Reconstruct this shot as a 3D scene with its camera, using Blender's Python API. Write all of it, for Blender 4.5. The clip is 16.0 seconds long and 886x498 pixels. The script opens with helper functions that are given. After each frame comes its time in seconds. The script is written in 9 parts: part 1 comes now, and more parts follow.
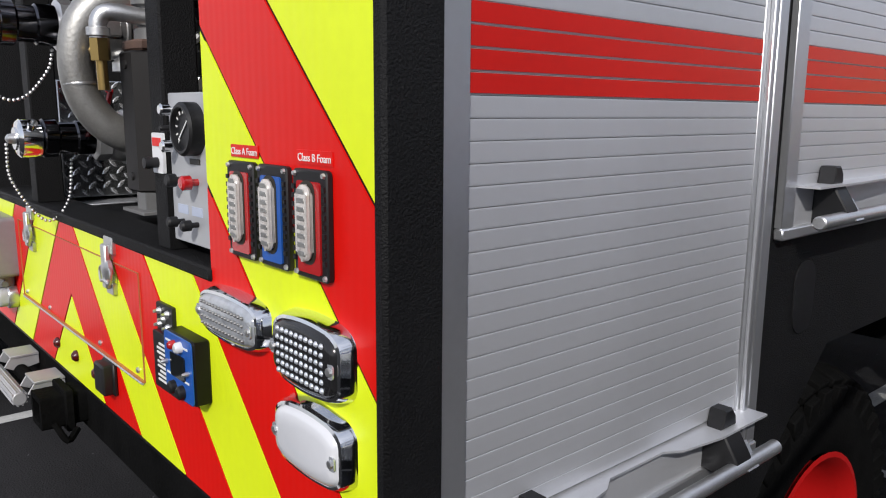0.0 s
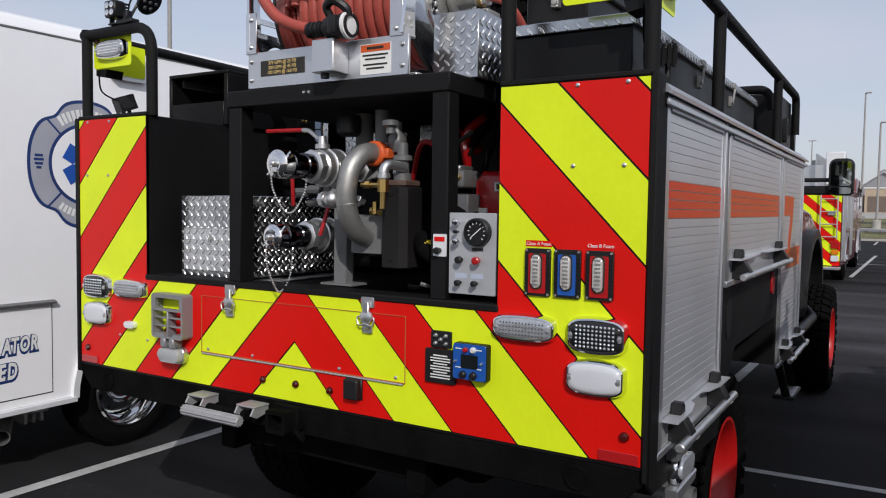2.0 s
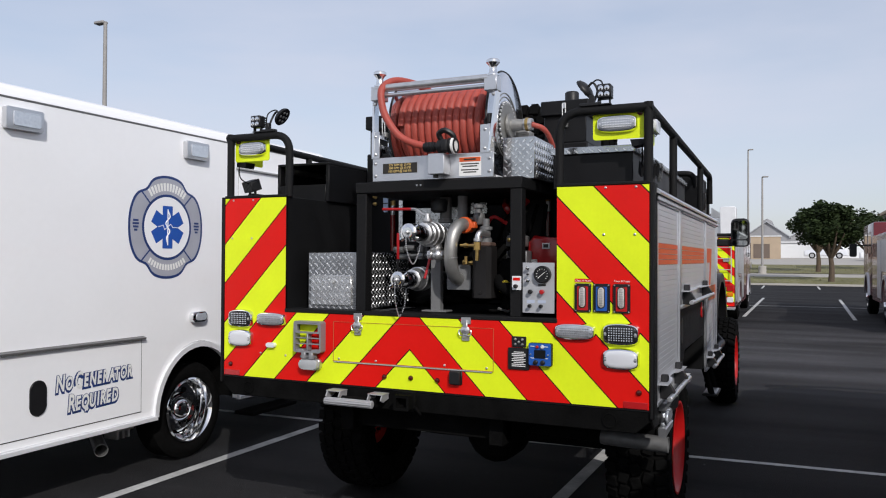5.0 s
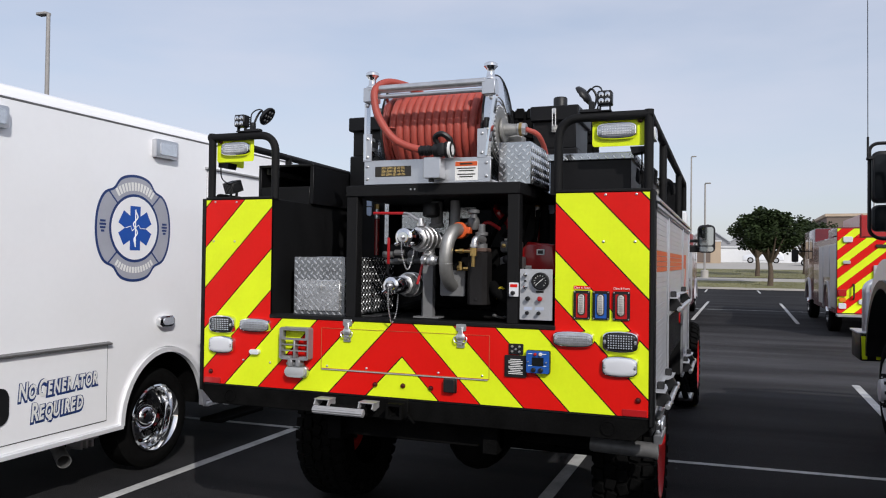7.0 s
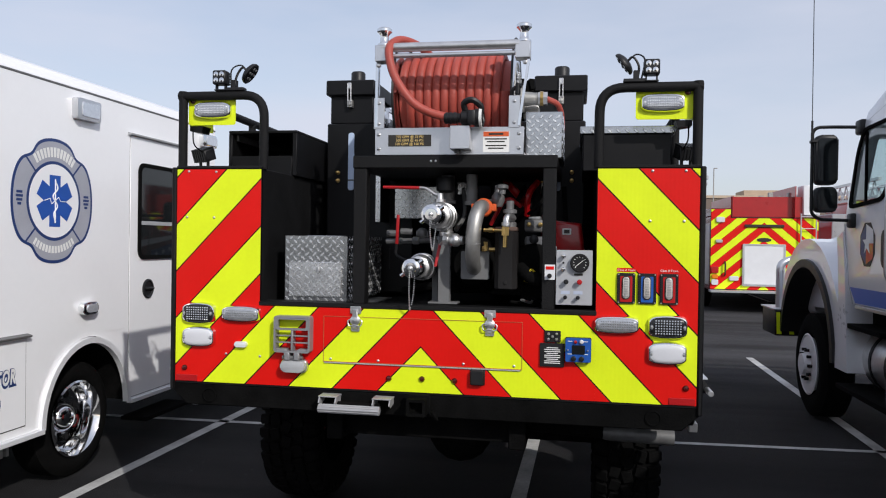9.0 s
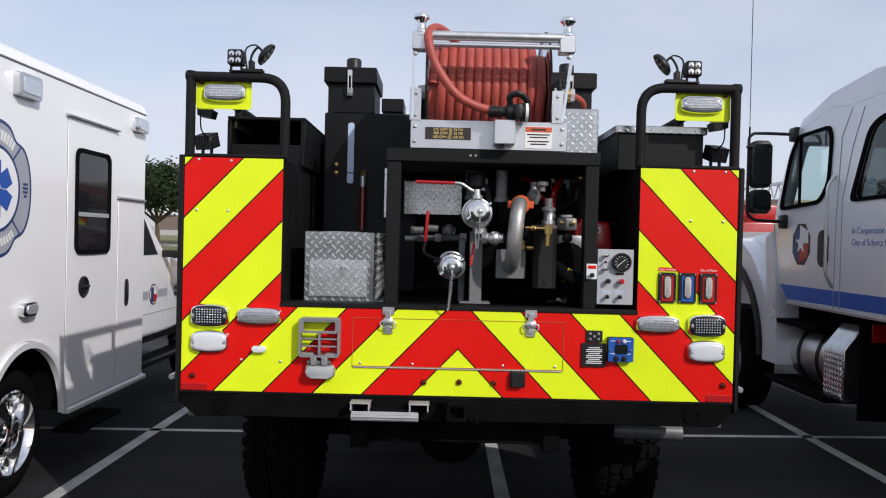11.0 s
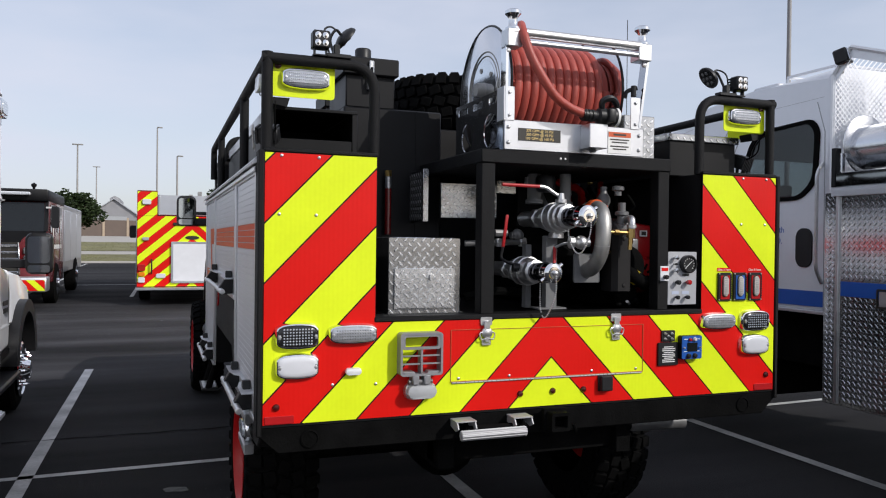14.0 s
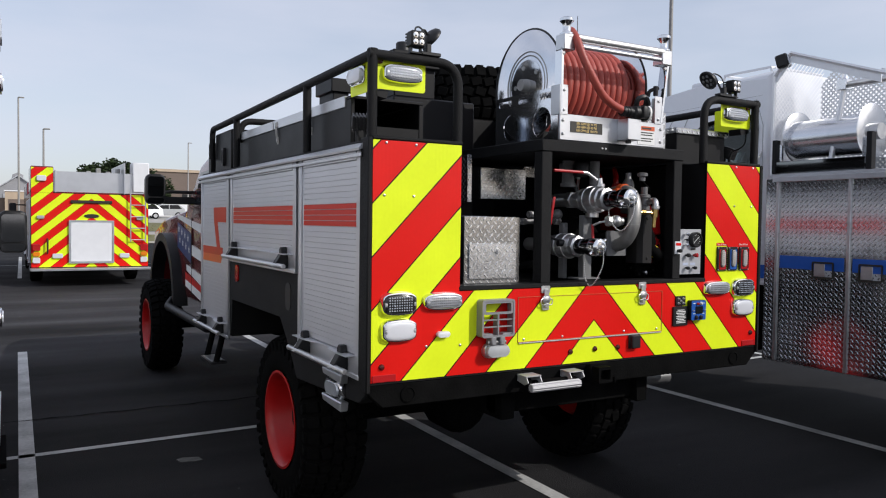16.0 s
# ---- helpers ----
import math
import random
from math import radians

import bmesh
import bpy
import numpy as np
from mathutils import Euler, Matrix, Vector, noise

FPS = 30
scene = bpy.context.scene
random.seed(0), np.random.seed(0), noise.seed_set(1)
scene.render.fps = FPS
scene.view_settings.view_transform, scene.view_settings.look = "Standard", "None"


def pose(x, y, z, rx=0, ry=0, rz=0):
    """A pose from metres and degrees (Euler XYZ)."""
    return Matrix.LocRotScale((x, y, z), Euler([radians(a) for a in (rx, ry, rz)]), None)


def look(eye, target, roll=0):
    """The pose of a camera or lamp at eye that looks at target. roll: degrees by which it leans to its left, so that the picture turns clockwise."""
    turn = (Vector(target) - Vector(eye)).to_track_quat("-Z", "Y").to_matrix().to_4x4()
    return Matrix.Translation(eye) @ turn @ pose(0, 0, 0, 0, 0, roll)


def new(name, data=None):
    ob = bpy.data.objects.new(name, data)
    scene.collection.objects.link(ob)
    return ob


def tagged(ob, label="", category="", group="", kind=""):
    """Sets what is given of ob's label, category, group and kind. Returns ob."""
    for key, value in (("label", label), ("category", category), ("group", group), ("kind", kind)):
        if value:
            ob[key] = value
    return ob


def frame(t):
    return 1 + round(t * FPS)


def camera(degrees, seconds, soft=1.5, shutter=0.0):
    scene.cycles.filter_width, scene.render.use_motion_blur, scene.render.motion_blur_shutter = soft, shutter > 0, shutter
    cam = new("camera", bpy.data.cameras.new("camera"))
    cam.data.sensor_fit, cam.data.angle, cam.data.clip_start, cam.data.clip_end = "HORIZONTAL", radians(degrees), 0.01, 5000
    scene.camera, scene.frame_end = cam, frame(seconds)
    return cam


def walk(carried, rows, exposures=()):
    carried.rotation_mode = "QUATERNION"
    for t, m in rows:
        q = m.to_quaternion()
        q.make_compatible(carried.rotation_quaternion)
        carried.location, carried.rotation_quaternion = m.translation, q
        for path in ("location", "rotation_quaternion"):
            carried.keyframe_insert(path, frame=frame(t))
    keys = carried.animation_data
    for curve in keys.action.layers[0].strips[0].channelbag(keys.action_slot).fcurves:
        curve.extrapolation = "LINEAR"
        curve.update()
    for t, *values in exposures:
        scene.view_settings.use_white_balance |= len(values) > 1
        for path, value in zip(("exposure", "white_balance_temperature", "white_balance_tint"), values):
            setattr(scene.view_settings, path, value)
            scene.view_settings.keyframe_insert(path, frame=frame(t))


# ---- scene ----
cam = camera(60.3, 16.0, soft=1.1)
PATH = [
    (0, (1.888, -0.489, 1.607), (0.402, 0.802, 1.252), 0.4),
    (0.5, (1.826, -0.835, 1.597), (0.487, 0.621, 1.304), 0.3),
    (1, (1.791, -1.206, 1.62), (0.575, 0.365, 1.386), 0.3),
    (1.5, (1.836, -1.589, 1.643), (0.685, 0.035, 1.448), 0.7),
    (2, (1.804, -1.973, 1.647), (0.761, -0.27, 1.54), 0.8),
    (2.5, (1.794, -2.333, 1.656), (0.818, -0.588, 1.591), 0.5),
    (3, (1.848, -2.698, 1.649), (0.899, -0.938, 1.592), 0.6),
    (3.5, (1.819, -3.025, 1.652), (0.938, -1.230, 1.658), 0.6),
    (4, (1.817, -3.281, 1.65), (0.956, -1.476, 1.661), 0.5),
    (6.5, (1.695, -3.619, 1.656), (0.951, -1.763, 1.701), 0.5),
    (7, (1.559, -3.579, 1.667), (0.856, -1.707, 1.699), 0.7),
    (7.5, (1.35, -3.476, 1.663), (0.708, -1.582, 1.704), 0.4),
    (8, (1.15, -3.447, 1.664), (0.598, -1.524, 1.668), 1.2),
    (10.5, (0.072, -3.408, 1.672), (0.01, -1.409, 1.644), 0.5),
    (11, (-0.09, -3.365, 1.666), (-0.082, -1.366, 1.637), 1.4),
    (11.5, (-0.26, -3.222, 1.666), (-0.199, -1.223, 1.645), -0.1),
    (12, (-0.449, -3.161, 1.679), (-0.289, -1.168, 1.682), 1.7),
    (12.5, (-0.776, -3.166, 1.675), (-0.523, -1.182, 1.689), 1.0),
    (13, (-1.027, -3.107, 1.664), (-0.688, -1.136, 1.675), 1.9),
    (13.5, (-1.279, -2.977, 1.648), (-0.786, -1.038, 1.624), 1.1),
    (14, (-1.596, -2.912, 1.667), (-0.893, -1.039, 1.648), 0.7),
    (14.5, (-1.854, -2.917, 1.655), (-1.034, -1.093, 1.626), 0.6),
    (15, (-2.107, -2.981, 1.648), (-1.216, -1.192, 1.581), 0.8),
    (15.5, (-2.369, -2.954, 1.653), (-1.421, -1.194, 1.598), 0.8),
    (16, (-2.551, -2.923, 1.651), (-1.556, -1.189, 1.582), 0.8),
]
EXPOSURE = [(0, 0.10), (0.5, 0.0), (1, -0.2), (2, -0.26), (3, -0.2), (4, -0.1), (6.5, -0.08), (8, -0.08), (10.5, 0.0), (16, 0.0)]
walk(cam, [(t, look(eye, target, roll)) for t, eye, target, roll in PATH], EXPOSURE)

# ---- world, sun ----
SUN_AZ, SUN_EL = 141.0, 33.0
world = bpy.data.worlds.new("world")
scene.world = world
world.use_nodes = True
wn = world.node_tree
sky = wn.nodes.new("ShaderNodeTexSky")
sky.sky_type, sky.sun_disc = "NISHITA", False
sky.sun_elevation, sky.sun_rotation = radians(SUN_EL), radians(SUN_AZ)
sky.air_density, sky.dust_density, sky.ozone_density = 1.0, 1.5, 1.0
dim = wn.nodes.new("ShaderNodeVectorMath")
dim.operation = "SCALE"
dim.inputs["Scale"].default_value = 0.14
wn.links.new(sky.outputs[0], dim.inputs[0])
# thin high cloud over the whole sky, streaked from side to side
sco = wn.nodes.new("ShaderNodeTexCoord")
smp = wn.nodes.new("ShaderNodeMapping")
smp.inputs["Scale"].default_value = (1.2, 1.2, 4.5)
wn.links.new(sco.outputs["Generated"], smp.inputs["Vector"])
cirrus = wn.nodes.new("ShaderNodeTexNoise")
cirrus.inputs["Scale"].default_value, cirrus.inputs["Detail"].default_value = 1.6, 5
wn.links.new(smp.outputs[0], cirrus.inputs["Vector"])
veil = wn.nodes.new("ShaderNodeMapRange")
veil.inputs[1].default_value, veil.inputs[2].default_value = 0.3, 0.75
veil.inputs[3].default_value, veil.inputs[4].default_value = 0.42, 1.0
wn.links.new(cirrus.outputs[0], veil.inputs[0])
mixs = wn.nodes.new("ShaderNodeMix")
mixs.data_type = "RGBA"
wn.links.new(veil.outputs[0], mixs.inputs["Factor"])
wn.links.new(dim.outputs[0], mixs.inputs["A"])
mixs.inputs["B"].default_value = (0.715, 0.745, 0.875, 1)
wn.links.new(mixs.outputs["Result"], wn.nodes["Background"].inputs[0])
wn.nodes["Background"].inputs[1].default_value = 1.0
sun_data = bpy.data.lights.new("sun", "SUN")
sun_data.energy, sun_data.angle, sun_data.color = 3.05, radians(0.53), (1.0, 0.965, 0.93)
sun = new("sun", sun_data)
az = radians(SUN_AZ)
sun.matrix_world = look((8 * math.sin(az), 8 * math.cos(az), 8 * math.tan(radians(SUN_EL))), (0, 0, 0))


# ---- materials ----
def mat(name, col, rough=0.5, metal=0.0, var=0.12, scale=6.0, bump=0.0, bscale=80.0, coat=0.0, rvar=0.1, spec=None):
    m = bpy.data.materials.new(name)
    m.use_nodes = True
    t = m.node_tree
    p = t.nodes["Principled BSDF"]
    co = t.nodes.new("ShaderNodeTexCoord")
    n1 = t.nodes.new("ShaderNodeTexNoise")
    n1.inputs["Scale"].default_value, n1.inputs["Detail"].default_value = scale, 6
    t.links.new(co.outputs["Object"], n1.inputs["Vector"])
    n2 = t.nodes.new("ShaderNodeTexNoise")
    n2.inputs["Scale"].default_value, n2.inputs["Detail"].default_value = scale * 14, 3
    t.links.new(co.outputs["Object"], n2.inputs["Vector"])
    add = t.nodes.new("ShaderNodeMath")
    add.operation = "MULTIPLY_ADD"
    add.inputs[1].default_value = 0.35
    t.links.new(n2.outputs[0], add.inputs[0])
    t.links.new(n1.outputs[0], add.inputs[2])
    ramp = t.nodes.new("ShaderNodeMapRange")
    ramp.inputs[1].default_value, ramp.inputs[2].default_value = 0.4, 0.95
    ramp.inputs[3].default_value, ramp.inputs[4].default_value = 1 - var, 1 + var
    t.links.new(add.outputs[0], ramp.inputs[0])
    mul = t.nodes.new("ShaderNodeVectorMath")
    mul.operation = "SCALE"
    mul.inputs[0].default_value = col[:3]
    t.links.new(ramp.outputs[0], mul.inputs["Scale"])
    t.links.new(mul.outputs[0], p.inputs["Base Color"])
    rr = t.nodes.new("ShaderNodeMapRange")
    rr.inputs[1].default_value, rr.inputs[2].default_value = 0.4, 0.95
    rr.inputs[3].default_value, rr.inputs[4].default_value = max(0.02, rough - rvar * rough), min(1, rough + rvar * rough)
    t.links.new(add.outputs[0], rr.inputs[0])
    t.links.new(rr.outputs[0], p.inputs["Roughness"])
    p.inputs["Metallic"].default_value = metal
    p.inputs["Coat Weight"].default_value = coat
    if spec is not None:
        p.inputs["Specular IOR Level"].default_value = spec
    if bump:
        n3 = t.nodes.new("ShaderNodeTexNoise")
        n3.inputs["Scale"].default_value, n3.inputs["Detail"].default_value = bscale, 4
        t.links.new(co.outputs["Object"], n3.inputs["Vector"])
        b = t.nodes.new("ShaderNodeBump")
        b.inputs["Strength"].default_value, b.inputs["Distance"].default_value = bump, 0.01
        t.links.new(n3.outputs[0], b.inputs["Height"])
        t.links.new(b.outputs[0], p.inputs["Normal"])
    return m


def glass(name, col, rough=0.02, ior=1.45):
    m = bpy.data.materials.new(name)
    m.use_nodes = True
    p = m.node_tree.nodes["Principled BSDF"]
    p.inputs["Base Color"].default_value = (*col, 1)
    p.inputs["Roughness"].default_value = rough
    p.inputs["IOR"].default_value = ior
    p.inputs["Transmission Weight"].default_value = 1.0
    return m


LINER = mat("spray_liner_black", (0.0048, 0.0048, 0.0053), 0.62, var=0.3, scale=5, bump=0.4, bscale=330, spec=0.22)
BLACK = mat("black_paint", (0.0055, 0.0055, 0.0062), 0.45, var=0.3, spec=0.22)
UNDER = mat("undercarriage_black", (0.005, 0.005, 0.005), 0.9, spec=0.03, var=0.5, scale=9, bump=0.3)
RUBBER = mat("rubber", (0.0055, 0.0055, 0.0055), 0.95, spec=0.03, var=0.3, scale=20, bump=0.3, bscale=140)
PLASTIC = mat("black_plastic", (0.010, 0.010, 0.011), 0.45, spec=0.35, var=0.2, scale=15)
CHROME = mat("chrome", (0.78, 0.79, 0.80), 0.07, 1.0, var=0.04)
STEEL = mat("brushed_steel", (0.62, 0.62, 0.62), 0.36, 0.9, var=0.14, scale=18, bump=0.08, bscale=220)
CAST = mat("cast_steel", (0.36, 0.355, 0.34), 0.48, 0.75, var=0.2, scale=16, bump=0.10, bscale=150)
SATIN = mat("satin_steel", (0.66, 0.67, 0.69), 0.22, 1.0, var=0.06, scale=4, bump=0.03, bscale=90)
POLISH = mat("polished_steel", (0.74, 0.75, 0.77), 0.10, 1.0, var=0.05, scale=5, bump=0.02, bscale=40)
PLATEM = mat("polished_tread_plate", (0.70, 0.71, 0.72), 0.13, 0.97, var=0.12, scale=10, bump=0.03, bscale=14)
ALU = mat("anodised_aluminium", (0.60, 0.61, 0.64), 0.38, 0.55, var=0.05, scale=2.5, bump=0.03, bscale=300)
ALUF = mat("aluminium_frame", (0.62, 0.63, 0.65), 0.34, 0.85, var=0.06)
TREAD = mat("tread_plate", (0.78, 0.79, 0.80), 0.26, 0.8, var=0.15, scale=12)
TREADD = mat("tread_plate_base", (0.46, 0.47, 0.48), 0.20, 0.95, var=0.2, scale=12)
GREYD = mat("grey_bracket_paint", (0.17, 0.172, 0.175), 0.5, var=0.15, spec=0.3)
RUSTY = mat("rusted_plate", (0.085, 0.05, 0.038), 0.7, var=0.4, scale=30)
YELG = mat("yellow_band", (0.55, 0.42, 0.02), 0.5, var=0.15)
SMOKEL = mat("led_smoke", (0.44, 0.46, 0.49), 0.10, 0.45, var=0.2, scale=70)
MIRRORD = mat("tinted_mirror", (0.22, 0.23, 0.24), 0.05, 1.0, var=0.0)
TREADM = mat("tread_plate_door", (0.66, 0.67, 0.68), 0.24, 0.8, var=0.15, scale=12)
TREADB = mat("tread_plate_body", (0.70, 0.71, 0.72), 0.18, 0.97, var=0.15, scale=12)
HOLDER = mat("holder_grey", (0.25, 0.25, 0.26), 0.42, 0.25, var=0.12)
GREY = mat("grey_paint", (0.36, 0.37, 0.38), 0.5, var=0.08)
WHITE = mat("white_paint", (0.88, 0.885, 0.90), 0.25, var=0.025, scale=1.5, coat=0.5)
PANELG = mat("panel_aluminium", (0.43, 0.44, 0.46), 0.4, 0.2, var=0.06)
WHITEP = mat("white_panel", (0.70, 0.71, 0.73), 0.45, var=0.04)
LABELW = mat("label_white", (0.75, 0.75, 0.73), 0.6, var=0.06)
SIGNB = mat("sign_black", (0.02, 0.017, 0.012), 0.5)
SIGNY = mat("sign_gold", (0.72, 0.52, 0.18), 0.5)
STUD = mat("stud_dark_red", (0.06, 0.004, 0.004), 0.25, coat=0.4)
FLAPG = mat("flap_gap", (0.40, 0.13, 0.05), 0.5)
CABRED = mat("cab_dark_red", (0.13, 0.006, 0.008), 0.22, var=0.15, coat=0.5)
ORANGE = mat("orange_paint", (0.58, 0.09, 0.018), 0.45, var=0.15)
RED = mat("red_paint", (0.36, 0.006, 0.008), 0.3, var=0.1, coat=0.3)
REDG = mat("red_grip", (0.40, 0.010, 0.014), 0.45, var=0.1)
WHEELRED = mat("wheel_red", (0.45, 0.007, 0.007), 0.4, var=0.1)
REDBAND = mat("red_band", (0.58, 0.010, 0.008), 0.36, spec=0.3, var=0.12, scale=5)
BANDS = mat("shutter_band", (0.52, 0.010, 0.008), 0.34, spec=0.3, var=0.08, scale=5)
BANDS.node_tree.nodes["Principled BSDF"].inputs["Sheen Weight"].default_value = 0.33
BANDS.node_tree.nodes["Principled BSDF"].inputs["Sheen Roughness"].default_value = 0.35
BANDS.node_tree.nodes["Principled BSDF"].inputs["Sheen Tint"].default_value = (1.0, 0.42, 0.02, 1)
ORBAND = mat("orange_band", (0.72, 0.13, 0.015), 0.32, var=0.2, scale=5)
BLUE = mat("blue_anodised", (0.012, 0.085, 0.36), 0.35, var=0.08)
NAVY = mat("navy_graphic", (0.013, 0.038, 0.15), 0.4, var=0.06)
DGREY = mat("cast_grey", (0.15, 0.15, 0.15), 0.45, 0.3, var=0.2, scale=20)
STARB = mat("star_blue", (0.012, 0.08, 0.38), 0.4, var=0.06)
BADGEG = mat("badge_grey", (0.36, 0.37, 0.42), 0.4, var=0.08)
BLUEBAND = mat("blue_band", (0.01, 0.09, 0.42), 0.35, var=0.05)
HOSE = mat("hose_red_rubber", (0.36, 0.060, 0.042), 0.5, var=0.16, scale=9, bump=0.15, bscale=120)
BRASS = mat("brass", (0.55, 0.38, 0.14), 0.3, 1.0, var=0.15)
SILVERP = mat("silver_paint", (0.76, 0.78, 0.82), 0.30, 0.15, var=0.04, scale=1.5, coat=0.6)
REDLENS = mat("red_lens", (0.40, 0.01, 0.012), 0.2, var=0.05, coat=0.6)
AMBERLENS = mat("amber_lens", (0.7, 0.2, 0.01), 0.2)
WLENS = mat("white_lens", (0.62, 0.63, 0.66), 0.22, var=0.03, coat=0.5)
CLEARL = mat("led_clear", (0.62, 0.65, 0.70), 0.15, 0.55, var=0.15, scale=60)
DARKL = mat("led_dark", (0.015, 0.015, 0.016), 0.15, 0.0, var=0.2)
DGLASS = mat("dark_glass", (0.010, 0.012, 0.013), 0.04, var=0.1, spec=0.4)
MIRRORG = mat("grey_mirror", (0.5, 0.53, 0.52), 0.04, 1.0, var=0.0)
CABGLASS = glass("cab_glass", (0.80, 0.90, 0.90), 0.01, 1.3)
PRIVGLASS = glass("privacy_glass", (0.10, 0.12, 0.13), 0.01, 1.4)
SKYGLASS = mat("window_glass", (0.02, 0.025, 0.03), 0.05, var=0.05, spec=0.6)
TAN = mat("tan_wall", (0.42, 0.33, 0.24), 0.9, var=0.1, scale=1)
BROWN = mat("brown_wall", (0.15, 0.115, 0.095), 0.9, var=0.1, scale=1)
BRIGHTAL = mat("bright_aluminium", (0.80, 0.81, 0.83), 0.35, 0.25, var=0.06, scale=8)
STEPG = mat("step_aluminium", (0.36, 0.36, 0.37), 0.5, 0.3, var=0.12, scale=20)
SHEDM = mat("weathered_shed_metal", (0.27, 0.27, 0.28), 0.7, 0.1, var=0.12, scale=0.8)
PALEW = mat("pale_wall", (0.70, 0.71, 0.72), 0.8, var=0.05, scale=0.5)
POLE = mat("pole_grey", (0.30, 0.29, 0.28), 0.6, var=0.1)
SIGHT = mat("sight_plastic", (0.45, 0.55, 0.72), 0.35, var=0.05)
BARK = mat("bark", (0.09, 0.065, 0.045), 0.9, var=0.4, scale=10, bump=0.5, bscale=30)


def sheeting(name, col, rib=0.04):
    """Reflective sheeting: fine slanting ribs on the colour and the gloss."""
    m = mat(name, col, 0.35, var=0.06, scale=4, spec=0.25)
    t = m.node_tree
    p = t.nodes["Principled BSDF"]
    co = t.nodes.new("ShaderNodeTexCoord")
    w = t.nodes.new("ShaderNodeTexWave")
    w.bands_direction = "X"
    w.inputs["Scale"].default_value, w.inputs["Distortion"].default_value = 17, 0.8
    t.links.new(co.outputs["Object"], w.inputs["Vector"])
    b = t.nodes.new("ShaderNodeBump")
    b.inputs["Strength"].default_value, b.inputs["Distance"].default_value = rib, 0.004
    t.links.new(w.outputs[1], b.inputs["Height"])
    t.links.new(b.outputs[0], p.inputs["Normal"])
    return m


YEL = sheeting("lime_sheeting", (0.72, 0.85, 0.016))
REDS = sheeting("red_sheeting", (0.66, 0.007, 0.004), 0.04)


def asphalt():
    m = mat("asphalt", (0.0155, 0.0153, 0.0163), 0.9, spec=0.12, var=0.3, scale=0.5, bump=0.7, bscale=110)
    t = m.node_tree
    p = t.nodes["Principled BSDF"]
    src = p.inputs["Base Color"].links[0].from_socket
    co = t.nodes.new("ShaderNodeTexCoord")
    v = t.nodes.new("ShaderNodeTexNoise")
    v.inputs["Scale"].default_value, v.inputs["Detail"].default_value = 160, 2
    t.links.new(co.outputs["Object"], v.inputs["Vector"])
    r = t.nodes.new("ShaderNodeMapRange")
    r.inputs[1].default_value, r.inputs[2].default_value, r.inputs[3].default_value, r.inputs[4].default_value = 0.35, 0.75, 0.75, 1.6
    t.links.new(v.outputs[0], r.inputs[0])
    # a few pale stone chips
    chip = t.nodes.new("ShaderNodeTexNoise")
    chip.inputs["Scale"].default_value, chip.inputs["Detail"].default_value = 34, 1
    t.links.new(co.outputs["Object"], chip.inputs["Vector"])
    rc = t.nodes.new("ShaderNodeMapRange")
    rc.inputs[1].default_value, rc.inputs[2].default_value, rc.inputs[3].default_value, rc.inputs[4].default_value = 0.755, 0.79, 1.0, 5.0
    t.links.new(chip.outputs[0], rc.inputs[0])
    mc = t.nodes.new("ShaderNodeMath")
    mc.operation = "MULTIPLY"
    t.links.new(r.outputs[0], mc.inputs[0])
    t.links.new(rc.outputs[0], mc.inputs[1])
    r = mc
    # long tyre-worn streaks and oil marks
    mp = t.nodes.new("ShaderNodeMapping")
    mp.inputs["Scale"].default_value = (0.12, 0.9, 1)
    t.links.new(co.outputs["Object"], mp.inputs["Vector"])
    s = t.nodes.new("ShaderNodeTexNoise")
    s.inputs["Scale"].default_value, s.inputs["Detail"].default_value = 1.0, 5
    t.links.new(mp.outputs[0], s.inputs["Vector"])
    r2 = t.nodes.new("ShaderNodeMapRange")
    r2.inputs[1].default_value, r2.inputs[2].default_value, r2.inputs[3].default_value, r2.inputs[4].default_value = 0.32, 0.68, 0.5, 2.1
    t.links.new(s.outputs[0], r2.inputs[0])
    m1 = t.nodes.new("ShaderNodeMath")
    m1.operation = "MULTIPLY"
    t.links.new(r.outputs[0], m1.inputs[0])
    t.links.new(r2.outputs[0], m1.inputs[1])
    # the driving lane, paler: its sunlit, sky-reflecting brightness put into the colour
    sep = t.nodes.new("ShaderNodeSeparateXYZ")
    t.links.new(co.outputs["Object"], sep.inputs[0])
    wob = t.nodes.new("ShaderNodeMath")
    wob.operation = "MULTIPLY_ADD"
    wob.inputs[1].default_value = 3.0
    t.links.new(s.outputs[0], wob.inputs[0])
    t.links.new(sep.outputs[1], wob.inputs[2])
    lane = []
    for a, b in ((7.5, 12.5), (19.5, 16.5)):
        r3 = t.nodes.new("ShaderNodeMapRange")
        r3.interpolation_type = "SMOOTHSTEP"
        r3.inputs[1].default_value, r3.inputs[2].default_value, r3.inputs[3].default_value, r3.inputs[4].default_value = a, b, 0.0, 1.0
        t.links.new(wob.outputs[0], r3.inputs[0])
        lane.append(r3)
    both = t.nodes.new("ShaderNodeMath")
    both.operation = "MULTIPLY"
    t.links.new(lane[0].outputs[0], both.inputs[0])
    t.links.new(lane[1].outputs[0], both.inputs[1])
    pale = t.nodes.new("ShaderNodeMath")
    pale.operation = "MULTIPLY_ADD"
    pale.inputs[1].default_value, pale.inputs[2].default_value = 0.9, 1.0
    t.links.new(both.outputs[0], pale.inputs[0])
    m2 = t.nodes.new("ShaderNodeMath")
    m2.operation = "MULTIPLY"
    t.links.new(m1.outputs[0], m2.inputs[0])
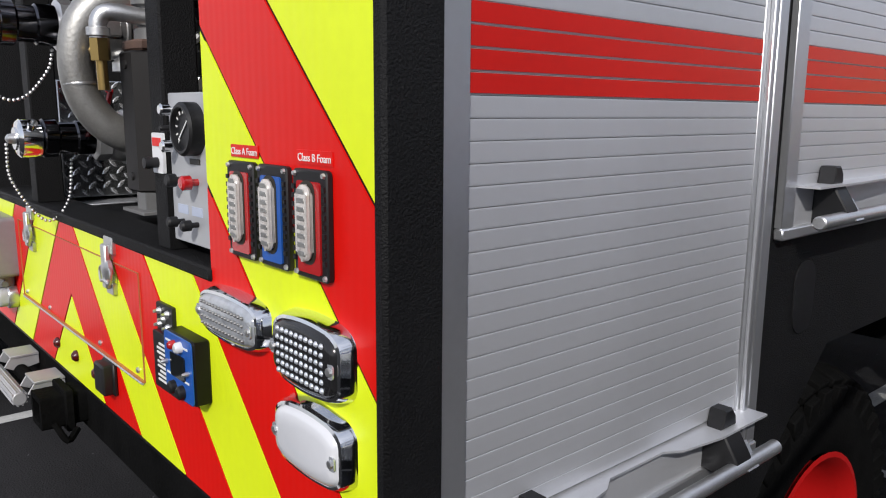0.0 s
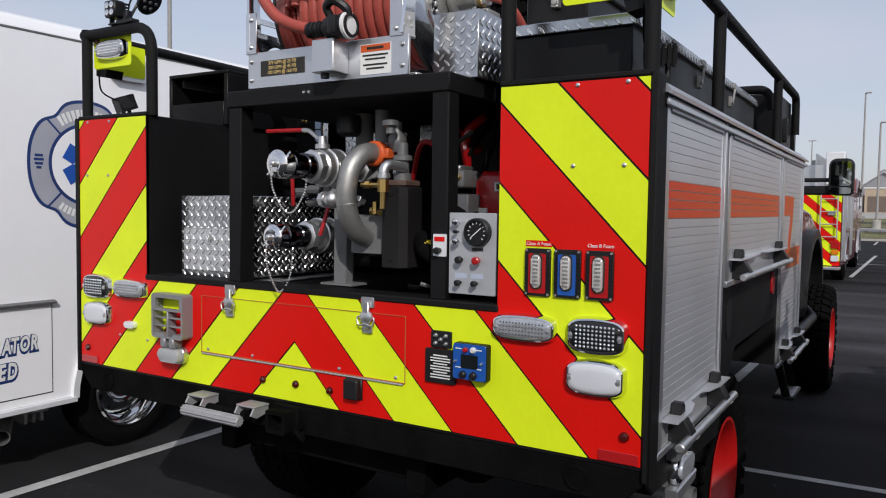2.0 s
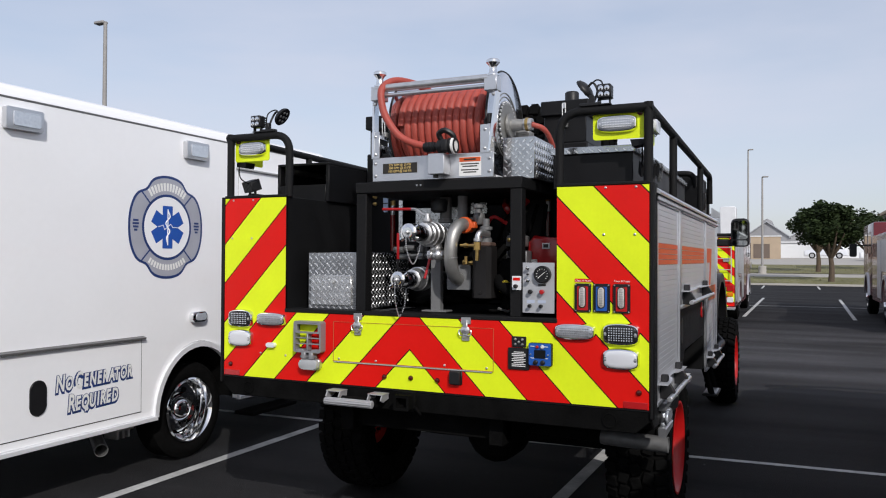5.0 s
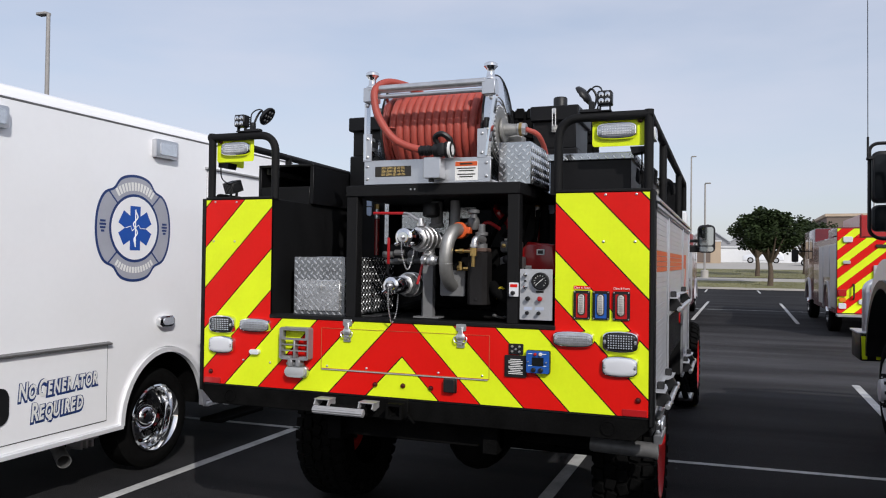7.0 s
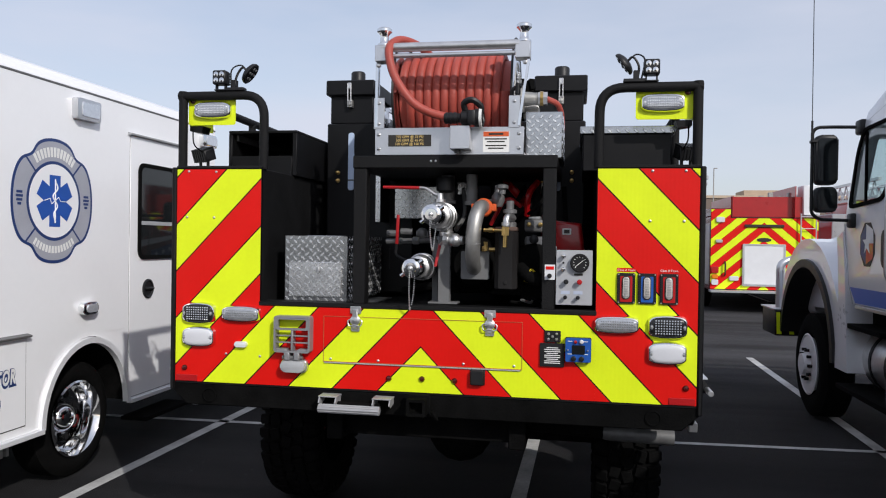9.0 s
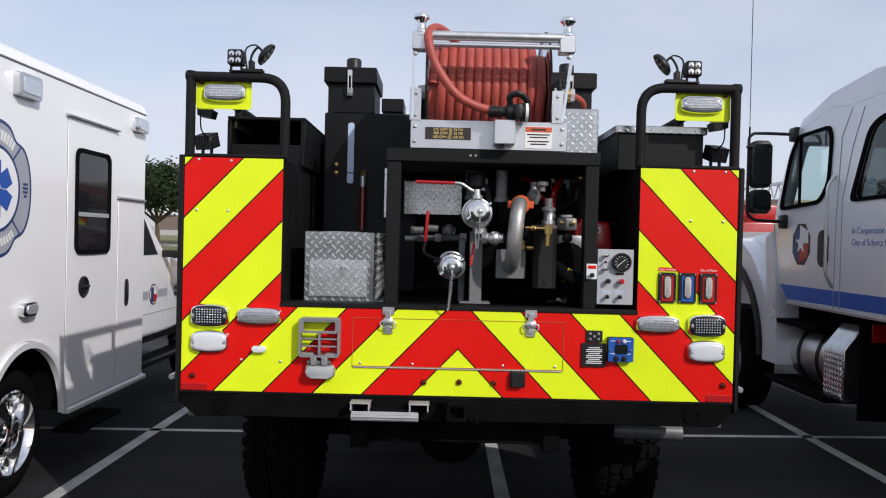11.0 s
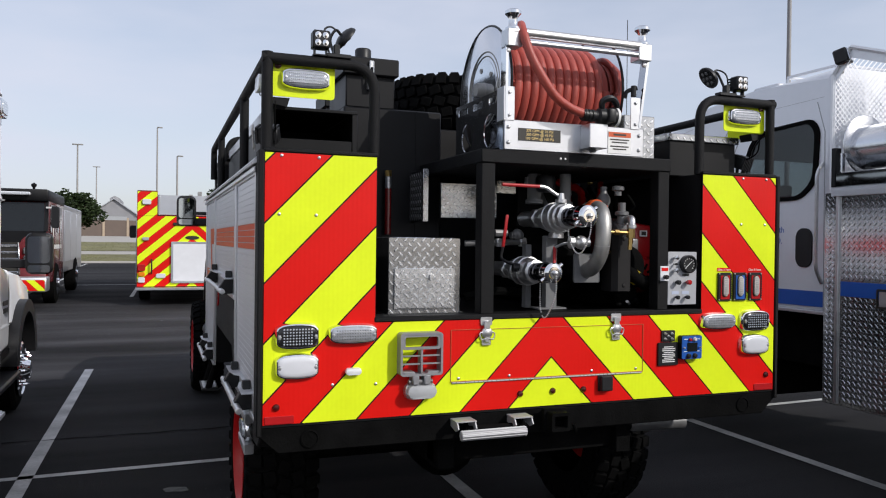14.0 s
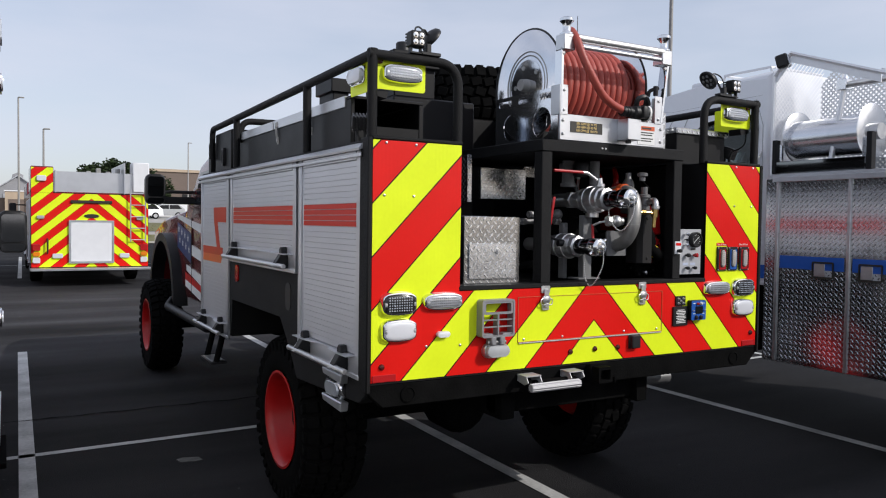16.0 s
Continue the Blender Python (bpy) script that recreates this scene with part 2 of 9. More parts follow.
    t.links.new(pale.outputs[0], m2.inputs[1])
    m1 = m2
    sc = t.nodes.new("ShaderNodeVectorMath")
    sc.operation = "SCALE"
    t.links.new(src, sc.inputs[0])
    t.links.new(m1.outputs[0], sc.inputs["Scale"])
    t.links.new(sc.outputs[0], p.inputs["Base Color"])
    return m


ASPHALT = asphalt()
PAINTW = mat("worn_line_paint", (0.46, 0.46, 0.45), 0.8, var=0.45, scale=3, bump=0.4, bscale=110)
GRASSM = mat("grass_blade", (0.15, 0.155, 0.055), 0.8, var=0.4, scale=0.4)
GRASSG = mat("grass_ground", (0.17, 0.16, 0.07), 0.9, var=0.35, scale=0.3)
CONC = mat("concrete", (0.38, 0.36, 0.33), 0.85, var=0.12, scale=0.7)
LEAF = mat("leaf", (0.022, 0.036, 0.011), 0.7, var=0.5, scale=3, spec=0.2)


# ---- mesh helpers ----
def B():
    return bmesh.new()


def where(ob):
    v = Vector((0, 0, 0))
    while ob:
        v += ob.location
        ob = ob.parent
    return v


def thing(name, at, label, category, group="", kind=""):
    ob = new(name)
    ob.location = at
    return tagged(ob, label, category, group, kind)


def part(name, bm, material, parent=None, label="", at=None, kind="", sharp=38):
    """Links bm as one mesh object. Without at, bm is in world places; with at, round that place."""
    me = bpy.data.meshes.new(name)
    base = where(parent)
    if at is None:
        at = base
        bm.transform(Matrix.Translation(-base))
    bmesh.ops.recalc_face_normals(bm, faces=bm.faces)
    bm.to_mesh(me)
    bm.free()
    me.materials.append(material)
    me.shade_smooth()
    me.set_sharp_from_angle(angle=radians(sharp))
    ob = new(name, me)
    ob.parent = parent
    ob.location = Vector(at) - base
    return tagged(ob, label, kind=kind)


def box(bm, x0, x1, y0, y1, z0, z1, bev=0.0, seg=1, m=None):
    vs = [bm.verts.new((x, y, z)) for z in (z0, z1) for y in (y0, y1) for x in (x0, x1)]
    if m is not None:
        for v in vs:
            v.co = m @ v.co
    fs = [bm.faces.new([vs[i] for i in q]) for q in ((0, 2, 3, 1), (4, 5, 7, 6), (0, 1, 5, 4), (2, 6, 7, 3), (0, 4, 6, 2), (1, 3, 7, 5))]
    if bev:
        es = list({e for f in fs for e in f.edges})
        bmesh.ops.bevel(bm, geom=es, offset=bev, segments=seg, affect="EDGES", profile=0.5)
    return bm


def frame_of(d):
    d = Vector(d).normalized()
    a = Vector((0, 0, 1)) if abs(d.z) < 0.9 else Vector((1, 0, 0))
    u = d.cross(a).normalized()
    return d, u, d.cross(u).normalized()


def lathe(bm, p, axis, profile, n=24, cap=True):
    """Turns (along, radius) pairs round the axis through p."""
    d, u, v = frame_of(axis)
    p = Vector(p)
    rings = []
    for a, r in profile:
        c = p + d * a
        rings.append([bm.verts.new(c + (u * math.cos(2 * math.pi * k / n) + v * math.sin(2 * math.pi * k / n)) * max(r, 1e-4)) for k in range(n)])
    for r0, r1 in zip(rings, rings[1:]):
        for k in range(n):
            bm.faces.new((r0[k], r0[(k + 1) % n], r1[(k + 1) % n], r1[k]))
    if cap:
        bm.faces.new(rings[0][::-1])
        bm.faces.new(rings[-1])
    return bm


def cyl(bm, p0, p1, r, r2=None, n=16, bev=0.0):
    p0, p1 = Vector(p0), Vector(p1)
    L = (p1 - p0).length
    r2 = r if r2 is None else r2
    prof = [(0, r), (L, r2)]
    if bev:
        prof = [(0, r - bev), (bev, r), (L - bev, r2), (L, r2 - bev)]
    return lathe(bm, p0, p1 - p0, prof, n)


def bend(pts, k=6):
    """A smooth line through the points."""
    P = [Vector(p) for p in pts]
    P = [2 * P[0] - P[1]] + P + [2 * P[-1] - P[-2]]
    out = []
    for a, b, c, d in zip(P, P[1:], P[2:], P[3:]):
        for i in range(k):
            t = i / k
            out.append(0.5 * ((2 * b) + (c - a) * t + (2 * a - 5 * b + 4 * c - d) * t * t + (3 * b - a - 3 * c + d) * t ** 3))
    return out + [P[-2]]


def corner(pts, r, k=5):
    """The points with every inner corner rounded to about r."""
    P = [Vector(p) for p in pts]
    out = [P[0]]
    for a, b, c in zip(P, P[1:], P[2:]):
        d0, d1 = (a - b), (c - b)
        q = min(r, d0.length / 2, d1.length / 2)
        s, e = b + d0.normalized() * q, b + d1.normalized() * q
        for i in range(k + 1):
            t = i / k
            out.append((1 - t) ** 2 * s + 2 * t * (1 - t) * b + t * t * e)
    return out + [P[-1]]


def tube(bm, pts, r, n=10, cap=True):
    P = [Vector(p) for p in pts]
    rad = r if callable(r) else (lambda s: r)
    d, u, v = frame_of(P[1] - P[0])
    rings = []
    for i, p in enumerate(P):
        t = (P[min(i + 1, len(P) - 1)] - P[max(i - 1, 0)]).normalized()
        u = (u - t * u.dot(t)).normalized()
        v = t.cross(u)
        q = rad(i / (len(P) - 1))
        rings.append([bm.verts.new(p + (u * math.cos(2 * math.pi * k / n) + v * math.sin(2 * math.pi * k / n)) * q) for k in range(n)])
    for r0, r1 in zip(rings, rings[1:]):
        for k in range(n):
            bm.faces.new((r0[k], r0[(k + 1) % n], r1[(k + 1) % n], r1[k]))
    if cap:
        bm.faces.new(rings[0][::-1])
        bm.faces.new(rings[-1])
    return bm


def prism(bm, pts, axis, a0, a1, bev=0.0, seg=1):
    """A polygon pushed from a0 to a1 along the axis: (x, z) for y, (y, z) for x, (x, y) for z."""
    def put(u, v, a):
        return {"y": (u, a, v), "x": (a, u, v), "z": (u, v, a)}[axis]
    lo = [bm.verts.new(put(u, v, a0)) for u, v in pts]
    hi = [bm.verts.new(put(u, v, a1)) for u, v in pts]
    n = len(pts)
    f0, f1 = bm.faces.new(lo), bm.faces.new(hi[::-1])
    fs = [f0, f1] + [bm.faces.new((lo[i], hi[i], hi[(i + 1) % n], lo[(i + 1) % n])) for i in range(n)]
    if bev:
        es = list(set(f0.edges) | set(f1.edges))
        bmesh.ops.bevel(bm, geom=es, offset=bev, segments=seg, affect="EDGES", profile=0.5)
    return bm


def rrect(cx, cz, w, h, r, k=5):
    out = []
    for sx, sz, a0 in ((1, 1, 0), (-1, 1, 90), (-1, -1, 180), (1, -1, 270)):
        for i in range(k + 1):
            a = radians(a0 + 90 * i / k)
            out.append((cx + sx * (w / 2 - r) + r * math.cos(a), cz + sz * (h / 2 - r) + r * math.sin(a)))
    return out


def ring(bm, outer, inner, axis, a0, a1):
    """A frame between two outlines of as many points."""
    def put(p, a):
        return {"y": (p[0], a, p[1]), "x": (a, p[0], p[1]), "z": (p[0], p[1], a)}[axis]
    V = [[bm.verts.new(put(p, a)) for p in loop] for loop in (outer, inner) for a in (a0, a1)]
    n = len(outer)
    for i in range(n):
        j = (i + 1) % n
        for a, b in ((0, 1), (1, 3), (3, 2), (2, 0)):
            bm.faces.new((V[a][i], V[a][j], V[b][j], V[b][i]))
    return bm


def band(bm, outer, inner, x0, x1):
    """A connected arch between two lines of (y, z) points, from x0 to x1."""
    V = [[bm.verts.new((x, *p)) for p in loop] for loop in (outer, inner) for x in (x0, x1)]
    for i in range(len(outer) - 1):
        for a, b in ((0, 1), (1, 3), (3, 2), (2, 0)):
            bm.faces.new((V[a][i], V[a][i + 1], V[b][i + 1], V[b][i]))
    for i in (0, len(outer) - 1):
        bm.faces.new((V[0][i], V[1][i], V[3][i], V[2][i]))
    return bm


def clip(poly, a, b, c):
    """The part of the polygon where a u + b v <= c."""
    out = []
    for p, q in zip(poly, poly[1:] + poly[:1]):
        dp, dq = a * p[0] + b * p[1] - c, a * q[0] + b * q[1] - c
        if dp <= 0:
            out.append(p)
        if dp * dq < 0:
            t = dp / (dp - dq)
            out.append((p[0] + t * (q[0] - p[0]), p[1] + t * (q[1] - p[1])))
    return out


def treads(bm, u0, u1, v0, v1, at, axis, pitch=0.028, h=0.003, sign=-1):
    """Raised lozenges of tread plate in rows that lean left and right in turn, on the plane axis = at."""
    def put(u, v, a):
        return {"y": (u, a, v), "x": (a, u, v), "z": (u, v, a)}[axis]
    lens = ((1, 0), (0.45, 0.31), (-0.45, 0.31), (-1, 0), (-0.45, -0.31), (0.45, -0.31))
    step, half = pitch / 2 ** 0.5, pitch * 0.56
    j, v = 0, v0 + step / 2
    while v < v1 - step * 0.3:
        s = 1 if j % 2 else -1
        u = u0 + step * (0.5 + j % 2)
        while u < u1 - step * 0.3:
            pts = [((a - b * s) * half * 0.7071, (a * s + b) * half * 0.7071) for a, b in lens]
            base = [bm.verts.new(put(u + a, v + b, at)) for a, b in pts]
            top = [bm.verts.new(put(u + a * 0.68, v + b * 0.68, at + sign * h)) for a, b in pts]
            bm.faces.new(top)
            for k in range(6):
                bm.faces.new((base[k], base[(k + 1) % 6], top[(k + 1) % 6], top[k]))
            u += 2 * step
        j, v = j + 1, v + step
    return bm


def carve(bm, cutters):
    """bm with each cutter's volume taken away."""
    def link(b):
        me = bpy.data.meshes.new("tmp")
        bmesh.ops.recalc_face_normals(b, faces=b.faces)
        b.to_mesh(me)
        b.free()
        ob = bpy.data.objects.new("tmp", me)
        scene.collection.objects.link(ob)
        return ob
    main, subs = link(bm), [link(c) for c in cutters]
    for c in subs:
        m = main.modifiers.new("cut", "BOOLEAN")
        m.operation, m.object, m.solver = "DIFFERENCE", c, "EXACT"
    out = bmesh.new()
    me = bpy.data.meshes.new_from_object(main.evaluated_get(bpy.context.evaluated_depsgraph_get()))
    out.from_mesh(me)
    bpy.data.meshes.remove(me)
    for ob in [main] + subs:
        me = ob.data
        bpy.data.objects.remove(ob)
        bpy.data.meshes.remove(me)
    return out


def words(text, material, parent, at, size, turn=(90, 0, 0), name="lettering", shear=0.0, align="LEFT", thick=0.0015, label="", grow=0.0):
    """Raised letters in the built-in font, as a mesh."""
    cu = bpy.data.curves.new(name, "FONT")
    cu.offset = grow
    cu.body, cu.size, cu.shear, cu.align_x, cu.extrude, cu.resolution_u = text, size, shear, align, thick, 3
    tmp = bpy.data.objects.new(name, cu)
    scene.collection.objects.link(tmp)
    me = bpy.data.meshes.new_from_object(tmp.evaluated_get(bpy.context.evaluated_depsgraph_get()))
    bpy.data.objects.remove(tmp)
    bpy.data.curves.remove(cu)
    me.materials.clear()
    me.materials.append(material)
    ob = new(name, me)
    ob.parent = parent
    ob.matrix_basis = pose(*(Vector(at) - where(parent)), *turn)
    return tagged(ob, label)


def small_caps(text, material, parent, at, width, ratio, turn, shear, grow, name="lettering", thick=0.0015, tall=1.0, gap=0.05):
    """Slanted capitals, each word's first letter larger, fitted to a width along +y, one mesh."""
    bm, pen = bmesh.new(), 0.0
    for word in text.split(" "):
        for i, chs in enumerate(word):
            size = 1.0 if i == 0 else ratio
            ob = words(chs, material, None, (0, 0, 0), size, (0, 0, 0), "tmp", shear, "LEFT", 0.0, "", grow * 6.0)
            me = ob.data
            xs = [v.co.x for v in me.vertices]
            off = pen - min(xs)
            base = len(bm.verts)
            tmp = bmesh.new()
            tmp.from_mesh(me)
            tmp.transform(Matrix.Translation((off, 0, 0)))
            m2 = bpy.data.meshes.new("tmp")
            tmp.to_mesh(m2)
            tmp.free()
            bm.from_mesh(m2)
            bpy.data.objects.remove(ob)
            bpy.data.meshes.remove(m2)
            pen += max(xs) - min(xs) + gap - (0.2 * shear * size)
        pen += 0.16
    k = width / max(v.co.x for v in bm.verts)
    bm.transform(Matrix.Diagonal((k, k * tall, k, 1)))
    me = bpy.data.meshes.new(name)
    ext = bmesh.ops.extrude_face_region(bm, geom=bm.faces[:])
    bmesh.ops.translate(bm, verts=[g for g in ext["geom"] if isinstance(g, bmesh.types.BMVert)], vec=(0, 0, thick))
    bmesh.ops.recalc_face_normals(bm, faces=bm.faces)
    for f in bm.faces:
        f.smooth = False
    bm.to_mesh(me)
    bm.free()
    me.materials.append(material)
    ob = new(name, me)
    ob.parent = parent
    ob.matrix_basis = pose(*(Vector(at) - where(parent)), *turn)
    return ob


# ---- ground ----
RISE = ((-400, 0), (9, 0), (17, 0.03), (27.6, 0.08), (47, 0.13), (55, 0.45), (58, 0.65), (75, 1.2), (95, 1.85), (130, 2.5), (420, 3.2))


def rise(y):
    for (a, za), (b, zb) in zip(RISE, RISE[1:]):
        if y <= b:
            t = max(0, (y - a) / (b - a))
            return za + (zb - za) * t
    return RISE[-1][1]


def sheet(bm, xs, ys, dz=0.0):
    V = [[bm.verts.new((x, y, rise(y) + dz)) for x in xs] for y in ys]
    for r0, r1 in zip(V, V[1:]):
        for a, b, c, d in zip(r0, r0[1:], r1[1:], r1):
            bm.faces.new((a, b, c, d))
    return bm


ys = [-400, -60, -12] + list(range(-8, 60, 2)) + [62, 70, 80, 95, 130, 200, 420]
ground = part("ground", sheet(B(), [-400, -60, -20, -8, 0, 8, 20, 60, 400], ys), ASPHALT)
tagged(ground, "dark worn asphalt of a sealed parking lot", "ground", kind="structure")

marks = thing("parking_lines", (0, 0, 0), "worn white painted parking stall lines on asphalt", "road marking", kind="structure")


def line(x0, y0, x1, y1, w=0.1):
    d = Vector((x1 - x0, y1 - y0, 0))
    n = Vector((-d.y, d.x, 0)).normalized() * w / 2
    bm = B()
    steps = max(1, int(d.length / 1.5))
    prev = None
    for i in range(steps + 1):
        p = Vector((x0, y0, 0)) + d * i / steps
        z = rise(p.y) + 0.004
        cur = [bm.verts.new((p.x + s * n.x, p.y + s * n.y, z)) for s in (1, -1)]
        if prev:
            bm.faces.new((prev[0], prev[1], cur[1], cur[0]))
        prev = cur
    part("stall_line", bm, PAINTW, marks)


for k in range(-5, 6):
    x = 0.29 + 2.80 * k
    line(x + 0.02, -2.2, x + 0.13, 8.05 + 0.4 * k)
    line(x + 0.27, 19.8, x + 0.45, 30.8)
line(-16, 2.62, -0.9, 3.05, 0.075)
line(-0.9, 3.05, 18, 4.1, 0.075)
line(-16, 25.1, 18, 25.5, 0.1)
for k in range(-9, 12):
    line(0.3 + 2.86 * k, 41.5, 0.3 + 2.86 * k, 46.8)
SPOT = mat("faint_paint", (0.10, 0.10, 0.095), 0.85, var=0.6, scale=25)
patch = B()
prism(patch, [(-1.545, 2.46), (-1.53, 2.395), (-1.43, 2.37), (-1.385, 2.385), (-1.40, 2.46), (-1.50, 2.49)], "z", 0.001, 0.004)
part("paint_spot", patch, SPOT, marks)
# a sealed crack across the stall
TAR = mat("crack_tar", (0.003, 0.003, 0.003), 0.9, spec=0.03)
q, cr = random.Random(8), []
for k in range(34):
    x = -2.75 + 0.085 * k
    cr.append((x, 4.05 + 0.012 * math.sin(k * 1.3) + q.uniform(-0.012, 0.012), q.uniform(0.005, 0.013)))
t = B()
for (xa, ya, wa), (xb, yb, wb) in zip(cr, cr[1:]):
    t.faces.new([t.verts.new(v) for v in ((xa, ya - wa, 0.006), (xb, yb - wb, 0.006), (xb, yb + wb, 0.006), (xa, ya + wa, 0.006))])
part("crack", t, TAR, ground)

# ---- fire truck: body ----
truck = thing("fire_truck", (0, 0, 0), "black brush fire truck with a lime and red chevron rear", "fire truck")
PZ0, PZ1 = 0.968, 1.995
YW = 1.375     # rear wheel centre
YF = 5.90      # front wheel centre

body = B()
for s in (-1, 1):
    prof = [(0.006, 0.93), (0.006, 2.0), (3.14, 2.0), (3.14, 0.86), (2.26, 0.86), (2.24, 1.12), (1.2, 1.12), (1.02, 0.95), (0.92, 0.82), (0.10, 0.86)]
    prism(body, prof, "x", s * 0.80, s * 1.226, 0.006)
box(body, -0.80, 0.80, 0.006, 3.1, 1.30, 1.345, 0.004)       # deck
box(body, -0.80, 0.80, 0.006, 0.03, 0.93, 1.30, 0.003)       # rear apron
box(body, -0.80, 0.80, 1.25, 3.1, 1.345, 2.1, 0.01)          # front bulkhead and tank
part("body", body, LINER, truck, "black spray-lined steel body")
for s in (-1, 1):
    part("opening_jamb", box(B(), s * 0.785, s * 0.803, -0.004, 1.25, 1.345, 2.0, 0.003), LINER, truck)
    # edging round the rear corner and over the chevron panel
    part("corner_edging", box(B(), s * 1.222, s * 1.244, -0.012, 0.075, 0.925, 2.005, 0.005), LINER, truck)
    part("top_edging", box(B(), s * 0.783, s * 1.222, -0.008, 0.05, 1.998, 2.012, 0.003), LINER, truck)
part("opening_sill", box(B(), -0.79, 0.79, -0.010, 0.10, 1.346, 1.368, 0.004), LINER, truck)

# chevron sheeting
rear = part("rear_panel", box(B(), -1.222, 1.222, -0.002, 0.008, PZ0 - 0.01, 1.345), BLACK, truck, "black backing of the chevron sheeting")
for s in (-1, 1):
    part("upper_backing", box(B(), s * 0.785, s * 1.222, -0.002, 0.008, 1.345, 1.999), BLACK, rear)
SL, C0, CP, GAP = 1.04, 1.177, 0.2275, 0.0085
for s in (-1, 1):
    for u0, u1, v0, v1 in ((0.787, 1.219, PZ0, PZ1), (0.0, 0.7869, PZ0, 1.348)):
        for k in range(-1, 11):
            lo, hi = C0 + CP * (k - 1), C0 + CP * k
            poly = [(u0, v0), (u1, v0), (u1, v1), (u0, v1)]
            poly = clip(poly, SL, 1, hi - GAP / 2)
            poly = clip(poly, -SL, -1, -(lo + GAP / 2)) if len(poly) > 2 else []
            if len(poly) < 3:
                continue
            poly = [(s * u, v) for u, v in poly]
            m = YEL if k % 2 == 0 else REDS
            part("lime_stripe" if k % 2 == 0 else "red_stripe", prism(B(), poly, "y", -0.0045, -0.002), m, rear)

# lower rear apron and chassis
ap = B()
prism(ap, [(-1.235, 0.956), (1.235, 0.956), (1.235, 0.925), (1.16, 0.855), (-1.16, 0.855), (-1.235, 0.925)], "y", 0.0, 0.055, 0.004)
part("bumper_apron", ap, UNDER, truck)
for s in (-1, 1):
    part("chassis_rail", box(B(), s * 0.40, s * 0.48, 0.1, 7.0, 0.70, 0.92, 0.005), UNDER, truck)
for y in (0.15, 1.0, 2.4, 4.0):
    part("cross_member", box(B(), -0.48, 0.48, y, y + 0.08, 0.72, 0.9, 0.004), UNDER, truck)
part("under_deck", box(B(), -0.75, 0.75, 0.3, 3.0, 0.92, 1.3), UNDER, truck)
for y, r in ((YW, 0.065), (YF, 0.06)):
    axle = part("axle", cyl(B(), (-1.0, y, 0.495), (1.0, y, 0.495), r, n=14), UNDER, truck)
    part("differential", lathe(B(), (0.0 if y == YW else 0.25, y - 0.24, 0.495), (0, 1, 0), [(0, 0.07), (0.03, 0.13), (0.12, 0.2), (0.3, 0.2), (0.42, 0.11), (0.48, 0.06)], 16), UNDER, axle)
    for s in (-1, 1):
        part("leaf_spring", tube(B(), bend([(s * 0.44, y - 0.75, 0.72), (s * 0.44, y - 0.2, 0.6), (s * 0.44, y + 0.2, 0.6), (s * 0.44, y + 0.75, 0.72)]), 0.04, 6), UNDER, axle)
        part("shock_absorber", cyl(B(), (s * 0.52, y - 0.12, 0.5), (s * 0.46, y - 0.3, 0.88), 0.03, n=8), UNDER, axle)


def wheel_mesh(R, rim, W):
    """Tyre carcass round the x axis, outer side at x = 0, inner at x = W."""
    t = B()
    half = [(0.025, rim), (0.006, rim + 0.025), (0.0, rim + 0.07), (0.002, R - 0.11), (0.014, R - 0.065), (0.036, R - 0.034), (0.075, R - 0.02)]
    lathe(t, (0, 0, 0), (1, 0, 0), half + [(W - a, b) for a, b in half[::-1]], 44, cap=False)
    return t


def lug_mesh(R, rim, W):
    """Staggered tread blocks in five rows, the outer ones turned down over the shoulder."""
    t = B()
    n, q = 36, random.Random(3)
    inner = (W - 0.15) / 3
    for k in range(n):
        for row, off, tw in ((0, 0.0, 0.22), (1, 0.45, -0.3), (2, 0.1, 0.25)):
            a = 2 * math.pi * (k + off) / n
            x0 = 0.075 + inner * row + 0.006
            w = inner / 2 - 0.006
            m = Matrix.Rotation(a, 4, "X") @ Matrix.Translation((x0 + w, 0, R - 0.012)) @ Matrix.Rotation(tw + q.uniform(-0.06, 0.06), 4, "Z")
            box(t, -w, w, -0.033, 0.033, -0.012, 0.012, 0.003, m=m)
        for side, off in ((0, 0.0), (1, 0.5)):
            a = 2 * math.pi * (k + off) / n
            deep = 0.02 if k % 2 else 0.0
            flip = Matrix.Translation((W, 0, 0)) @ Matrix.Scale(-1, 4, (1, 0, 0)) if side else Matrix()
            m = flip @ Matrix.Rotation(a, 4, "X") @ Matrix.Translation((0.045, 0, R - 0.024)) @ Matrix.Rotation(-0.42, 4, "Y")
            box(t, -0.035, 0.030, -0.030, 0.030, -0.014, 0.012, 0.003, m=m)
            m = flip @ Matrix.Rotation(a, 4, "X") @ Matrix.Translation((0.010, 0, R - 0.072 - deep)) @ Matrix.Rotation(-0.14, 4, "Y")
            box(t, -0.009, 0.012, -0.024, 0.024, -0.03, 0.03 + deep, 0.003, m=m)
    bmesh.ops.recalc_face_normals(t, faces=t.faces)
    return t


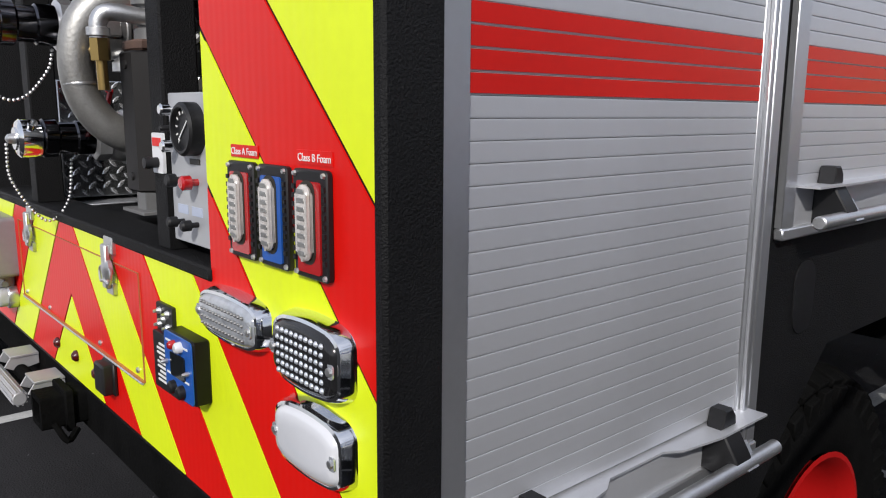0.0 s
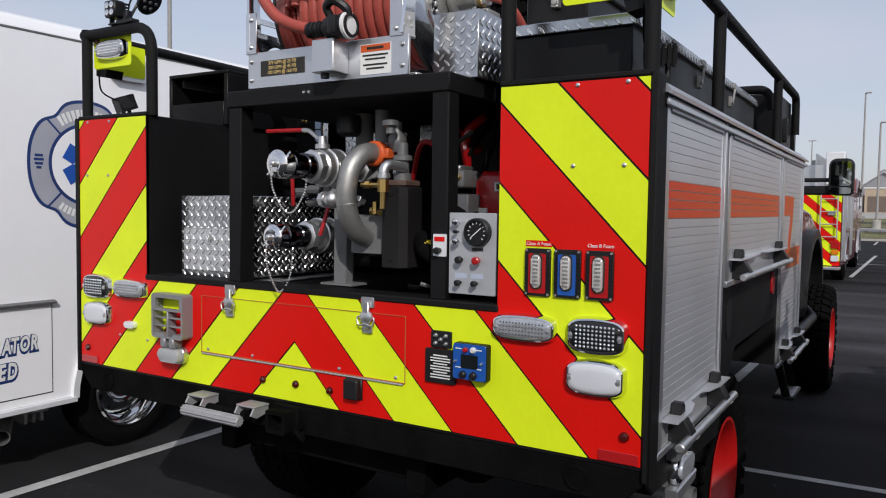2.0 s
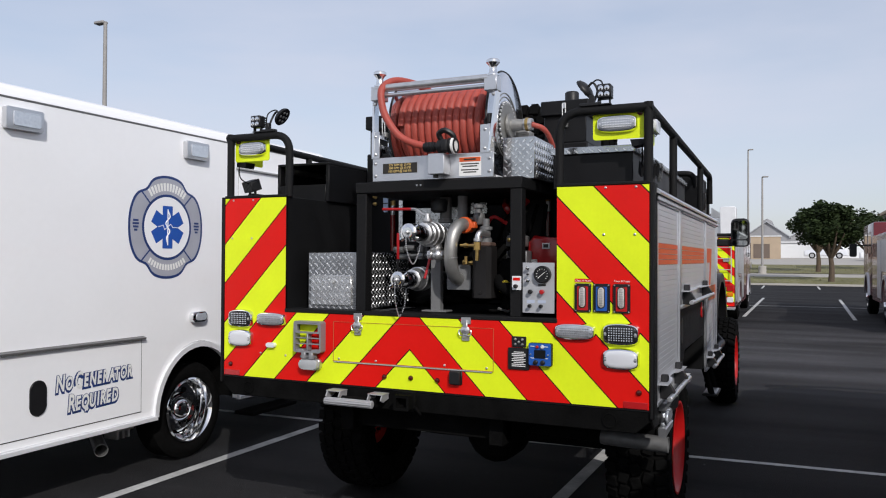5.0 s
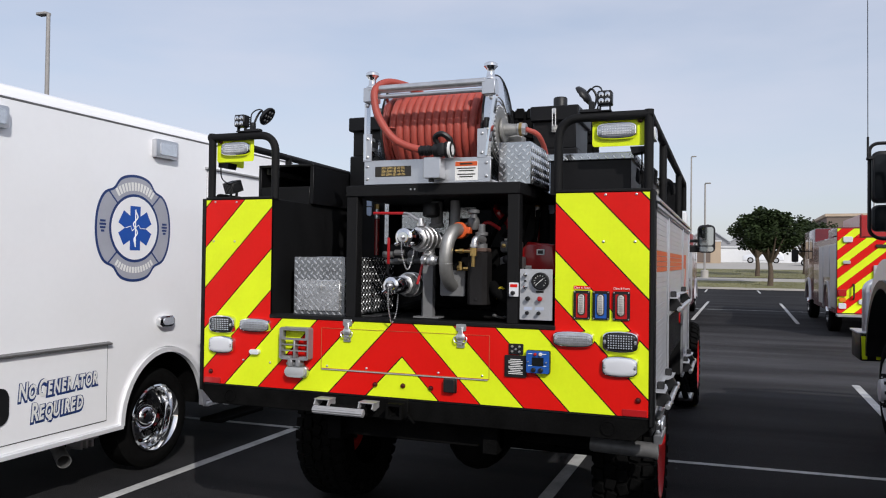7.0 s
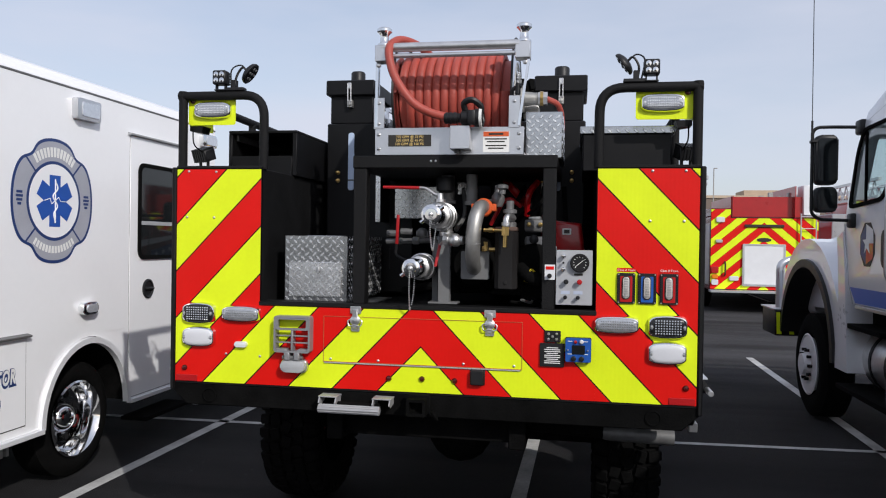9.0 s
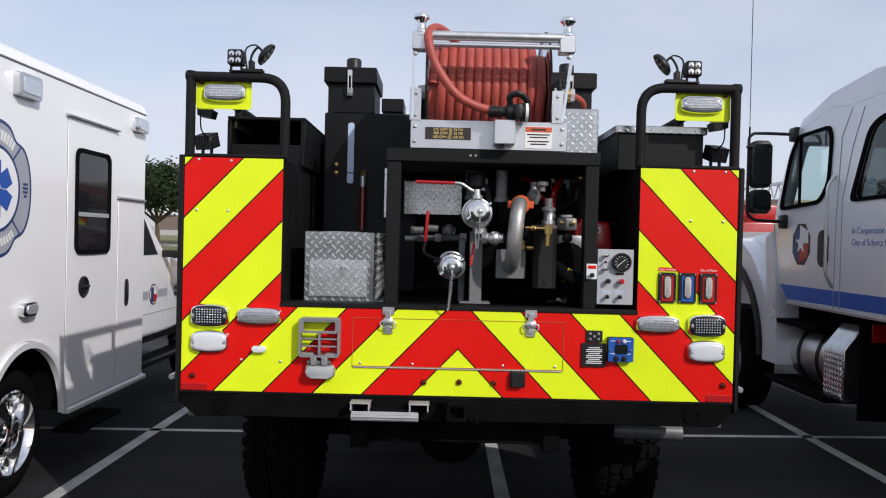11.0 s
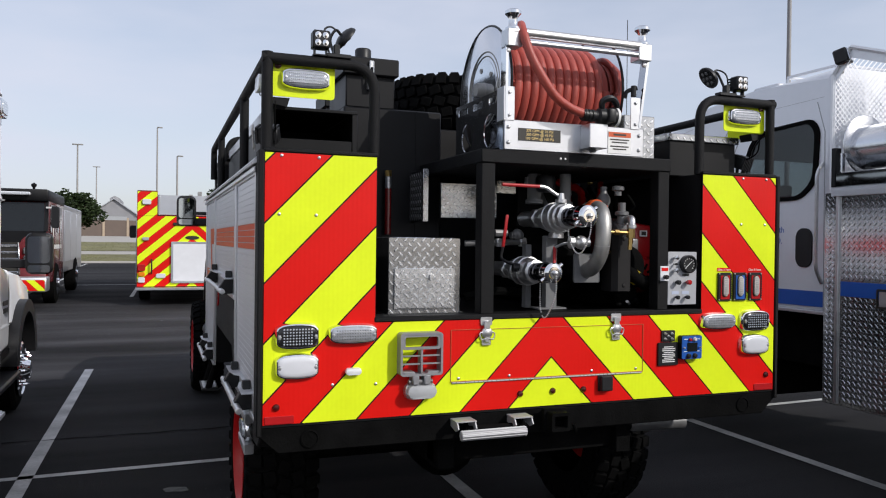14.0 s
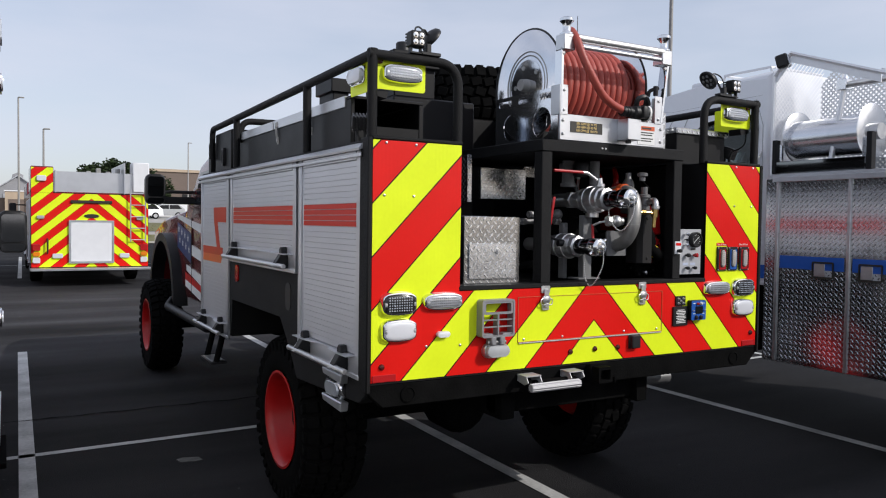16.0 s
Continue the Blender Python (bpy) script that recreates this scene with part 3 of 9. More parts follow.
def turned_wheel(x, y, side, W=0.36):
    """A wheel whose outer face is at x, facing away from the truck's middle."""
    R, rim = 0.497, 0.272
    bm = wheel_mesh(R, rim, W)
    bm.transform(Matrix.Scale(-side, 4, (1, 0, 0)))
    tyre = part("wheel", bm, RUBBER, truck, "knobbly black off-road tyre on a red rim", at=(x, y, R - 0.005))
    bm = lug_mesh(R, rim, W)
    bm.transform(Matrix.Scale(-side, 4, (1, 0, 0)))
    part("tyre_tread", bm, RUBBER, tyre, at=(x, y, R - 0.005), kind="stuff")
    r = B()
    lathe(r, (x, y, R - 0.005), (-side, 0, 0), [(0.004, rim + 0.012), (0.002, rim - 0.002), (0.018, rim - 0.018), (0.05, rim - 0.028), (0.15, rim - 0.045), (0.20, rim - 0.07), (0.205, 0.13), (0.19, 0.12), (0.185, 0.001)], 40, cap=False)
    part("rim", r, WHEELRED, tyre, "glossy red steel rim")
    h = B()
    lathe(h, (x - side * 0.19, y, R - 0.005), (side, 0, 0), [(0, 0.085), (0.06, 0.08), (0.09, 0.06), (0.1, 0.001)], 20)
    nuts = B()
    for k in range(10):
        a = 2 * math.pi * k / 10
        cyl(nuts, (x - side * 0.21, y + 0.112 * math.cos(a), R + 0.112 * math.sin(a)), (x - side * 0.17, y + 0.112 * math.cos(a), R + 0.112 * math.sin(a)), 0.013, n=6)
    part("hub", h, BLACK, tyre)
    part("nut_ring", nuts, BLACK, tyre, kind="stuff")


for s in (-1, 1):
    turned_wheel(s * 1.175, YW, s)
    turned_wheel(s * 1.225, YF, s, 0.31)

# ---- shutters on both sides ----
PITCH = 0.0263
SHUT = ((0.065, 0.87, 0.99), (0.905, 2.245, 1.395), (2.29, 3.125, 0.86))    # from, to, foot
ZT = 1.955
slats = {}


def slat_mesh(y0, y1):
    key = round(y1 - y0, 3)
    if key not in slats:
        bm = B()
        w = (y1 - y0) / 2
        prism(bm, [(-0.006, -PITCH / 2 + 0.0004), (0.0050, -PITCH / 2 + 0.0004), (0.0058, -PITCH / 2 + 0.0011), (0.006, -PITCH / 2 + 0.003), (0.006, PITCH / 2 - 0.003), (0.0058, PITCH / 2 - 0.0010), (0.0049, PITCH / 2 - 0.0004), (-0.006, PITCH / 2 - 0.0004)], "y", -w, w)
        bmesh.ops.recalc_face_normals(bm, faces=bm.faces)
        me = bpy.data.meshes.new("slat")
        bm.to_mesh(me)
        bm.free()
        me.materials.append(ALU)
        slats[key] = me
    return slats[key]


def shutter(s, y0, y1, zb):
    x = s * 1.226
    RA, RB = 0.048, 0.082
    sh = part("shutter", box(B(), x, x + s * 0.016, y0, y0 + RA, zb, ZT, 0.002), ALUF, truck, "aluminium roll-up compartment shutter with a red band")
    part("side_channel", box(B(), x, x + s * 0.014, y1 - RB, y1, zb, ZT, 0.002), ALUF, sh)
    part("guide_rib", box(B(), x + s * 0.014, x + s * 0.024, y1 - RB + 0.012, y1 - RB + 0.024, zb, ZT, 0.002), ALUF, sh)
    part("guide_rib", box(B(), x + s * 0.014, x + s * 0.022, y1 - RB + 0.034, y1 - RB + 0.044, zb, ZT, 0.002), ALUF, sh)
    part("head_channel", box(B(), x, x + s * 0.020, y0 + RA, y1 - RB, ZT - 0.04, ZT, 0.003), ALUF, sh)
    part("sill_channel", box(B(), x, x + s * 0.02, y0, y1, zb - 0.022, zb, 0.003), ALUF, sh)
    gut = B()
    prism(gut, [(x, ZT + 0.004), (x + s * 0.022, ZT + 0.004), (x + s * 0.034, ZT - 0.002), (x + s * 0.036, ZT + 0.008), (x + s * 0.016, ZT + 0.03), (x, ZT + 0.034)], "y", y0 - 0.02, y1 + 0.018)
    part("drip_rail", gut, ALUF, sh)
    part("rail_ridge", box(B(), x + s * 0.020, x + s * 0.030, y0 - 0.02, y1 + 0.018, ZT - 0.030, ZT - 0.012, 0.003), ALUF, sh)
    z = ZT - 0.04 - PITCH / 2
    me = slat_mesh(y0 + RA + 0.001, y1 - RB - 0.001)
    n = 0
    while z > zb + 0.08:
        ob = new("slat", me)
        ob.parent = sh
        ob.location = (x + s * 0.006, (y0 + RA + y1 - RB) / 2, z)
        if s < 0:
            ob.rotation_euler = (0, 0, math.pi)
        z -= PITCH
    # band of colour, a strip a slat
    if zb != 0.86:
        for k in range(4):
            zc = 1.7185 - k * PITCH
            bm = B()
            box(bm, x + s * 0.0119, x + s * 0.0131, y0 + RA + 0.001, y1 - RB - 0.001, zc - PITCH / 2 + 0.0017, zc + PITCH / 2 - 0.0017)
            part("red_band", bm, BANDS, sh)
    # foot bar with lip, brackets and pull bar
    lip = B()
    a, b = y0 + 0.05, y1 - 0.05
    m = (a + b) / 2
    w = min(0.2, (b - a) * 0.22)
    zl = zb + 0.075
    prism(lip, [(s * 1.226, a), (s * 1.285, a), (s * 1.285, a + w), (s * 1.27, m - 0.10), (s * 1.252, m - 0.07), (s * 1.252, m + 0.07), (s * 1.27, m + 0.10), (s * 1.285, b - w), (s * 1.285, b), (s * 1.226, b)], "z", zl, zl + 0.004)
    part("lip", lip, ALU, sh)
    part("foot_bar", box(B(), s * 1.228, s * 1.236, a, b, zb, zl), ALU, sh)
    bar = B()
    cyl(bar, (s * 1.296, a - 0.02, zb + 0.015), (s * 1.296, b + 0.02, zb + 0.015), 0.0135, n=14, bev=0.003)
    part("pull_bar", bar, STEEL, sh, "polished steel pull bar")
    for y in (a + 0.11, b - 0.11):
        br = B()
        prism(br, [(s * 1.236, zb + 0.0), (s * 1.275, zb - 0.004), (s * 1.303, zb + 0.004), (s * 1.303, zb + 0.03), (s * 1.275, zl + 0.0), (s * 1.236, zl)], "y", y - 0.026, y + 0.026, 0.003)
        prism(br, [(y - 0.024, zl + 0.004), (y + 0.024, zl + 0.004), (y + 0.02, zl + 0.024), (y + 0.008, zl + 0.038), (y - 0.016, zl + 0.038)], "x", s * 1.240, s * 1.272, 0.003)
        part("bracket", br, PLASTIC, sh)
        tg = B()
        prism(tg, [(s * 1.282, zb + 0.026), (s * 1.307, zb + 0.008), (s * 1.311, zb + 0.010), (s * 1.284, zb + 0.05)], "y", y + 0.004, y + 0.04)
        part("tag", tg, STEEL, sh)


for s in (-1, 1):
    for y0, y1, zb in SHUT:
        shutter(s, y0, y1, zb)


# ---- white ambulance ----
AX = -2.613
AR, AF = -1.9, 3.14       # rear and front of the box
AW, ARIM = 1.315, 0.40    # rear wheel centre
amb = thing("ambulance", (-3.85, 1.3, 0), "white box-body ambulance with a round blue badge", "ambulance")
mod = B()
sec = [(AX, 0.44), (AX, 2.635), (AX - 0.006, 2.64), (AX + 0.004, 2.65), (AX - 0.012, 2.70), (AX - 0.05, 2.735), (AX - 0.2, 2.755), (AX - 2.2, 2.755), (AX - 2.4, 2.7), (AX - 2.4, 0.44)]
prism(mod, sec, "y", AR, AW - 0.48)
prism(mod, sec, "y", AW + 0.48, AF)
prism(mod, [(a, max(b, 0.98)) for a, b in sec], "y", AW - 0.48, AW + 0.48)
AA = [math.pi * (1 - k / 20) for k in range(21)]
arch = [(AW + 0.48 * math.cos(a), 0.44 + 0.53 * math.sin(a)) for a in AA]
for p, q in zip(arch, arch[1:]):
    prism(mod, [p, q, (q[0], 0.981), (p[0], 0.981)], "x", AX - 0.03, AX)
part("box_body", mod, WHITE, amb, "smooth white painted box body")
t = B()
box(t, AX - 0.004, AX + 0.003, AR, AF, 2.638, 2.648)
part("roof_seam", t, DGREY, amb)
t = B()
o = [(AW + 0.485 * math.cos(a), 0.43 + 0.535 * math.sin(a)) for a in AA]
i_ = [(AW + 0.445 * math.cos(a), 0.43 + 0.495 * math.sin(a)) for a in AA]
band(t, o, i_, AX - 0.02, AX + 0.022)
part("arch_trim", t, BRIGHTAL, amb, "bright metal wheel arch trim")
t = B()
band(t, [(AW + 0.479 * math.cos(a), 0.44 + 0.529 * math.sin(a)) for a in AA], [(AW + 0.468 * math.cos(a), 0.44 + 0.518 * math.sin(a)) for a in AA], AX - 0.6, AX - 0.021)
part("wheel_well", t, UNDER, amb)
t = B()
box(t, AX - 0.35, AX - 0.03, AW - 0.48, AW + 0.48, 0.975, 0.985)
box(t, AX - 2.3, AX - 0.5, AR + 0.1, AF, 0.35, 0.45)
part("underbody", t, UNDER, amb)
for y0, y1 in ((AR, AW - 0.46), (AW + 0.49, AF + 0.02)):
    t = B()
    box(t, AX - 0.02, AX + 0.03, y0, y1, 0.41, 0.44, 0.003)
    box(t, AX - 0.02, AX + 0.012, y0, y1, 0.44, 0.448)
    part("sill_strip", t, BRIGHTAL, amb)


def seam(pts, parent, w=0.005, m=None):
    """Narrow door gaps along a line on the box side."""
    b = B()
    for (ya, za), (yb, zb) in zip(pts, pts[1:]):
        box(b, AX - 0.001, AX + 0.0015, min(ya, yb) - w / 2, max(ya, yb) + w / 2, min(za, zb) - w / 2, max(za, zb) + w / 2)
    part("door_seam", b, m or DGREY, parent)


# side door, window and handle
t = B()
box(t, AX, AX + 0.006, 1.79, 2.555, 0.455, 2.415, 0.002)
door = part("side_door", t, WHITE, amb)
seam([(1.79, 2.418), (1.79, 0.45), (2.558, 0.45), (2.558, 2.418)], door)
t = B()
prism(t, [(AX, 2.422), (AX + 0.03, 2.426), (AX + 0.032, 2.436), (AX, 2.445)], "y", 1.76, 2.57)
part("drip_rail", t, GREY, door)
t = B()
ring(t, rrect(2.165, 1.86, 0.55, 0.74, 0.07), rrect(2.165, 1.86, 0.49, 0.68, 0.05), "x", AX + 0.004, AX + 0.02)
part("window_frame", t, RUBBER, door)
t = B()
prism(t, rrect(2.165, 1.86, 0.50, 0.69, 0.05), "x", AX + 0.006, AX + 0.011)
part("pane", t, DGLASS, door)
t = B()
box(t, AX + 0.011, AX + 0.016, 1.92, 2.41, 1.755, 1.785, 0.001)
part("window_bar", t, GREY, door)
t = B()
lathe(t, (AX + 0.005, 2.035, 1.26), (1, 0, 0), [(0, 0.075), (0.01, 0.075), (0.016, 0.066), (0.006, 0.055), (0.006, 0.001)], 24)
box(t, AX + 0.008, AX + 0.03, 1.99, 2.10, 1.25, 1.27, 0.005)
part("door_handle", t, PLASTIC, door, "round black recessed handle")
t = B()
box(t, AX, AX + 0.006, 2.605, 3.085, 0.455, 1.90, 0.002)
lock = part("compartment_door", t, WHITE, amb)
seam([(2.605, 1.905), (2.605, 0.45), (3.087, 0.45), (3.087, 1.905)], lock)
t = B()
prism(t, [(AX, 1.908), (AX + 0.028, 1.912), (AX + 0.03, 1.922), (AX, 1.93)], "y", 2.58, 3.11)
part("drip_rail", t, GREY, lock)
t = B()
prism(t, rrect(2.775, 1.167, 0.062, 0.22, 0.03), "x", AX + 0.004, AX + 0.014, 0.004)
box(t, AX + 0.012, AX + 0.024, 2.76, 2.79, 1.10, 1.235, 0.004)
part("door_handle", t, PLASTIC, lock)
# rear compartment with lettering
t = B()
box(t, AX, AX + 0.006, -1.05, 0.705, 0.50, 1.035, 0.002)
comp = part("compartment_door", t, WHITE, amb)
seam([(-1.05, 1.035), (-1.05, 0.497), (0.708, 0.497), (0.708, 1.035)], comp, 0.006, SIGNB)
t = B()
prism(t, [(AX, 1.038), (AX + 0.032, 1.040), (AX + 0.034, 1.052), (AX, 1.062)], "y", -1.08, 0.725)
part("drip_rail", t, DGREY, comp)
for tx, y, z, w in (("NO GENERATOR", -0.03, 0.752, 0.655), ("REQUIRED", 0.065, 0.607, 0.435)):
    small_caps(tx, NAVY, comp, (AX + 0.0062, y, z), w, 0.80, (90, -2, 90), 0.2, 0.0185, tall=1.72, gap=-0.10)
    small_caps(tx, LABELW, comp, (AX + 0.0082, y + 0.007, z + 0.004), w - 0.015, 0.80, (90, -2, 90), 0.2, 0.0045, thick=0.0006, tall=1.72, gap=0.072)
t = B()
prism(t, rrect(-0.155, 0.74, 0.12, 0.23, 0.058), "x", AX + 0.005, AX + 0.015, 0.004)
part("filler_cap", t, PLASTIC, comp)
# lamps
for y0, y1, z0, z1, r in ((1.12, 1.37, 2.445, 2.585, 0.01), (2.84, 3.10, 2.475, 2.588, 0.03), (1.20, 1.365, 1.128, 1.212, 0.03), (-0.42, -0.16, 2.445, 2.58, 0.01)):
    t = B()
    prism(t, rrect((y0 + y1) / 2, (z0 + z1) / 2, y1 - y0, z1 - z0, r), "x", AX, AX + 0.045, 0.008, 2)
    lm = part("box_lamp", t, ALUF if r < 0.02 else CHROME, amb, "chrome-edged body lamp")
    t = B()
    prism(t, rrect((y0 + y1) / 2 + 0.01, (z0 + z1) / 2, (y1 - y0) * 0.72, (z1 - z0) * 0.66, r * 0.7), "x", AX + 0.043, AX + 0.052, 0.003)
    part("lens", t, CLEARL, lm)
# round badge: plain shapes only
BY, BZ = 0.955, 1.885


def lobed(r0, dr, n=96):
    """Four broad lobes with shallow dips between them."""
    out = []
    for k in range(n):
        a = 2 * math.pi * k / n
        v = abs((math.degrees(a) + 90) % 180 - 90)
        r = r0 + dr * 0.5 - 0.10 * r0 * math.exp(-((v - 36) / 10) ** 2) - 0.04 * r0 * math.exp(-((v - 90) / 25) ** 2)
        out.append((BY + r * math.sin(a), BZ + r * math.cos(a)))
    return out


bad = part("badge", prism(B(), lobed(0.385, 0.03), "x", AX, AX + 0.002), NAVY, amb, "round blue and grey badge with a six-armed star")
part("badge_rim", prism(B(), lobed(0.365, 0.03), "x", AX + 0.002, AX + 0.003), BADGEG, bad)
for r, m, d in ((0.255, NAVY, 0.004), (0.235, WHITE, 0.005)):
    part("badge_disc", prism(B(), [(BY + r * math.sin(radians(5 * k)), BZ + r * math.cos(radians(5 * k))) for k in range(72)], "x", AX + d - 0.001, AX + d), m, bad)
for k in range(4):
    a = radians(45 + 90 * k)
    t = B()
    u, v = Vector((math.sin(a), math.cos(a))), Vector((math.cos(a), -math.sin(a))) * 0.006
    c = Vector((BY, BZ))
    prism(t, [tuple(c + u * 0.25 + v), tuple(c + u * 0.37 + v), tuple(c + u * 0.37 - v), tuple(c + u * 0.25 - v)], "x", AX + 0.003, AX + 0.004)
    part("badge_spoke", t, NAVY, bad)
for k in range(3):
    a = radians(60 * k)
    t = B()
    u, v = Vector((math.sin(a), math.cos(a))) * 0.165, Vector((math.cos(a), -math.sin(a))) * 0.052
    c = Vector((BY, BZ))
    prism(t, [tuple(c + u + v), tuple(c + u - v), tuple(c - u - v), tuple(c - u + v)], "x", AX + 0.005, AX + 0.006 + 0.0004 * k)
    part("star_arm", t, STARB, bad)
t = B()
tube(t, bend([(AX + 0.008, BY, BZ + 0.13), (AX + 0.008, BY + 0.022, BZ + 0.08), (AX + 0.008, BY - 0.022, BZ + 0.03), (AX + 0.008, BY + 0.02, BZ - 0.03), (AX + 0.008, BY - 0.012, BZ - 0.08), (AX + 0.008, BY, BZ - 0.13)], 5), 0.005, 6)
tube(t, [(AX + 0.008, BY, BZ + 0.14), (AX + 0.008, BY, BZ - 0.14)], 0.004, 6)
tube(t, [(AX + 0.009, BY - 0.1, BZ), (AX + 0.009, BY - 0.05, BZ + 0.015), (AX + 0.009, BY - 0.035, BZ - 0.02), (AX + 0.009, BY + 0.03, BZ + 0.025), (AX + 0.009, BY + 0.05, BZ), (AX + 0.009, BY + 0.1, BZ)], 0.003, 6)
part("staff", t, WHITE, bad)
for a0, a1, n, h in ((-37, 37, 13, 0.062), (143, 217, 14, 0.045)):
    for k in range(n):
        a = radians(a0 + (a1 - a0) * (k + 0.5) / n)
        wd = radians(abs(a1 - a0) / n * 0.33)
        t = B()
        r0, r1 = 0.312 - h / 2, 0.312 + h / 2
        prism(t, [(BY + r * math.sin(q), BZ + r * math.cos(q)) for r, q in ((r0, a - wd), (r1, a - wd), (r1, a + wd), (r0, a + wd))], "x", AX + 0.003, AX + 0.0042)
        part("badge_bar", t, LABELW, bad)
for s in (-1, 1):
    for k in range(4):
        t = B()
        w = (0.05, 0.06, 0.05, 0.03)[k]
        c = BY + s * 0.315
        box(t, AX + 0.003, AX + 0.0042, c - w / 2, c + w / 2, BZ + 0.035 - 0.024 * k, BZ + 0.050 - 0.024 * k)
        part("badge_emblem", t, NAVY, bad)

# dual rear wheel with polished dish
def amb_wheel(y, x, R, parent, dish):
    t = B()
    prof = [(0.02, 0.25), (0.0, 0.28), (0.0, R - 0.06), (0.03, R - 0.01), (0.20, R - 0.01), (0.23, R - 0.06), (0.23, 0.25)]
    lathe(t, (x, y, R), (-1, 0, 0), prof, 40, cap=False)
    w = part("wheel", t, RUBBER, parent, "black road tyre on a polished rim")
    t = B()
    if dish:
        lathe(t, (x, y, R), (-1, 0, 0), [(-0.005, 0.262), (-0.012, 0.25), (0.01, 0.236), (0.05, 0.222), (0.12, 0.205), (0.13, 0.17), (0.125, 0.12), (0.12, 0.1)], 44, cap=False)
        lathe(t, (x - 0.11, y, R), (1, 0, 0), [(0, 0.105), (0.02, 0.1), (0.05, 0.07), (0.055, 0.05), (0.04, 0.045), (0.04, 0.001)], 28)
        for k in range(8):
            a = 2 * math.pi * k / 8
            cyl(t, (x - 0.12, y + 0.088 * math.cos(a), R + 0.088 * math.sin(a)), (x - 0.085, y + 0.088 * math.cos(a), R + 0.088 * math.sin(a)), 0.013, n=6)
    else:
        lathe(t, (x, y, R), (-1, 0, 0), [(-0.02, 0.262), (-0.03, 0.24), (0.0, 0.22), (0.005, 0.13), (-0.03, 0.12), (-0.06, 0.09), (-0.10, 0.07), (-0.105, 0.001)], 36)
        for k in range(8):
            a = 2 * math.pi * k / 8
            lathe(t, (x + 0.01, y + 0.15 * math.cos(a), R + 0.15 * math.sin(a)), (1, 0, 0), [(0, 0.018), (0.05, 0.016), (0.075, 0.004)], 8)
    part("rim", t, CHROME, w, "mirror-polished rim")
    if dish:
        for k in range(8):
            a = 2 * math.pi * (k + 0.5) / 8
            t = lathe(B(), (x - 0.122, y + 0.16 * math.cos(a), R + 0.16 * math.sin(a)), (1, 0, 0), [(0, 0.022), (0.003, 0.022)], 12)
            part("hand_hole", t, BLACK, w)


amb_wheel(AW, AX - 0.085, ARIM, amb, True)
amb_wheel(5.35, -2.82, 0.40, amb, False)
# chassis, exhaust and side step under the box
t = B()
lathe(t, (AX - 0.42, 0.66, 0.30), (0.30, -0.2, -0.05), [(0, 0.045), (0.36, 0.048), (0.36, 0.043), (0.1, 0.04)], 20, cap=False)
part("exhaust_pipe", t, DGREY, amb, "short grey exhaust pipe")
t = B()
for k in range(3):
    box(t, AX - 0.25, AX - 0.12, 0.60 + 0.05 * k, 0.62 + 0.05 * k, 0.30, 0.38)
box(t, AX - 0.3, AX - 0.1, 0.58, 0.74, 0.36, 0.375)
part("hanger", t, STEEL, amb)
t = B()
box(t, AX - 0.16, AX + 0.06, 1.95, 2.6, 0.24, 0.27, 0.004)
part("side_step", t, UNDER, amb)
# pickup cab ahead of the box
CX = -2.82
t = B()
prism(t, [(3.1, 0.66), (3.9, 0.66), (4.80, 0.68), (4.80, 1.15), (4.80, 1.36), (4.30, 1.42), (4.10, 1.46), (3.50, 2.0), (3.1, 2.05)], "x", CX, CX - 1.95, 0.05, 3)
acab = part("cab", t, WHITE, amb, "white pickup cab and bonnet")
t = B()
prism(t, [(4.70, 0.85), (4.70, 1.38), (5.25, 1.30), (5.8, 1.18), (5.97, 0.98), (5.93, 0.6), (5.83, 0.55), (5.79, 0.8), (5.58, 0.93), (5.13, 0.93)], "x", CX + 0.0, CX - 1.95, 0.04, 3)
part("bonnet", t, WHITE, acab)
t = B()
prism(t, [(3.2, 1.44), (4.02, 1.44), (3.54, 1.90), (3.2, 1.93)], "x", CX, CX + 0.004)
part("side_window", t, SKYGLASS, acab)
t = B()
A = [radians(4 + 172 * k / 16) for k in range(17)]
oo = [(5.35 + 0.60 * math.cos(a), 0.47 + 0.60 * math.sin(a)) for a in A]
ii = [(5.35 + 0.48 * math.cos(a), 0.47 + 0.48 * math.sin(a)) for a in A]
band(t, oo, ii, CX - 0.15, CX + 0.075)
part("wheel_flare", t, PLASTIC, acab, "black plastic wheel arch flare")
t = B()
box(t, CX - 0.1, CX + 0.1, 3.15, 4.75, 0.42, 0.48, 0.015)
box(t, CX - 0.06, CX + 0.0, 3.2, 4.80, 0.62, 0.68)
part("step_bar", t, BLACK, acab)
t = B()
for y in (3.28, 4.28):
    box(t, CX - 0.001, CX + 0.002, y - 0.003, y + 0.003, 0.70, 1.42)
box(t, CX - 0.001, CX + 0.003, 3.2, 4.8, 0.88, 0.888)
part("door_seam", t, GREY, acab)
t = B()
box(t, CX, CX + 0.02, 3.38, 3.52, 1.26, 1.29, 0.004)
part("door_handle", t, PLASTIC, acab)
t = B()
lathe(t, (CX + 0.0, 3.93, 1.06), (1, 0, 0), [(0, 0.10), (0.003, 0.10), (0.0032, 0.001)], 24)
part("door_badge", t, SIGNB, acab)
t = B()
lathe(t, (CX + 0.003, 3.93, 1.06), (1, 0, 0), [(0, 0.085), (0.002, 0.085), (0.0022, 0.001)], 24)
part("badge_face", t, LABELW, acab)
t = B()
prism(t, [(3.86, 0.99), (3.93, 0.985), (3.93, 1.135), (3.86, 1.12)], "x", CX + 0.005, CX + 0.0065)
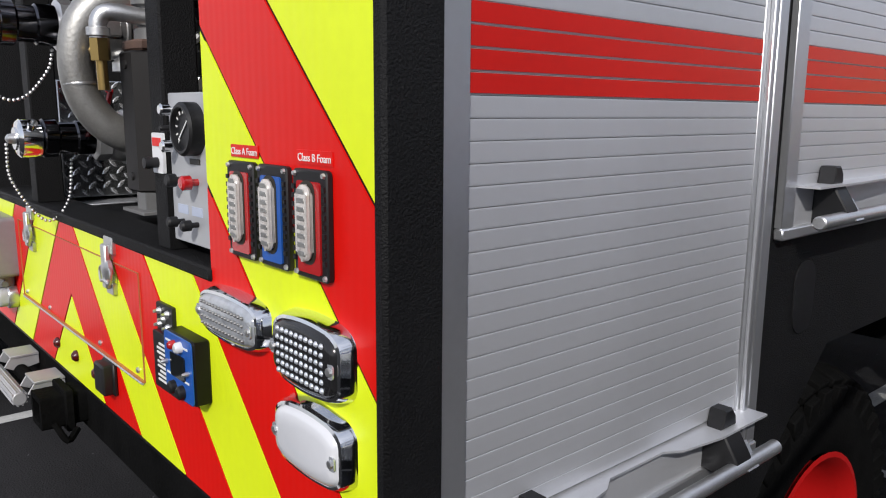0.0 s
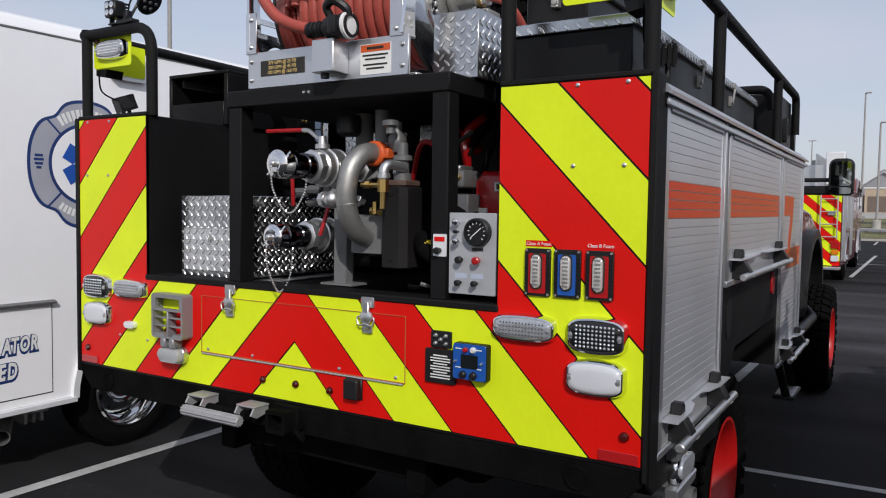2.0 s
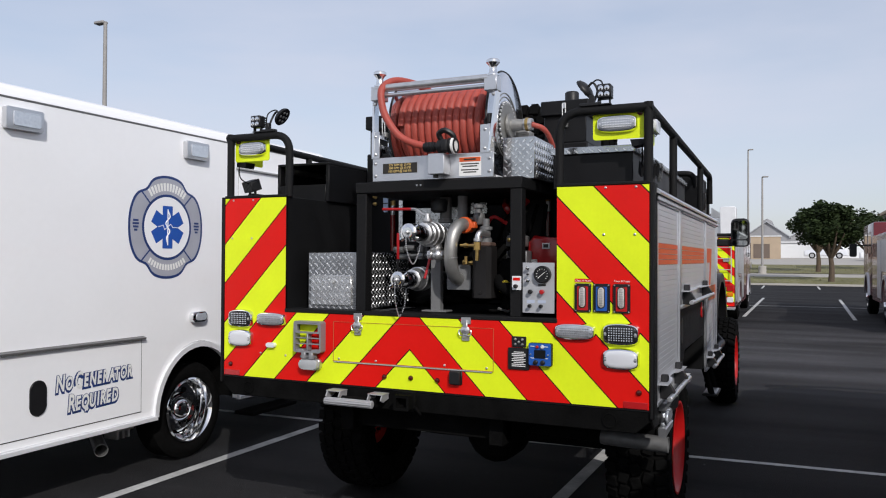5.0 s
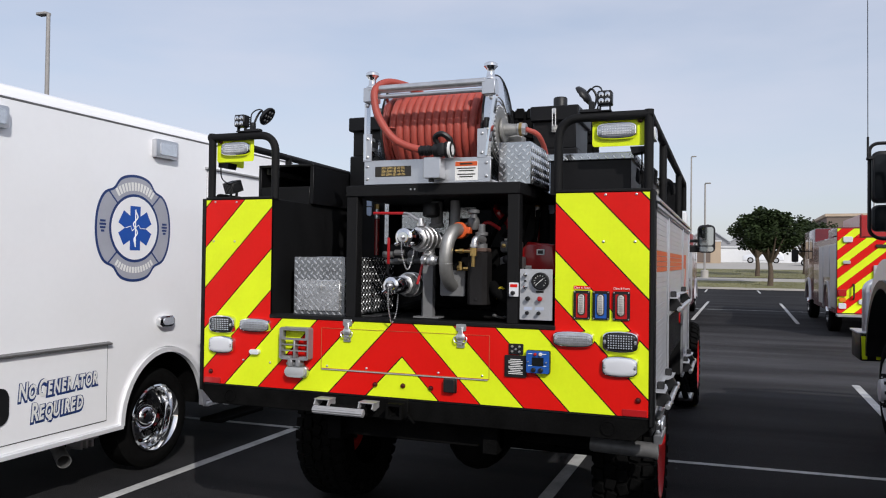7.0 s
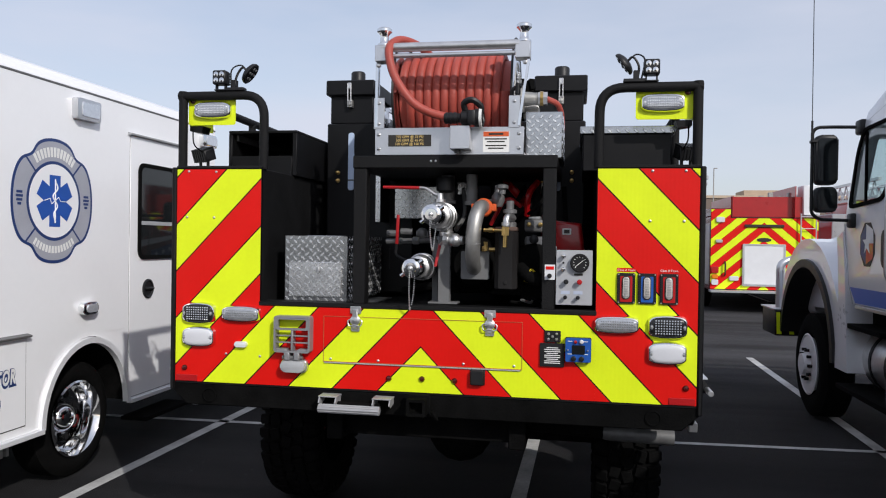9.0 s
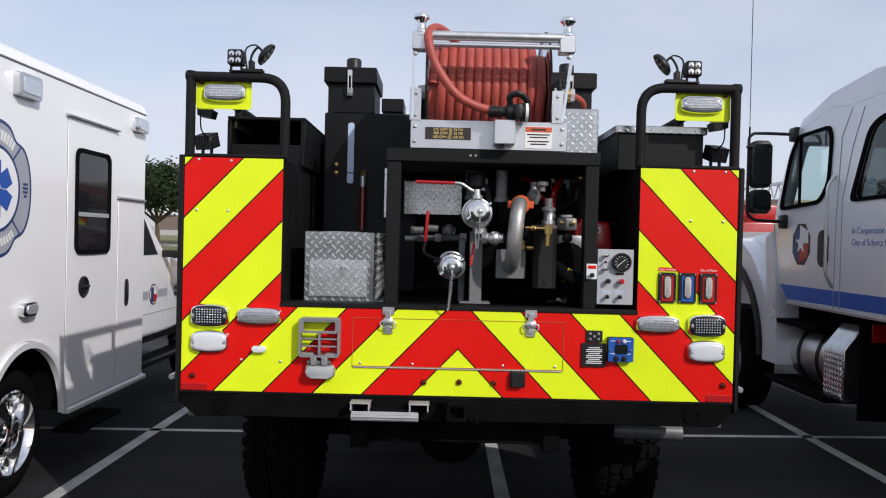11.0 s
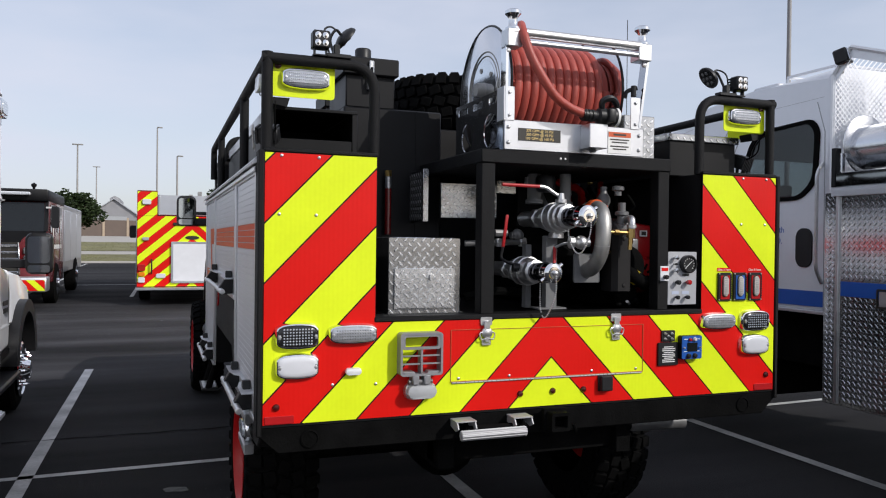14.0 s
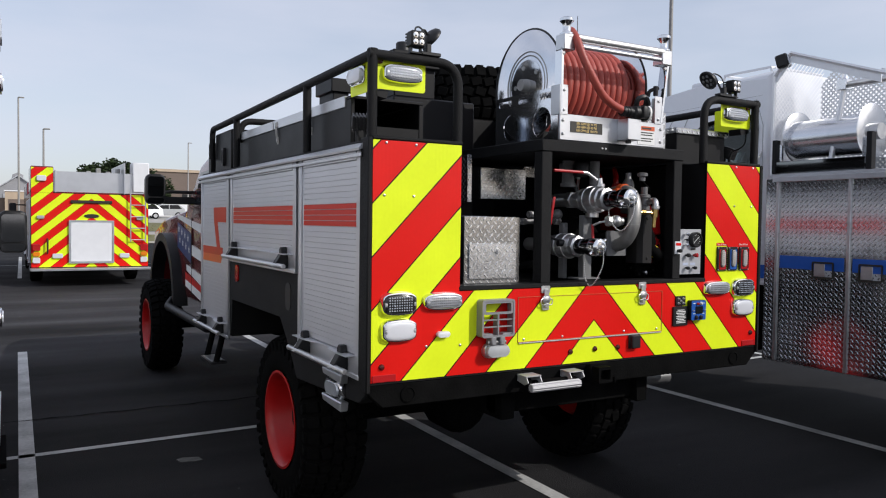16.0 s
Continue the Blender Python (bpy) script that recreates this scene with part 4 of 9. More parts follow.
part("badge_blue", t, NAVY, acab)
t = B()
prism(t, [(3.93, 0.985), (4.0, 1.0), (4.01, 1.06), (3.93, 1.06)], "x", CX + 0.005, CX + 0.0065)
part("badge_red", t, REDBAND, acab)
t = B()
for y0, y1, z0, z1 in ((4.05, 4.31, 1.02, 1.10), (3.60, 3.81, 1.02, 1.10)):
    box(t, CX, CX + 0.0015, y0, y1, z0, z1)
part("name_panel", t, BADGEG, acab)
t = B()
for k in range(4):
    box(t, CX, CX + 0.004, 4.50 + 0.055 * k, 4.545 + 0.055 * k, 1.07, 1.11)
    box(t, CX, CX + 0.004, 4.50 + 0.055 * k, 4.54 + 0.055 * k, 1.005, 1.045)
part("nameplate_bar", t, SIGNB, acab)
t = B()
prism(t, rrect(CX + 0.32, 1.53, 0.2, 0.34, 0.05), "y", 4.10, 4.21, 0.025, 2)
am = part("mirror", t, PLASTIC, amb, "black towing mirror")
t = B()
prism(t, rrect(CX + 0.32, 1.56, 0.165, 0.22, 0.03), "y", 4.095, 4.10)
part("mirror_glass", t, MIRRORD, am)
t = B()
prism(t, rrect(CX + 0.32, 1.405, 0.165, 0.06, 0.02), "y", 4.095, 4.10)
part("wide_glass", t, MIRRORD, am)
t = B()
box(t, CX - 0.02, CX + 0.25, 4.14, 4.19, 1.41, 1.48, 0.01)
part("mirror_arm", t, PLASTIC, am)

# ---- silver crew-cab truck ----
SX, SB = 2.92, 2.71       # flank of the cab, flank of the body
st = thing("utility_truck", (4.2, 1.0, 0), "silver crew-cab fire truck with a tread-plate body", "fire truck")
SEC = [(1.2, 1.17), (3.27, 1.17), (3.44, 1.32), (3.61, 1.68), (3.51, 2.06), (3.28, 2.52), (3.06, 2.76), (2.56, 2.86), (1.95, 2.92), (1.2, 2.95)]
PANES = [[(3.34, 2.01), (3.19, 2.42), (3.06, 2.58), (2.58, 2.59), (2.54, 2.5), (2.57, 2.17), (2.70, 2.04)], [(2.19, 2.03), (2.13, 2.16), (1.98, 2.50), (1.85, 2.56), (1.43, 2.58), (1.37, 2.50), (1.39, 2.15), (1.52, 2.04)]]
PANES = [[tuple(v)[:2] for v in corner([(*p, 0) for p in pts + pts[:2]], 0.07, 4)][1:-1] for pts in PANES]
cab = prism(B(), SEC, "x", SX, SX + 2.3, 0.07, 4)
void = prism(B(), [(2.4 + (a - 2.4) * 0.93, 2.06 + (b - 2.06) * 0.92) for a, b in SEC], "x", SX + 0.05, SX + 2.25)
screen = [(3.32, 1.90), (3.9, 1.90), (3.9, 2.54), (2.98, 2.54), (2.98, 2.44)]
cab = carve(cab, [void, prism(B(), screen, "x", SX + 0.14, SX + 2.16)] + [prism(B(), P, "x", SX - 0.1, SX + 2.4) for P in PANES])
scab = part("cab", cab, SILVERP, st, "silver painted crew cab")
for P in PANES:
    c = (sum(p[0] for p in P) / len(P), sum(p[1] for p in P) / len(P))
    big = [(c[0] + (p[0] - c[0]) * 1.12, c[1] + (p[1] - c[1]) * 1.10) for p in P]
    for x, s in ((SX, 1), (SX + 2.3, -1)):
        part("window_frame", ring(B(), big, P, "x", x - s * 0.014, x + s * 0.012), RUBBER, scab)
        pane = part("pane", prism(B(), P, "x", x + s * 0.004, x + s * 0.009), CABGLASS if P is PANES[0] else PRIVGLASS, scab)
        pane.visible_shadow = False
for x in (SX + 0.55, SX + 1.75):
    for y in (2.4, 1.5):
        t = B()
        prism(t, [(y, 1.5), (y + 0.16, 1.5), (y + 0.06, 2.2), (y - 0.06, 2.2)], "x", x - 0.24, x + 0.24, 0.05, 3)
        part("seat_back", t, PLASTIC, scab)
t = B()
box(t, SX + 0.1, SX + 2.2, 3.05, 3.27, 1.65, 1.93, 0.05, 2)
part("dashboard", t, PLASTIC, scab)
t = B()
prism(t, [(3.535, 1.90), (3.545, 1.90), (3.235, 2.54), (3.225, 2.54)], "x", SX + 0.14, SX + 2.16)
pane = part("windscreen", t, CABGLASS, scab)
pane.visible_shadow = False
t = B()
box(t, SX - 0.006, SX + 0.012, 3.03, 3.055, 2.02, 2.58)
part("window_bar", t, RUBBER, scab)
t = B()
for pts in ([(2.44, 1.2), (2.43, 1.9), (2.38, 2.5), (2.24, 2.70)], [(2.35, 1.2), (2.35, 2.02), (2.22, 2.42), (2.08, 2.68)], [(1.28, 1.2), (1.29, 2.5), (1.36, 2.72)]):
    tube(t, [(SX - 0.0005, a, b) for a, b in pts], 0.004, 5)
tube(t, [(SX - 0.0005, 3.51, 1.86), (SX - 0.0005, 3.38, 1.36), (SX - 0.0005, 3.28, 1.2)], 0.004, 5)
tube(t, [(SX + 0.004, 3.0, 2.66), (SX + 0.004, 2.5, 2.75), (SX + 0.004, 2.3, 2.72), (SX + 0.004, 1.3, 2.75)], 0.005, 5)
part("door_seam", t, GREY, scab)
t = B()
prism(t, [(1.22, 1.226), (3.22, 1.212), (3.35, 1.335), (1.22, 1.338)], "x", SX - 0.0015, SX - 0.0002)
part("blue_band", t, BLUEBAND, scab)
t = B()
box(t, SX - 0.012, SX + 0.02, 1.22, 3.2, 1.17, 1.195, 0.003)
part("sill_strip", t, ALUF, scab)
for y0, y1, z0, z1 in ((2.46, 2.47, 1.56, 2.04), (1.30, 1.3, 1.60, 2.10)):
    t = B()
    tube(t, corner([(SX, y0, z1 + 0.18), (SX - 0.06, y0, z1 + 0.1), (SX - 0.06, y0, z0 - 0.1), (SX, y0, z0 - 0.2)], 0.05), 0.013, 8)
    part("grab_bar", t, STEEL, scab)
for y in (2.61, 1.46):
    t = B()
    prism(t, rrect(y, 1.655, 0.15, 0.29, 0.06), "x", SX - 0.012, SX + 0.0, 0.004)
    part("door_handle", t, PLASTIC, scab)
oct_ = [(2.98 + 0.165 * math.sin(radians(45 * k + 22.5)), 1.685 + 0.185 * math.cos(radians(45 * k + 22.5))) for k in range(8)]
em = part("door_emblem", prism(B(), oct_, "x", SX - 0.002, SX - 0.0004), SIGNB, scab, "shield emblem with a white star")
for pts, m, d in (([(3.115, 1.61), (3.115, 1.76), (3.005, 1.845), (3.005, 1.53)], NAVY, 0.003), ([(3.005, 1.695), (3.005, 1.845), (2.865, 1.80), (2.855, 1.695)], LABELW, 0.003), ([(3.005, 1.695), (3.005, 1.53), (2.865, 1.58), (2.855, 1.695)], RED, 0.003)):
    part("emblem_field", prism(B(), pts, "x", SX - d, SX - 0.002), m, em)
stp = [(2.985 + (0.095 if i % 2 == 0 else 0.038) * math.sin(radians(36 * i)), 1.695 + (0.095 if i % 2 == 0 else 0.038) * math.cos(radians(36 * i))) for i in range(10)]
part("emblem_star", prism(B(), stp, "x", SX - 0.0045, SX - 0.003), LABELW, em)
words("In Cooperation with", STARB, scab, (SX - 0.0005, 2.205, 1.77), 0.066, (90, 0, -90), thick=0.001)
words("City of Schertz F.D.", STARB, scab, (SX - 0.0005, 2.205, 1.685), 0.066, (90, 0, -90), thick=0.001)
# bonnet, wing, wheel, grille guard
t = B()
prism(t, [(3.5, 1.1), (3.5, 1.80), (4.15, 1.80), (5.12, 1.72), (5.57, 1.52), (5.67, 1.10), (5.62, 0.9), (5.04, 0.95), (4.55, 1.15)], "x", SX + 0.22, SX + 2.1, 0.09, 4)
part("bonnet", t, SILVERP, scab)
WY, WR = 4.56, 0.51
t = B()
A = [radians(8 + 170 * k / 18) for k in range(19)]
rim_ = [[(WY + a * math.cos(q), 0.62 + b * math.sin(q)) for q in A] for a, b in ((0.82, 0.84), (0.89, 0.92), (1.06, 1.12))]
band(t, rim_[2], rim_[1], SX + 0.0, SX + 0.40)
part("wing", t, SILVERP, scab, "silver wing flared over the front wheel")
t = B()
band(t, rim_[1], rim_[0], SX - 0.03, SX + 0.40)
part("arch_trim", t, PLASTIC, scab)
t = B()
prism(t, [(3.66, 0.62), (3.36, 0.62), (3.44, 1.36), (3.52, 1.80), (3.66, 1.74), (3.60, 1.25), (3.66, 0.86)], "x", SX - 0.01, SX + 0.3)
part("cowl_side", t, SILVERP, scab)
t = B()
prof = [(0.02, 0.29), (0.0, 0.33), (0.0, WR - 0.07), (0.03, WR - 0.01), (0.25, WR - 0.01), (0.28, WR - 0.06), (0.28, 0.29)]
lathe(t, (SX + 0.03, WY, WR), (1, 0, 0), prof, 40, cap=False)
sw_ = part("wheel", t, RUBBER, st, "truck tyre on a white steel rim")
t = B()
lathe(t, (SX + 0.03, WY, WR), (1, 0, 0), [(-0.005, 0.30), (-0.012, 0.285), (0.02, 0.27), (0.05, 0.25), (0.03, 0.17), (0.0, 0.13), (-0.03, 0.11), (-0.07, 0.10), (-0.075, 0.001)], 36)
part("rim", t, WHITEP, sw_)
for k in range(10):
    t = B()
    a = 2 * math.pi * k / 10
    cyl(t, (SX + 0.02, WY + 0.145 * math.cos(a), WR + 0.145 * math.sin(a)), (SX - 0.02, WY + 0.145 * math.cos(a), WR + 0.145 * math.sin(a)), 0.016, n=6)
    part("wheel_nut", t, BLACK, sw_)
for k in range(5):
    a = 2 * math.pi * (k + 0.3) / 5
    t = B()
    lathe(t, (SX + 0.062, WY + 0.215 * math.cos(a), WR + 0.215 * math.sin(a)), (-1, 0, 0), [(0, 0.036), (0.012, 0.036)], 14)
    part("hand_hole", t, BLACK, sw_)
t = B()
tube(t, corner([(SX + 0.0, 5.58, 0.94), (SX + 0.0, 5.58, 1.46), (SX + 0.10, 5.60, 1.515), (SX + 0.80, 5.80, 1.515), (SX + 2.2, 5.80, 1.515)], 0.1, 6), 0.04, 12)
part("grille_guard", t, ALUF, st, "silver tubular grille guard")
t = B()
box(t, SX - 0.08, SX + 2.38, 5.42, 6.0, 0.68, 0.96, 0.02, 2)
bmp = part("bumper", t, BLACK, st, "black bumper with lime end stripes")
for k in range(5):
    x = SX - 0.06 + 0.13 * k
    part("lime_stripe", prism(B(), [(x, 0.70), (x + 0.05, 0.70), (x + 0.03, 0.94), (x - 0.01, 0.94)], "y", 5.414, 5.418), YEL, bmp)
t = B()
box(t, SX - 0.10, SX + 0.6, 5.40, 6.0, 0.96, 0.98, 0.004)
part("bumper_deck", t, ALUF, bmp)
# mirrors and whip antenna
MX, MY = SX - 0.21, 3.30
for z0, z1, nm in ((2.175, 2.585, "mirror"), (1.947, 2.156, "wide_mirror")):
    t = B()
    prism(t, rrect(MX, (z0 + z1) / 2, 0.17, z1 - z0, 0.04), "y", MY, MY + 0.10, 0.02, 2)
    m_ = part(nm, t, PLASTIC, st, "black mirror head on a tubular arm")
    t = B()
    prism(t, rrect(MX, (z0 + z1) / 2, 0.14, (z1 - z0) * 0.86, 0.03), "y", MY - 0.007, MY)
    part("mirror_glass", t, DGLASS, m_)
t = B()
tube(t, corner([(SX + 0.03, 3.14, 2.62), (MX + 0.06, MY + 0.05, 2.655), (MX - 0.06, MY + 0.06, 2.655), (MX - 0.10, MY + 0.06, 2.62), (MX - 0.10, MY + 0.06, 1.94), (MX - 0.04, MY + 0.06, 1.89), (SX + 0.03, 3.30, 1.88)], 0.05, 5), 0.014, 8)
part("mirror_arm", t, PLASTIC, st)
for y, z in ((3.14, 2.62), (3.30, 1.88)):
    part("mirror_bracket", box(B(), SX - 0.04, SX + 0.04, y - 0.06, y + 0.06, z - 0.06, z + 0.06, 0.02, 2), PLASTIC, st)
t = B()
tube(t, [(MX - 0.12, MY, 2.60), (MX - 0.125, MY, 3.80)], 0.0033, 6)
cyl(t, (MX - 0.12, MY, 2.52), (MX - 0.12, MY, 2.70), 0.009, n=8)
box(t, MX - 0.125, MX - 0.08, MY - 0.015, MY + 0.06, 2.52, 2.545, 0.004)
part("whip_antenna", t, PLASTIC, st)
t = B()
lathe(t, (SX + 0.28, 3.9, 1.76), (-0.5, 0.2, 1), [(0, 0.05), (0.02, 0.06), (0.1, 0.05), (0.12, 0.02)], 14)
part("wing_mirror", t, PLASTIC, st)
# steps, fuel tank, chassis under the cab
t = B()
lathe(t, (SX + 0.38, 2.72, 0.74), (0, 1, 0), [(0, 0.25), (0.02, 0.27), (0.66, 0.27), (0.68, 0.25)], 28)
tk_ = part("fuel_tank", t, STEEL, st, "polished cylindrical fuel tank with black straps")
for y in (2.86, 3.18):
    t = B()
    lathe(t, (SX + 0.38, y, 0.74), (0, 1, 0), [(0, 0.275), (0.05, 0.275)], 28)
    part("strap", t, BLACK, tk_)
t = B()
box(t, SX + 0.0, SX + 0.35, 2.70, 3.42, 0.99, 1.03, 0.005)
box(t, SX - 0.02, SX + 0.35, 2.5, 3.6, 0.46, 0.50, 0.005)
part("step_board", t, UNDER, st)
t = B()
prism(t, [(SX - 0.02, 0.53), (SX - 0.02, 0.91), (SX + 0.12, 1.09), (SX + 0.5, 1.09), (SX + 0.5, 0.53)], "y", 2.22, 2.52, 0.006)
sb = part("battery_box", t, TREADD, st, "tread-plate battery box step")
t = B()
treads(t, 2.23, 2.51, 0.54, 0.90, SX - 0.02, "x")
part("tread", t, TREAD, sb, kind="stuff")
t = B()
box(t, SX + 0.2, SX + 2.1, 1.0, 3.6, 0.75, 1.15, 0.01)
box(t, SX + 0.6, SX + 0.7, -3, 5.8, 0.65, 0.9)
box(t, SX + 1.6, SX + 1.7, -3, 5.8, 0.65, 0.9)
part("chassis_frame", t, UNDER, st)
t = B()
box(t, SX - 0.02, SX + 2.1, 2.00, 2.04, 0.44, 1.16, 0.006)
ud = part("under_panel", t, UNDER, st, "black panel under the cab")
part("red_marker", box(B(), SX + 0.05, SX + 0.21, 1.988, 1.998, 1.00, 1.13, 0.003), REDLENS, ud)
# tread-plate body
bd = B()
box(bd, SB - 0.02, SB + 2.72, -3.2, 1.07, 0.60, 2.03, 0.006)
sbody = part("body", bd, PLATEM, st, "bright tread-plate service body")
t = B()
for y0, y1 in ((0.385, 0.935), (-0.38, 0.35), (-1.18, -0.42)):
    treads(t, y0, y1, 0.62, 1.33, SB - 0.022, "x", 0.028, 0.0025)
    treads(t, y0, y1, 1.445, 2.01, SB - 0.022, "x", 0.028, 0.0025)
treads(t, 0.97, 1.065, 0.62, 2.01, SB - 0.022, "x", 0.028, 0.0025)
part("tread", t, TREADB, sbody, kind="stuff")
for y in (0.953, 0.367, -0.40, -1.2):
    t = B()
    box(t, SB - 0.034, SB - 0.02, y - 0.012, y + 0.012, 0.61, 2.02, 0.002)
    part("door_edge", t, STEEL, sbody)
for y0, y1 in ((0.40, 0.925), (-0.38, 0.335), (-1.18, -0.42)):
    t = B()
    box(t, SB - 0.0245, SB - 0.0205, y0, y1, 1.337, 1.435)
    part("blue_band", t, BLUEBAND, sbody)
t = B()
prism(t, [(SB - 0.05, 2.005), (SB - 0.05, 2.04), (SB + 0.1, 2.055), (SB + 0.1, 2.005)], "y", -3.2, 0.99)
part("top_rail", t, ALUF, sbody)
for y in (0.56, 0.20, -0.6):
    t = B()
    ring(t, rrect(y, 1.338, 0.17, 0.125, 0.01, 2), rrect(y, 1.338, 0.155, 0.10, 0.006, 2), "x", SB - 0.036, SB - 0.02)
    ph_ = part("paddle_latch", t, SIGNB, sbody, "recessed steel paddle latch")
    t = B()
    prism(t, rrect(y + 0.028, 1.338, 0.085, 0.095, 0.006, 2), "x", SB - 0.03, SB - 0.02, 0.002)
    part("paddle", t, STEEL, ph_)
    t = B()
    box(t, SB - 0.024, SB - 0.021, y - 0.075, y + 0.075, 1.29, 1.386)
    part("latch_dish", t, GREY, ph_)
# pierced guard with a reel behind it
gd = [(1.05, 2.06), (1.05, 2.84), (0.91, 3.0), (0.20, 2.74), (-1.0, 2.30), (-1.0, 2.06)]
t = B()
for p, q in zip(gd, gd[1:]):
    tube(t, [(SB + 0.02, *p), (SB + 0.02, *q)], 0.016, 6)
    prism(t, [p, q, (q[0], q[1] - 0.07), (p[0], p[1] - 0.07)] if abs(q[0] - p[0]) > 0.1 and p[1] > 2.3 and q[1] > 2.3 else [(p[0], p[1]), (q[0], q[1]), (q[0] + 0.001, q[1] + 0.03), (p[0] + 0.001, p[1] + 0.03)], "x", SB + 0.022, SB + 0.03)
guard = part("mesh_guard", t, BRIGHTAL, st, "pierced aluminium guard over the body")
t = B()
step_ = 0.042
for sgn in (1, -1):
    c = -6.0
    while c < 6.0:
        # bars along z = sgn*y + c cut to the outline
        a, b = Vector((-1.2, sgn * -1.2 + c)), Vector((1.4, sgn * 1.4 + c))
        lo, hi = 0.0, 1.0
        n = len(gd)
        ok = True
        for (p, q) in zip(gd, gd[1:] + gd[:1]):
            e = Vector((q[0] - p[0], q[1] - p[1]))
            nrm = Vector((-e.y, e.x))
            da, db = nrm.dot(a - Vector(p)), nrm.dot(b - Vector(p))
            if da < 0 and db < 0:
                ok = False
                break
            if da * db < 0:
                tt = da / (da - db)
                if da < 0:
                    lo = max(lo, tt)
                else:
                    hi = min(hi, tt)
        if ok and hi > lo:
            p0, p1 = a + (b - a) * lo, a + (b - a) * hi
            u = Vector((0.0055, -sgn * 0.0055))
            x = SB + 0.62 + 0.002 * sgn
            vs = [t.verts.new((x, *(p0 + u))), t.verts.new((x, *(p0 - u))), t.verts.new((x, *(p1 - u))), t.verts.new((x, *(p1 + u)))]
            t.faces.new(vs)
        c += step_
# pierced return panel towards the cab
for sgn in (1, -1):
    for k in range(-14, 24):
        a = [(SB + 0.02, 2.12 + 0.042 * k), (SB + 0.62, 2.12 + 0.042 * k + sgn * 0.6)]
        lo = [max(0.0, min(1.0, ((2.12 if sgn > 0 else 3.0) - a[0][1]) / (a[1][1] - a[0][1]))), max(0.0, min(1.0, ((3.0 if sgn > 0 else 2.12) - a[0][1]) / (a[1][1] - a[0][1])))]
        if lo[1] - lo[0] < 0.02:
            continue
        p, q = [(a[0][0] + 0.6 * f, a[0][1] + sgn * 0.6 * f) for f in lo]
        y = 1.03 + 0.002 * sgn
        t.faces.new([t.verts.new((p[0] - 0.0055, y, p[1])), t.verts.new((p[0] + 0.0055, y, p[1])), t.verts.new((q[0] + 0.0055, y, q[1])), t.verts.new((q[0] - 0.0055, y, q[1]))])
part("mesh", t, BRIGHTAL, guard, kind="stuff")
t = B()
lathe(t, (SB + 0.24, 0.39, 2.345), (0, 1, 0), [(0, 0.15), (0.58, 0.15), (0.59, 0.13), (0.61, 0.13)], 36)
br_ = part("booster_reel", t, SATIN, st, "bare polished steel reel drum")
for y, r in ((0.37, 0.205), (0.97, 0.205)):
    t = B()
    lathe(t, (SB + 0.24, y, 2.365), (0, 1, 0), [(0, 0.04), (0, r - 0.01), (0.006, r), (0.012, r - 0.01), (0.012, 0.04)], 36)
    part("reel_disc", t, SATIN, br_)
t = B()
cyl(t, (SB + 0.24, 0.31, 2.36), (SB + 0.24, 0.39, 2.36), 0.06, n=14)
part("hub", t, STEEL, br_)
t = B()
box(t, SB + 0.0, SB + 0.55, 0.28, 1.0, 2.07, 2.165, 0.004)
# dark tint imitates the black truck mirrored in the polished base
part("reel_base", t, MIRRORD, br_, "mirror-bright reel base with its dark reflection in the colour")
for y0, y1 in ((1.0, 1.035), (0.235, 0.275)):
    part("reel_frame", box(B(), SB - 0.005, SB + 0.05, y0, y1, 2.07, 2.335, 0.003), BLACK, br_)
for y in (0.30, 0.99):
    t = B()
    box(t, SB + 0.02, SB + 0.05, y - 0.02, y + 0.02, 2.06, 2.30, 0.003)
    part("reel_stand", t, SATIN, br_)
t = B()
tube(t, [(SB + 0.12, 0.62, 2.16), (SB + 0.18, 0.57, 2.70)], 0.02, 8)
part("guide_arm", t, ALUF, br_)
t = B()
cyl(t, (SB + 0.18, 0.55, 2.72), (SB + 0.18, -0.5, 2.72), 0.025, n=12)
part("guide_roller", t, STEEL, br_)
t = B()
box(t, SB + 0.14, SB + 0.22, 0.53, 0.61, 2.68, 2.76, 0.004)
lathe(t, (SB + 0.18, 0.57, 2.76), (0, 0, 1), [(0, 0.03), (0.01, 0.024), (0.05, 0.022), (0.065, 0.042), (0.08, 0.042), (0.085, 0.02)], 14)
part("spool_knob", t, CHROME, br_)
t = B()
box(t, SB + 0.0, SB + 0.7, -0.8, 1.04, 2.03, 2.07, 0.004)
part("reel_deck", t, ALUF, st)
t = B()
m = Matrix.Translation((SB + 0.03, 0.98, 2.95)) @ Matrix.Rotation(radians(25), 4, "Z") @ Matrix.Rotation(radians(-15), 4, "X")
box(t, -0.055, 0.055, -0.04, 0.05, -0.05, 0.05, 0.01, m=m)
cyl(t, (SB + 0.06, 1.02, 2.85), (SB + 0.04, 0.99, 2.93), 0.012)
sl_ = part("work_lamp", t, PLASTIC, st, "small black work lamp")
t = B()
box(t, -0.045, 0.045, -0.045, -0.04, -0.04, 0.04, m=m)
part("lens", t, CLEARL, sl_)
# light bar on the roof
t = B()
box(t, SX + 0.35, SX + 1.9, 2.1, 2.4, 2.92, 3.04, 0.03, 2)
part("light_bar", t, WLENS, st, "clear roof light bar")
t = B()
for y in (1.45, 1.95):
    tube(t, corner([(SX + 0.3, y, 2.93), (SX + 0.3, y, 3.04), (SX + 1.0, y, 3.04)], 0.03), 0.012, 6)
tube(t, [(SX + 0.3, 1.45, 3.04), (SX + 0.3, 1.95, 3.04)], 0.012, 6)
part("roof_rack", t, ALUF, st)

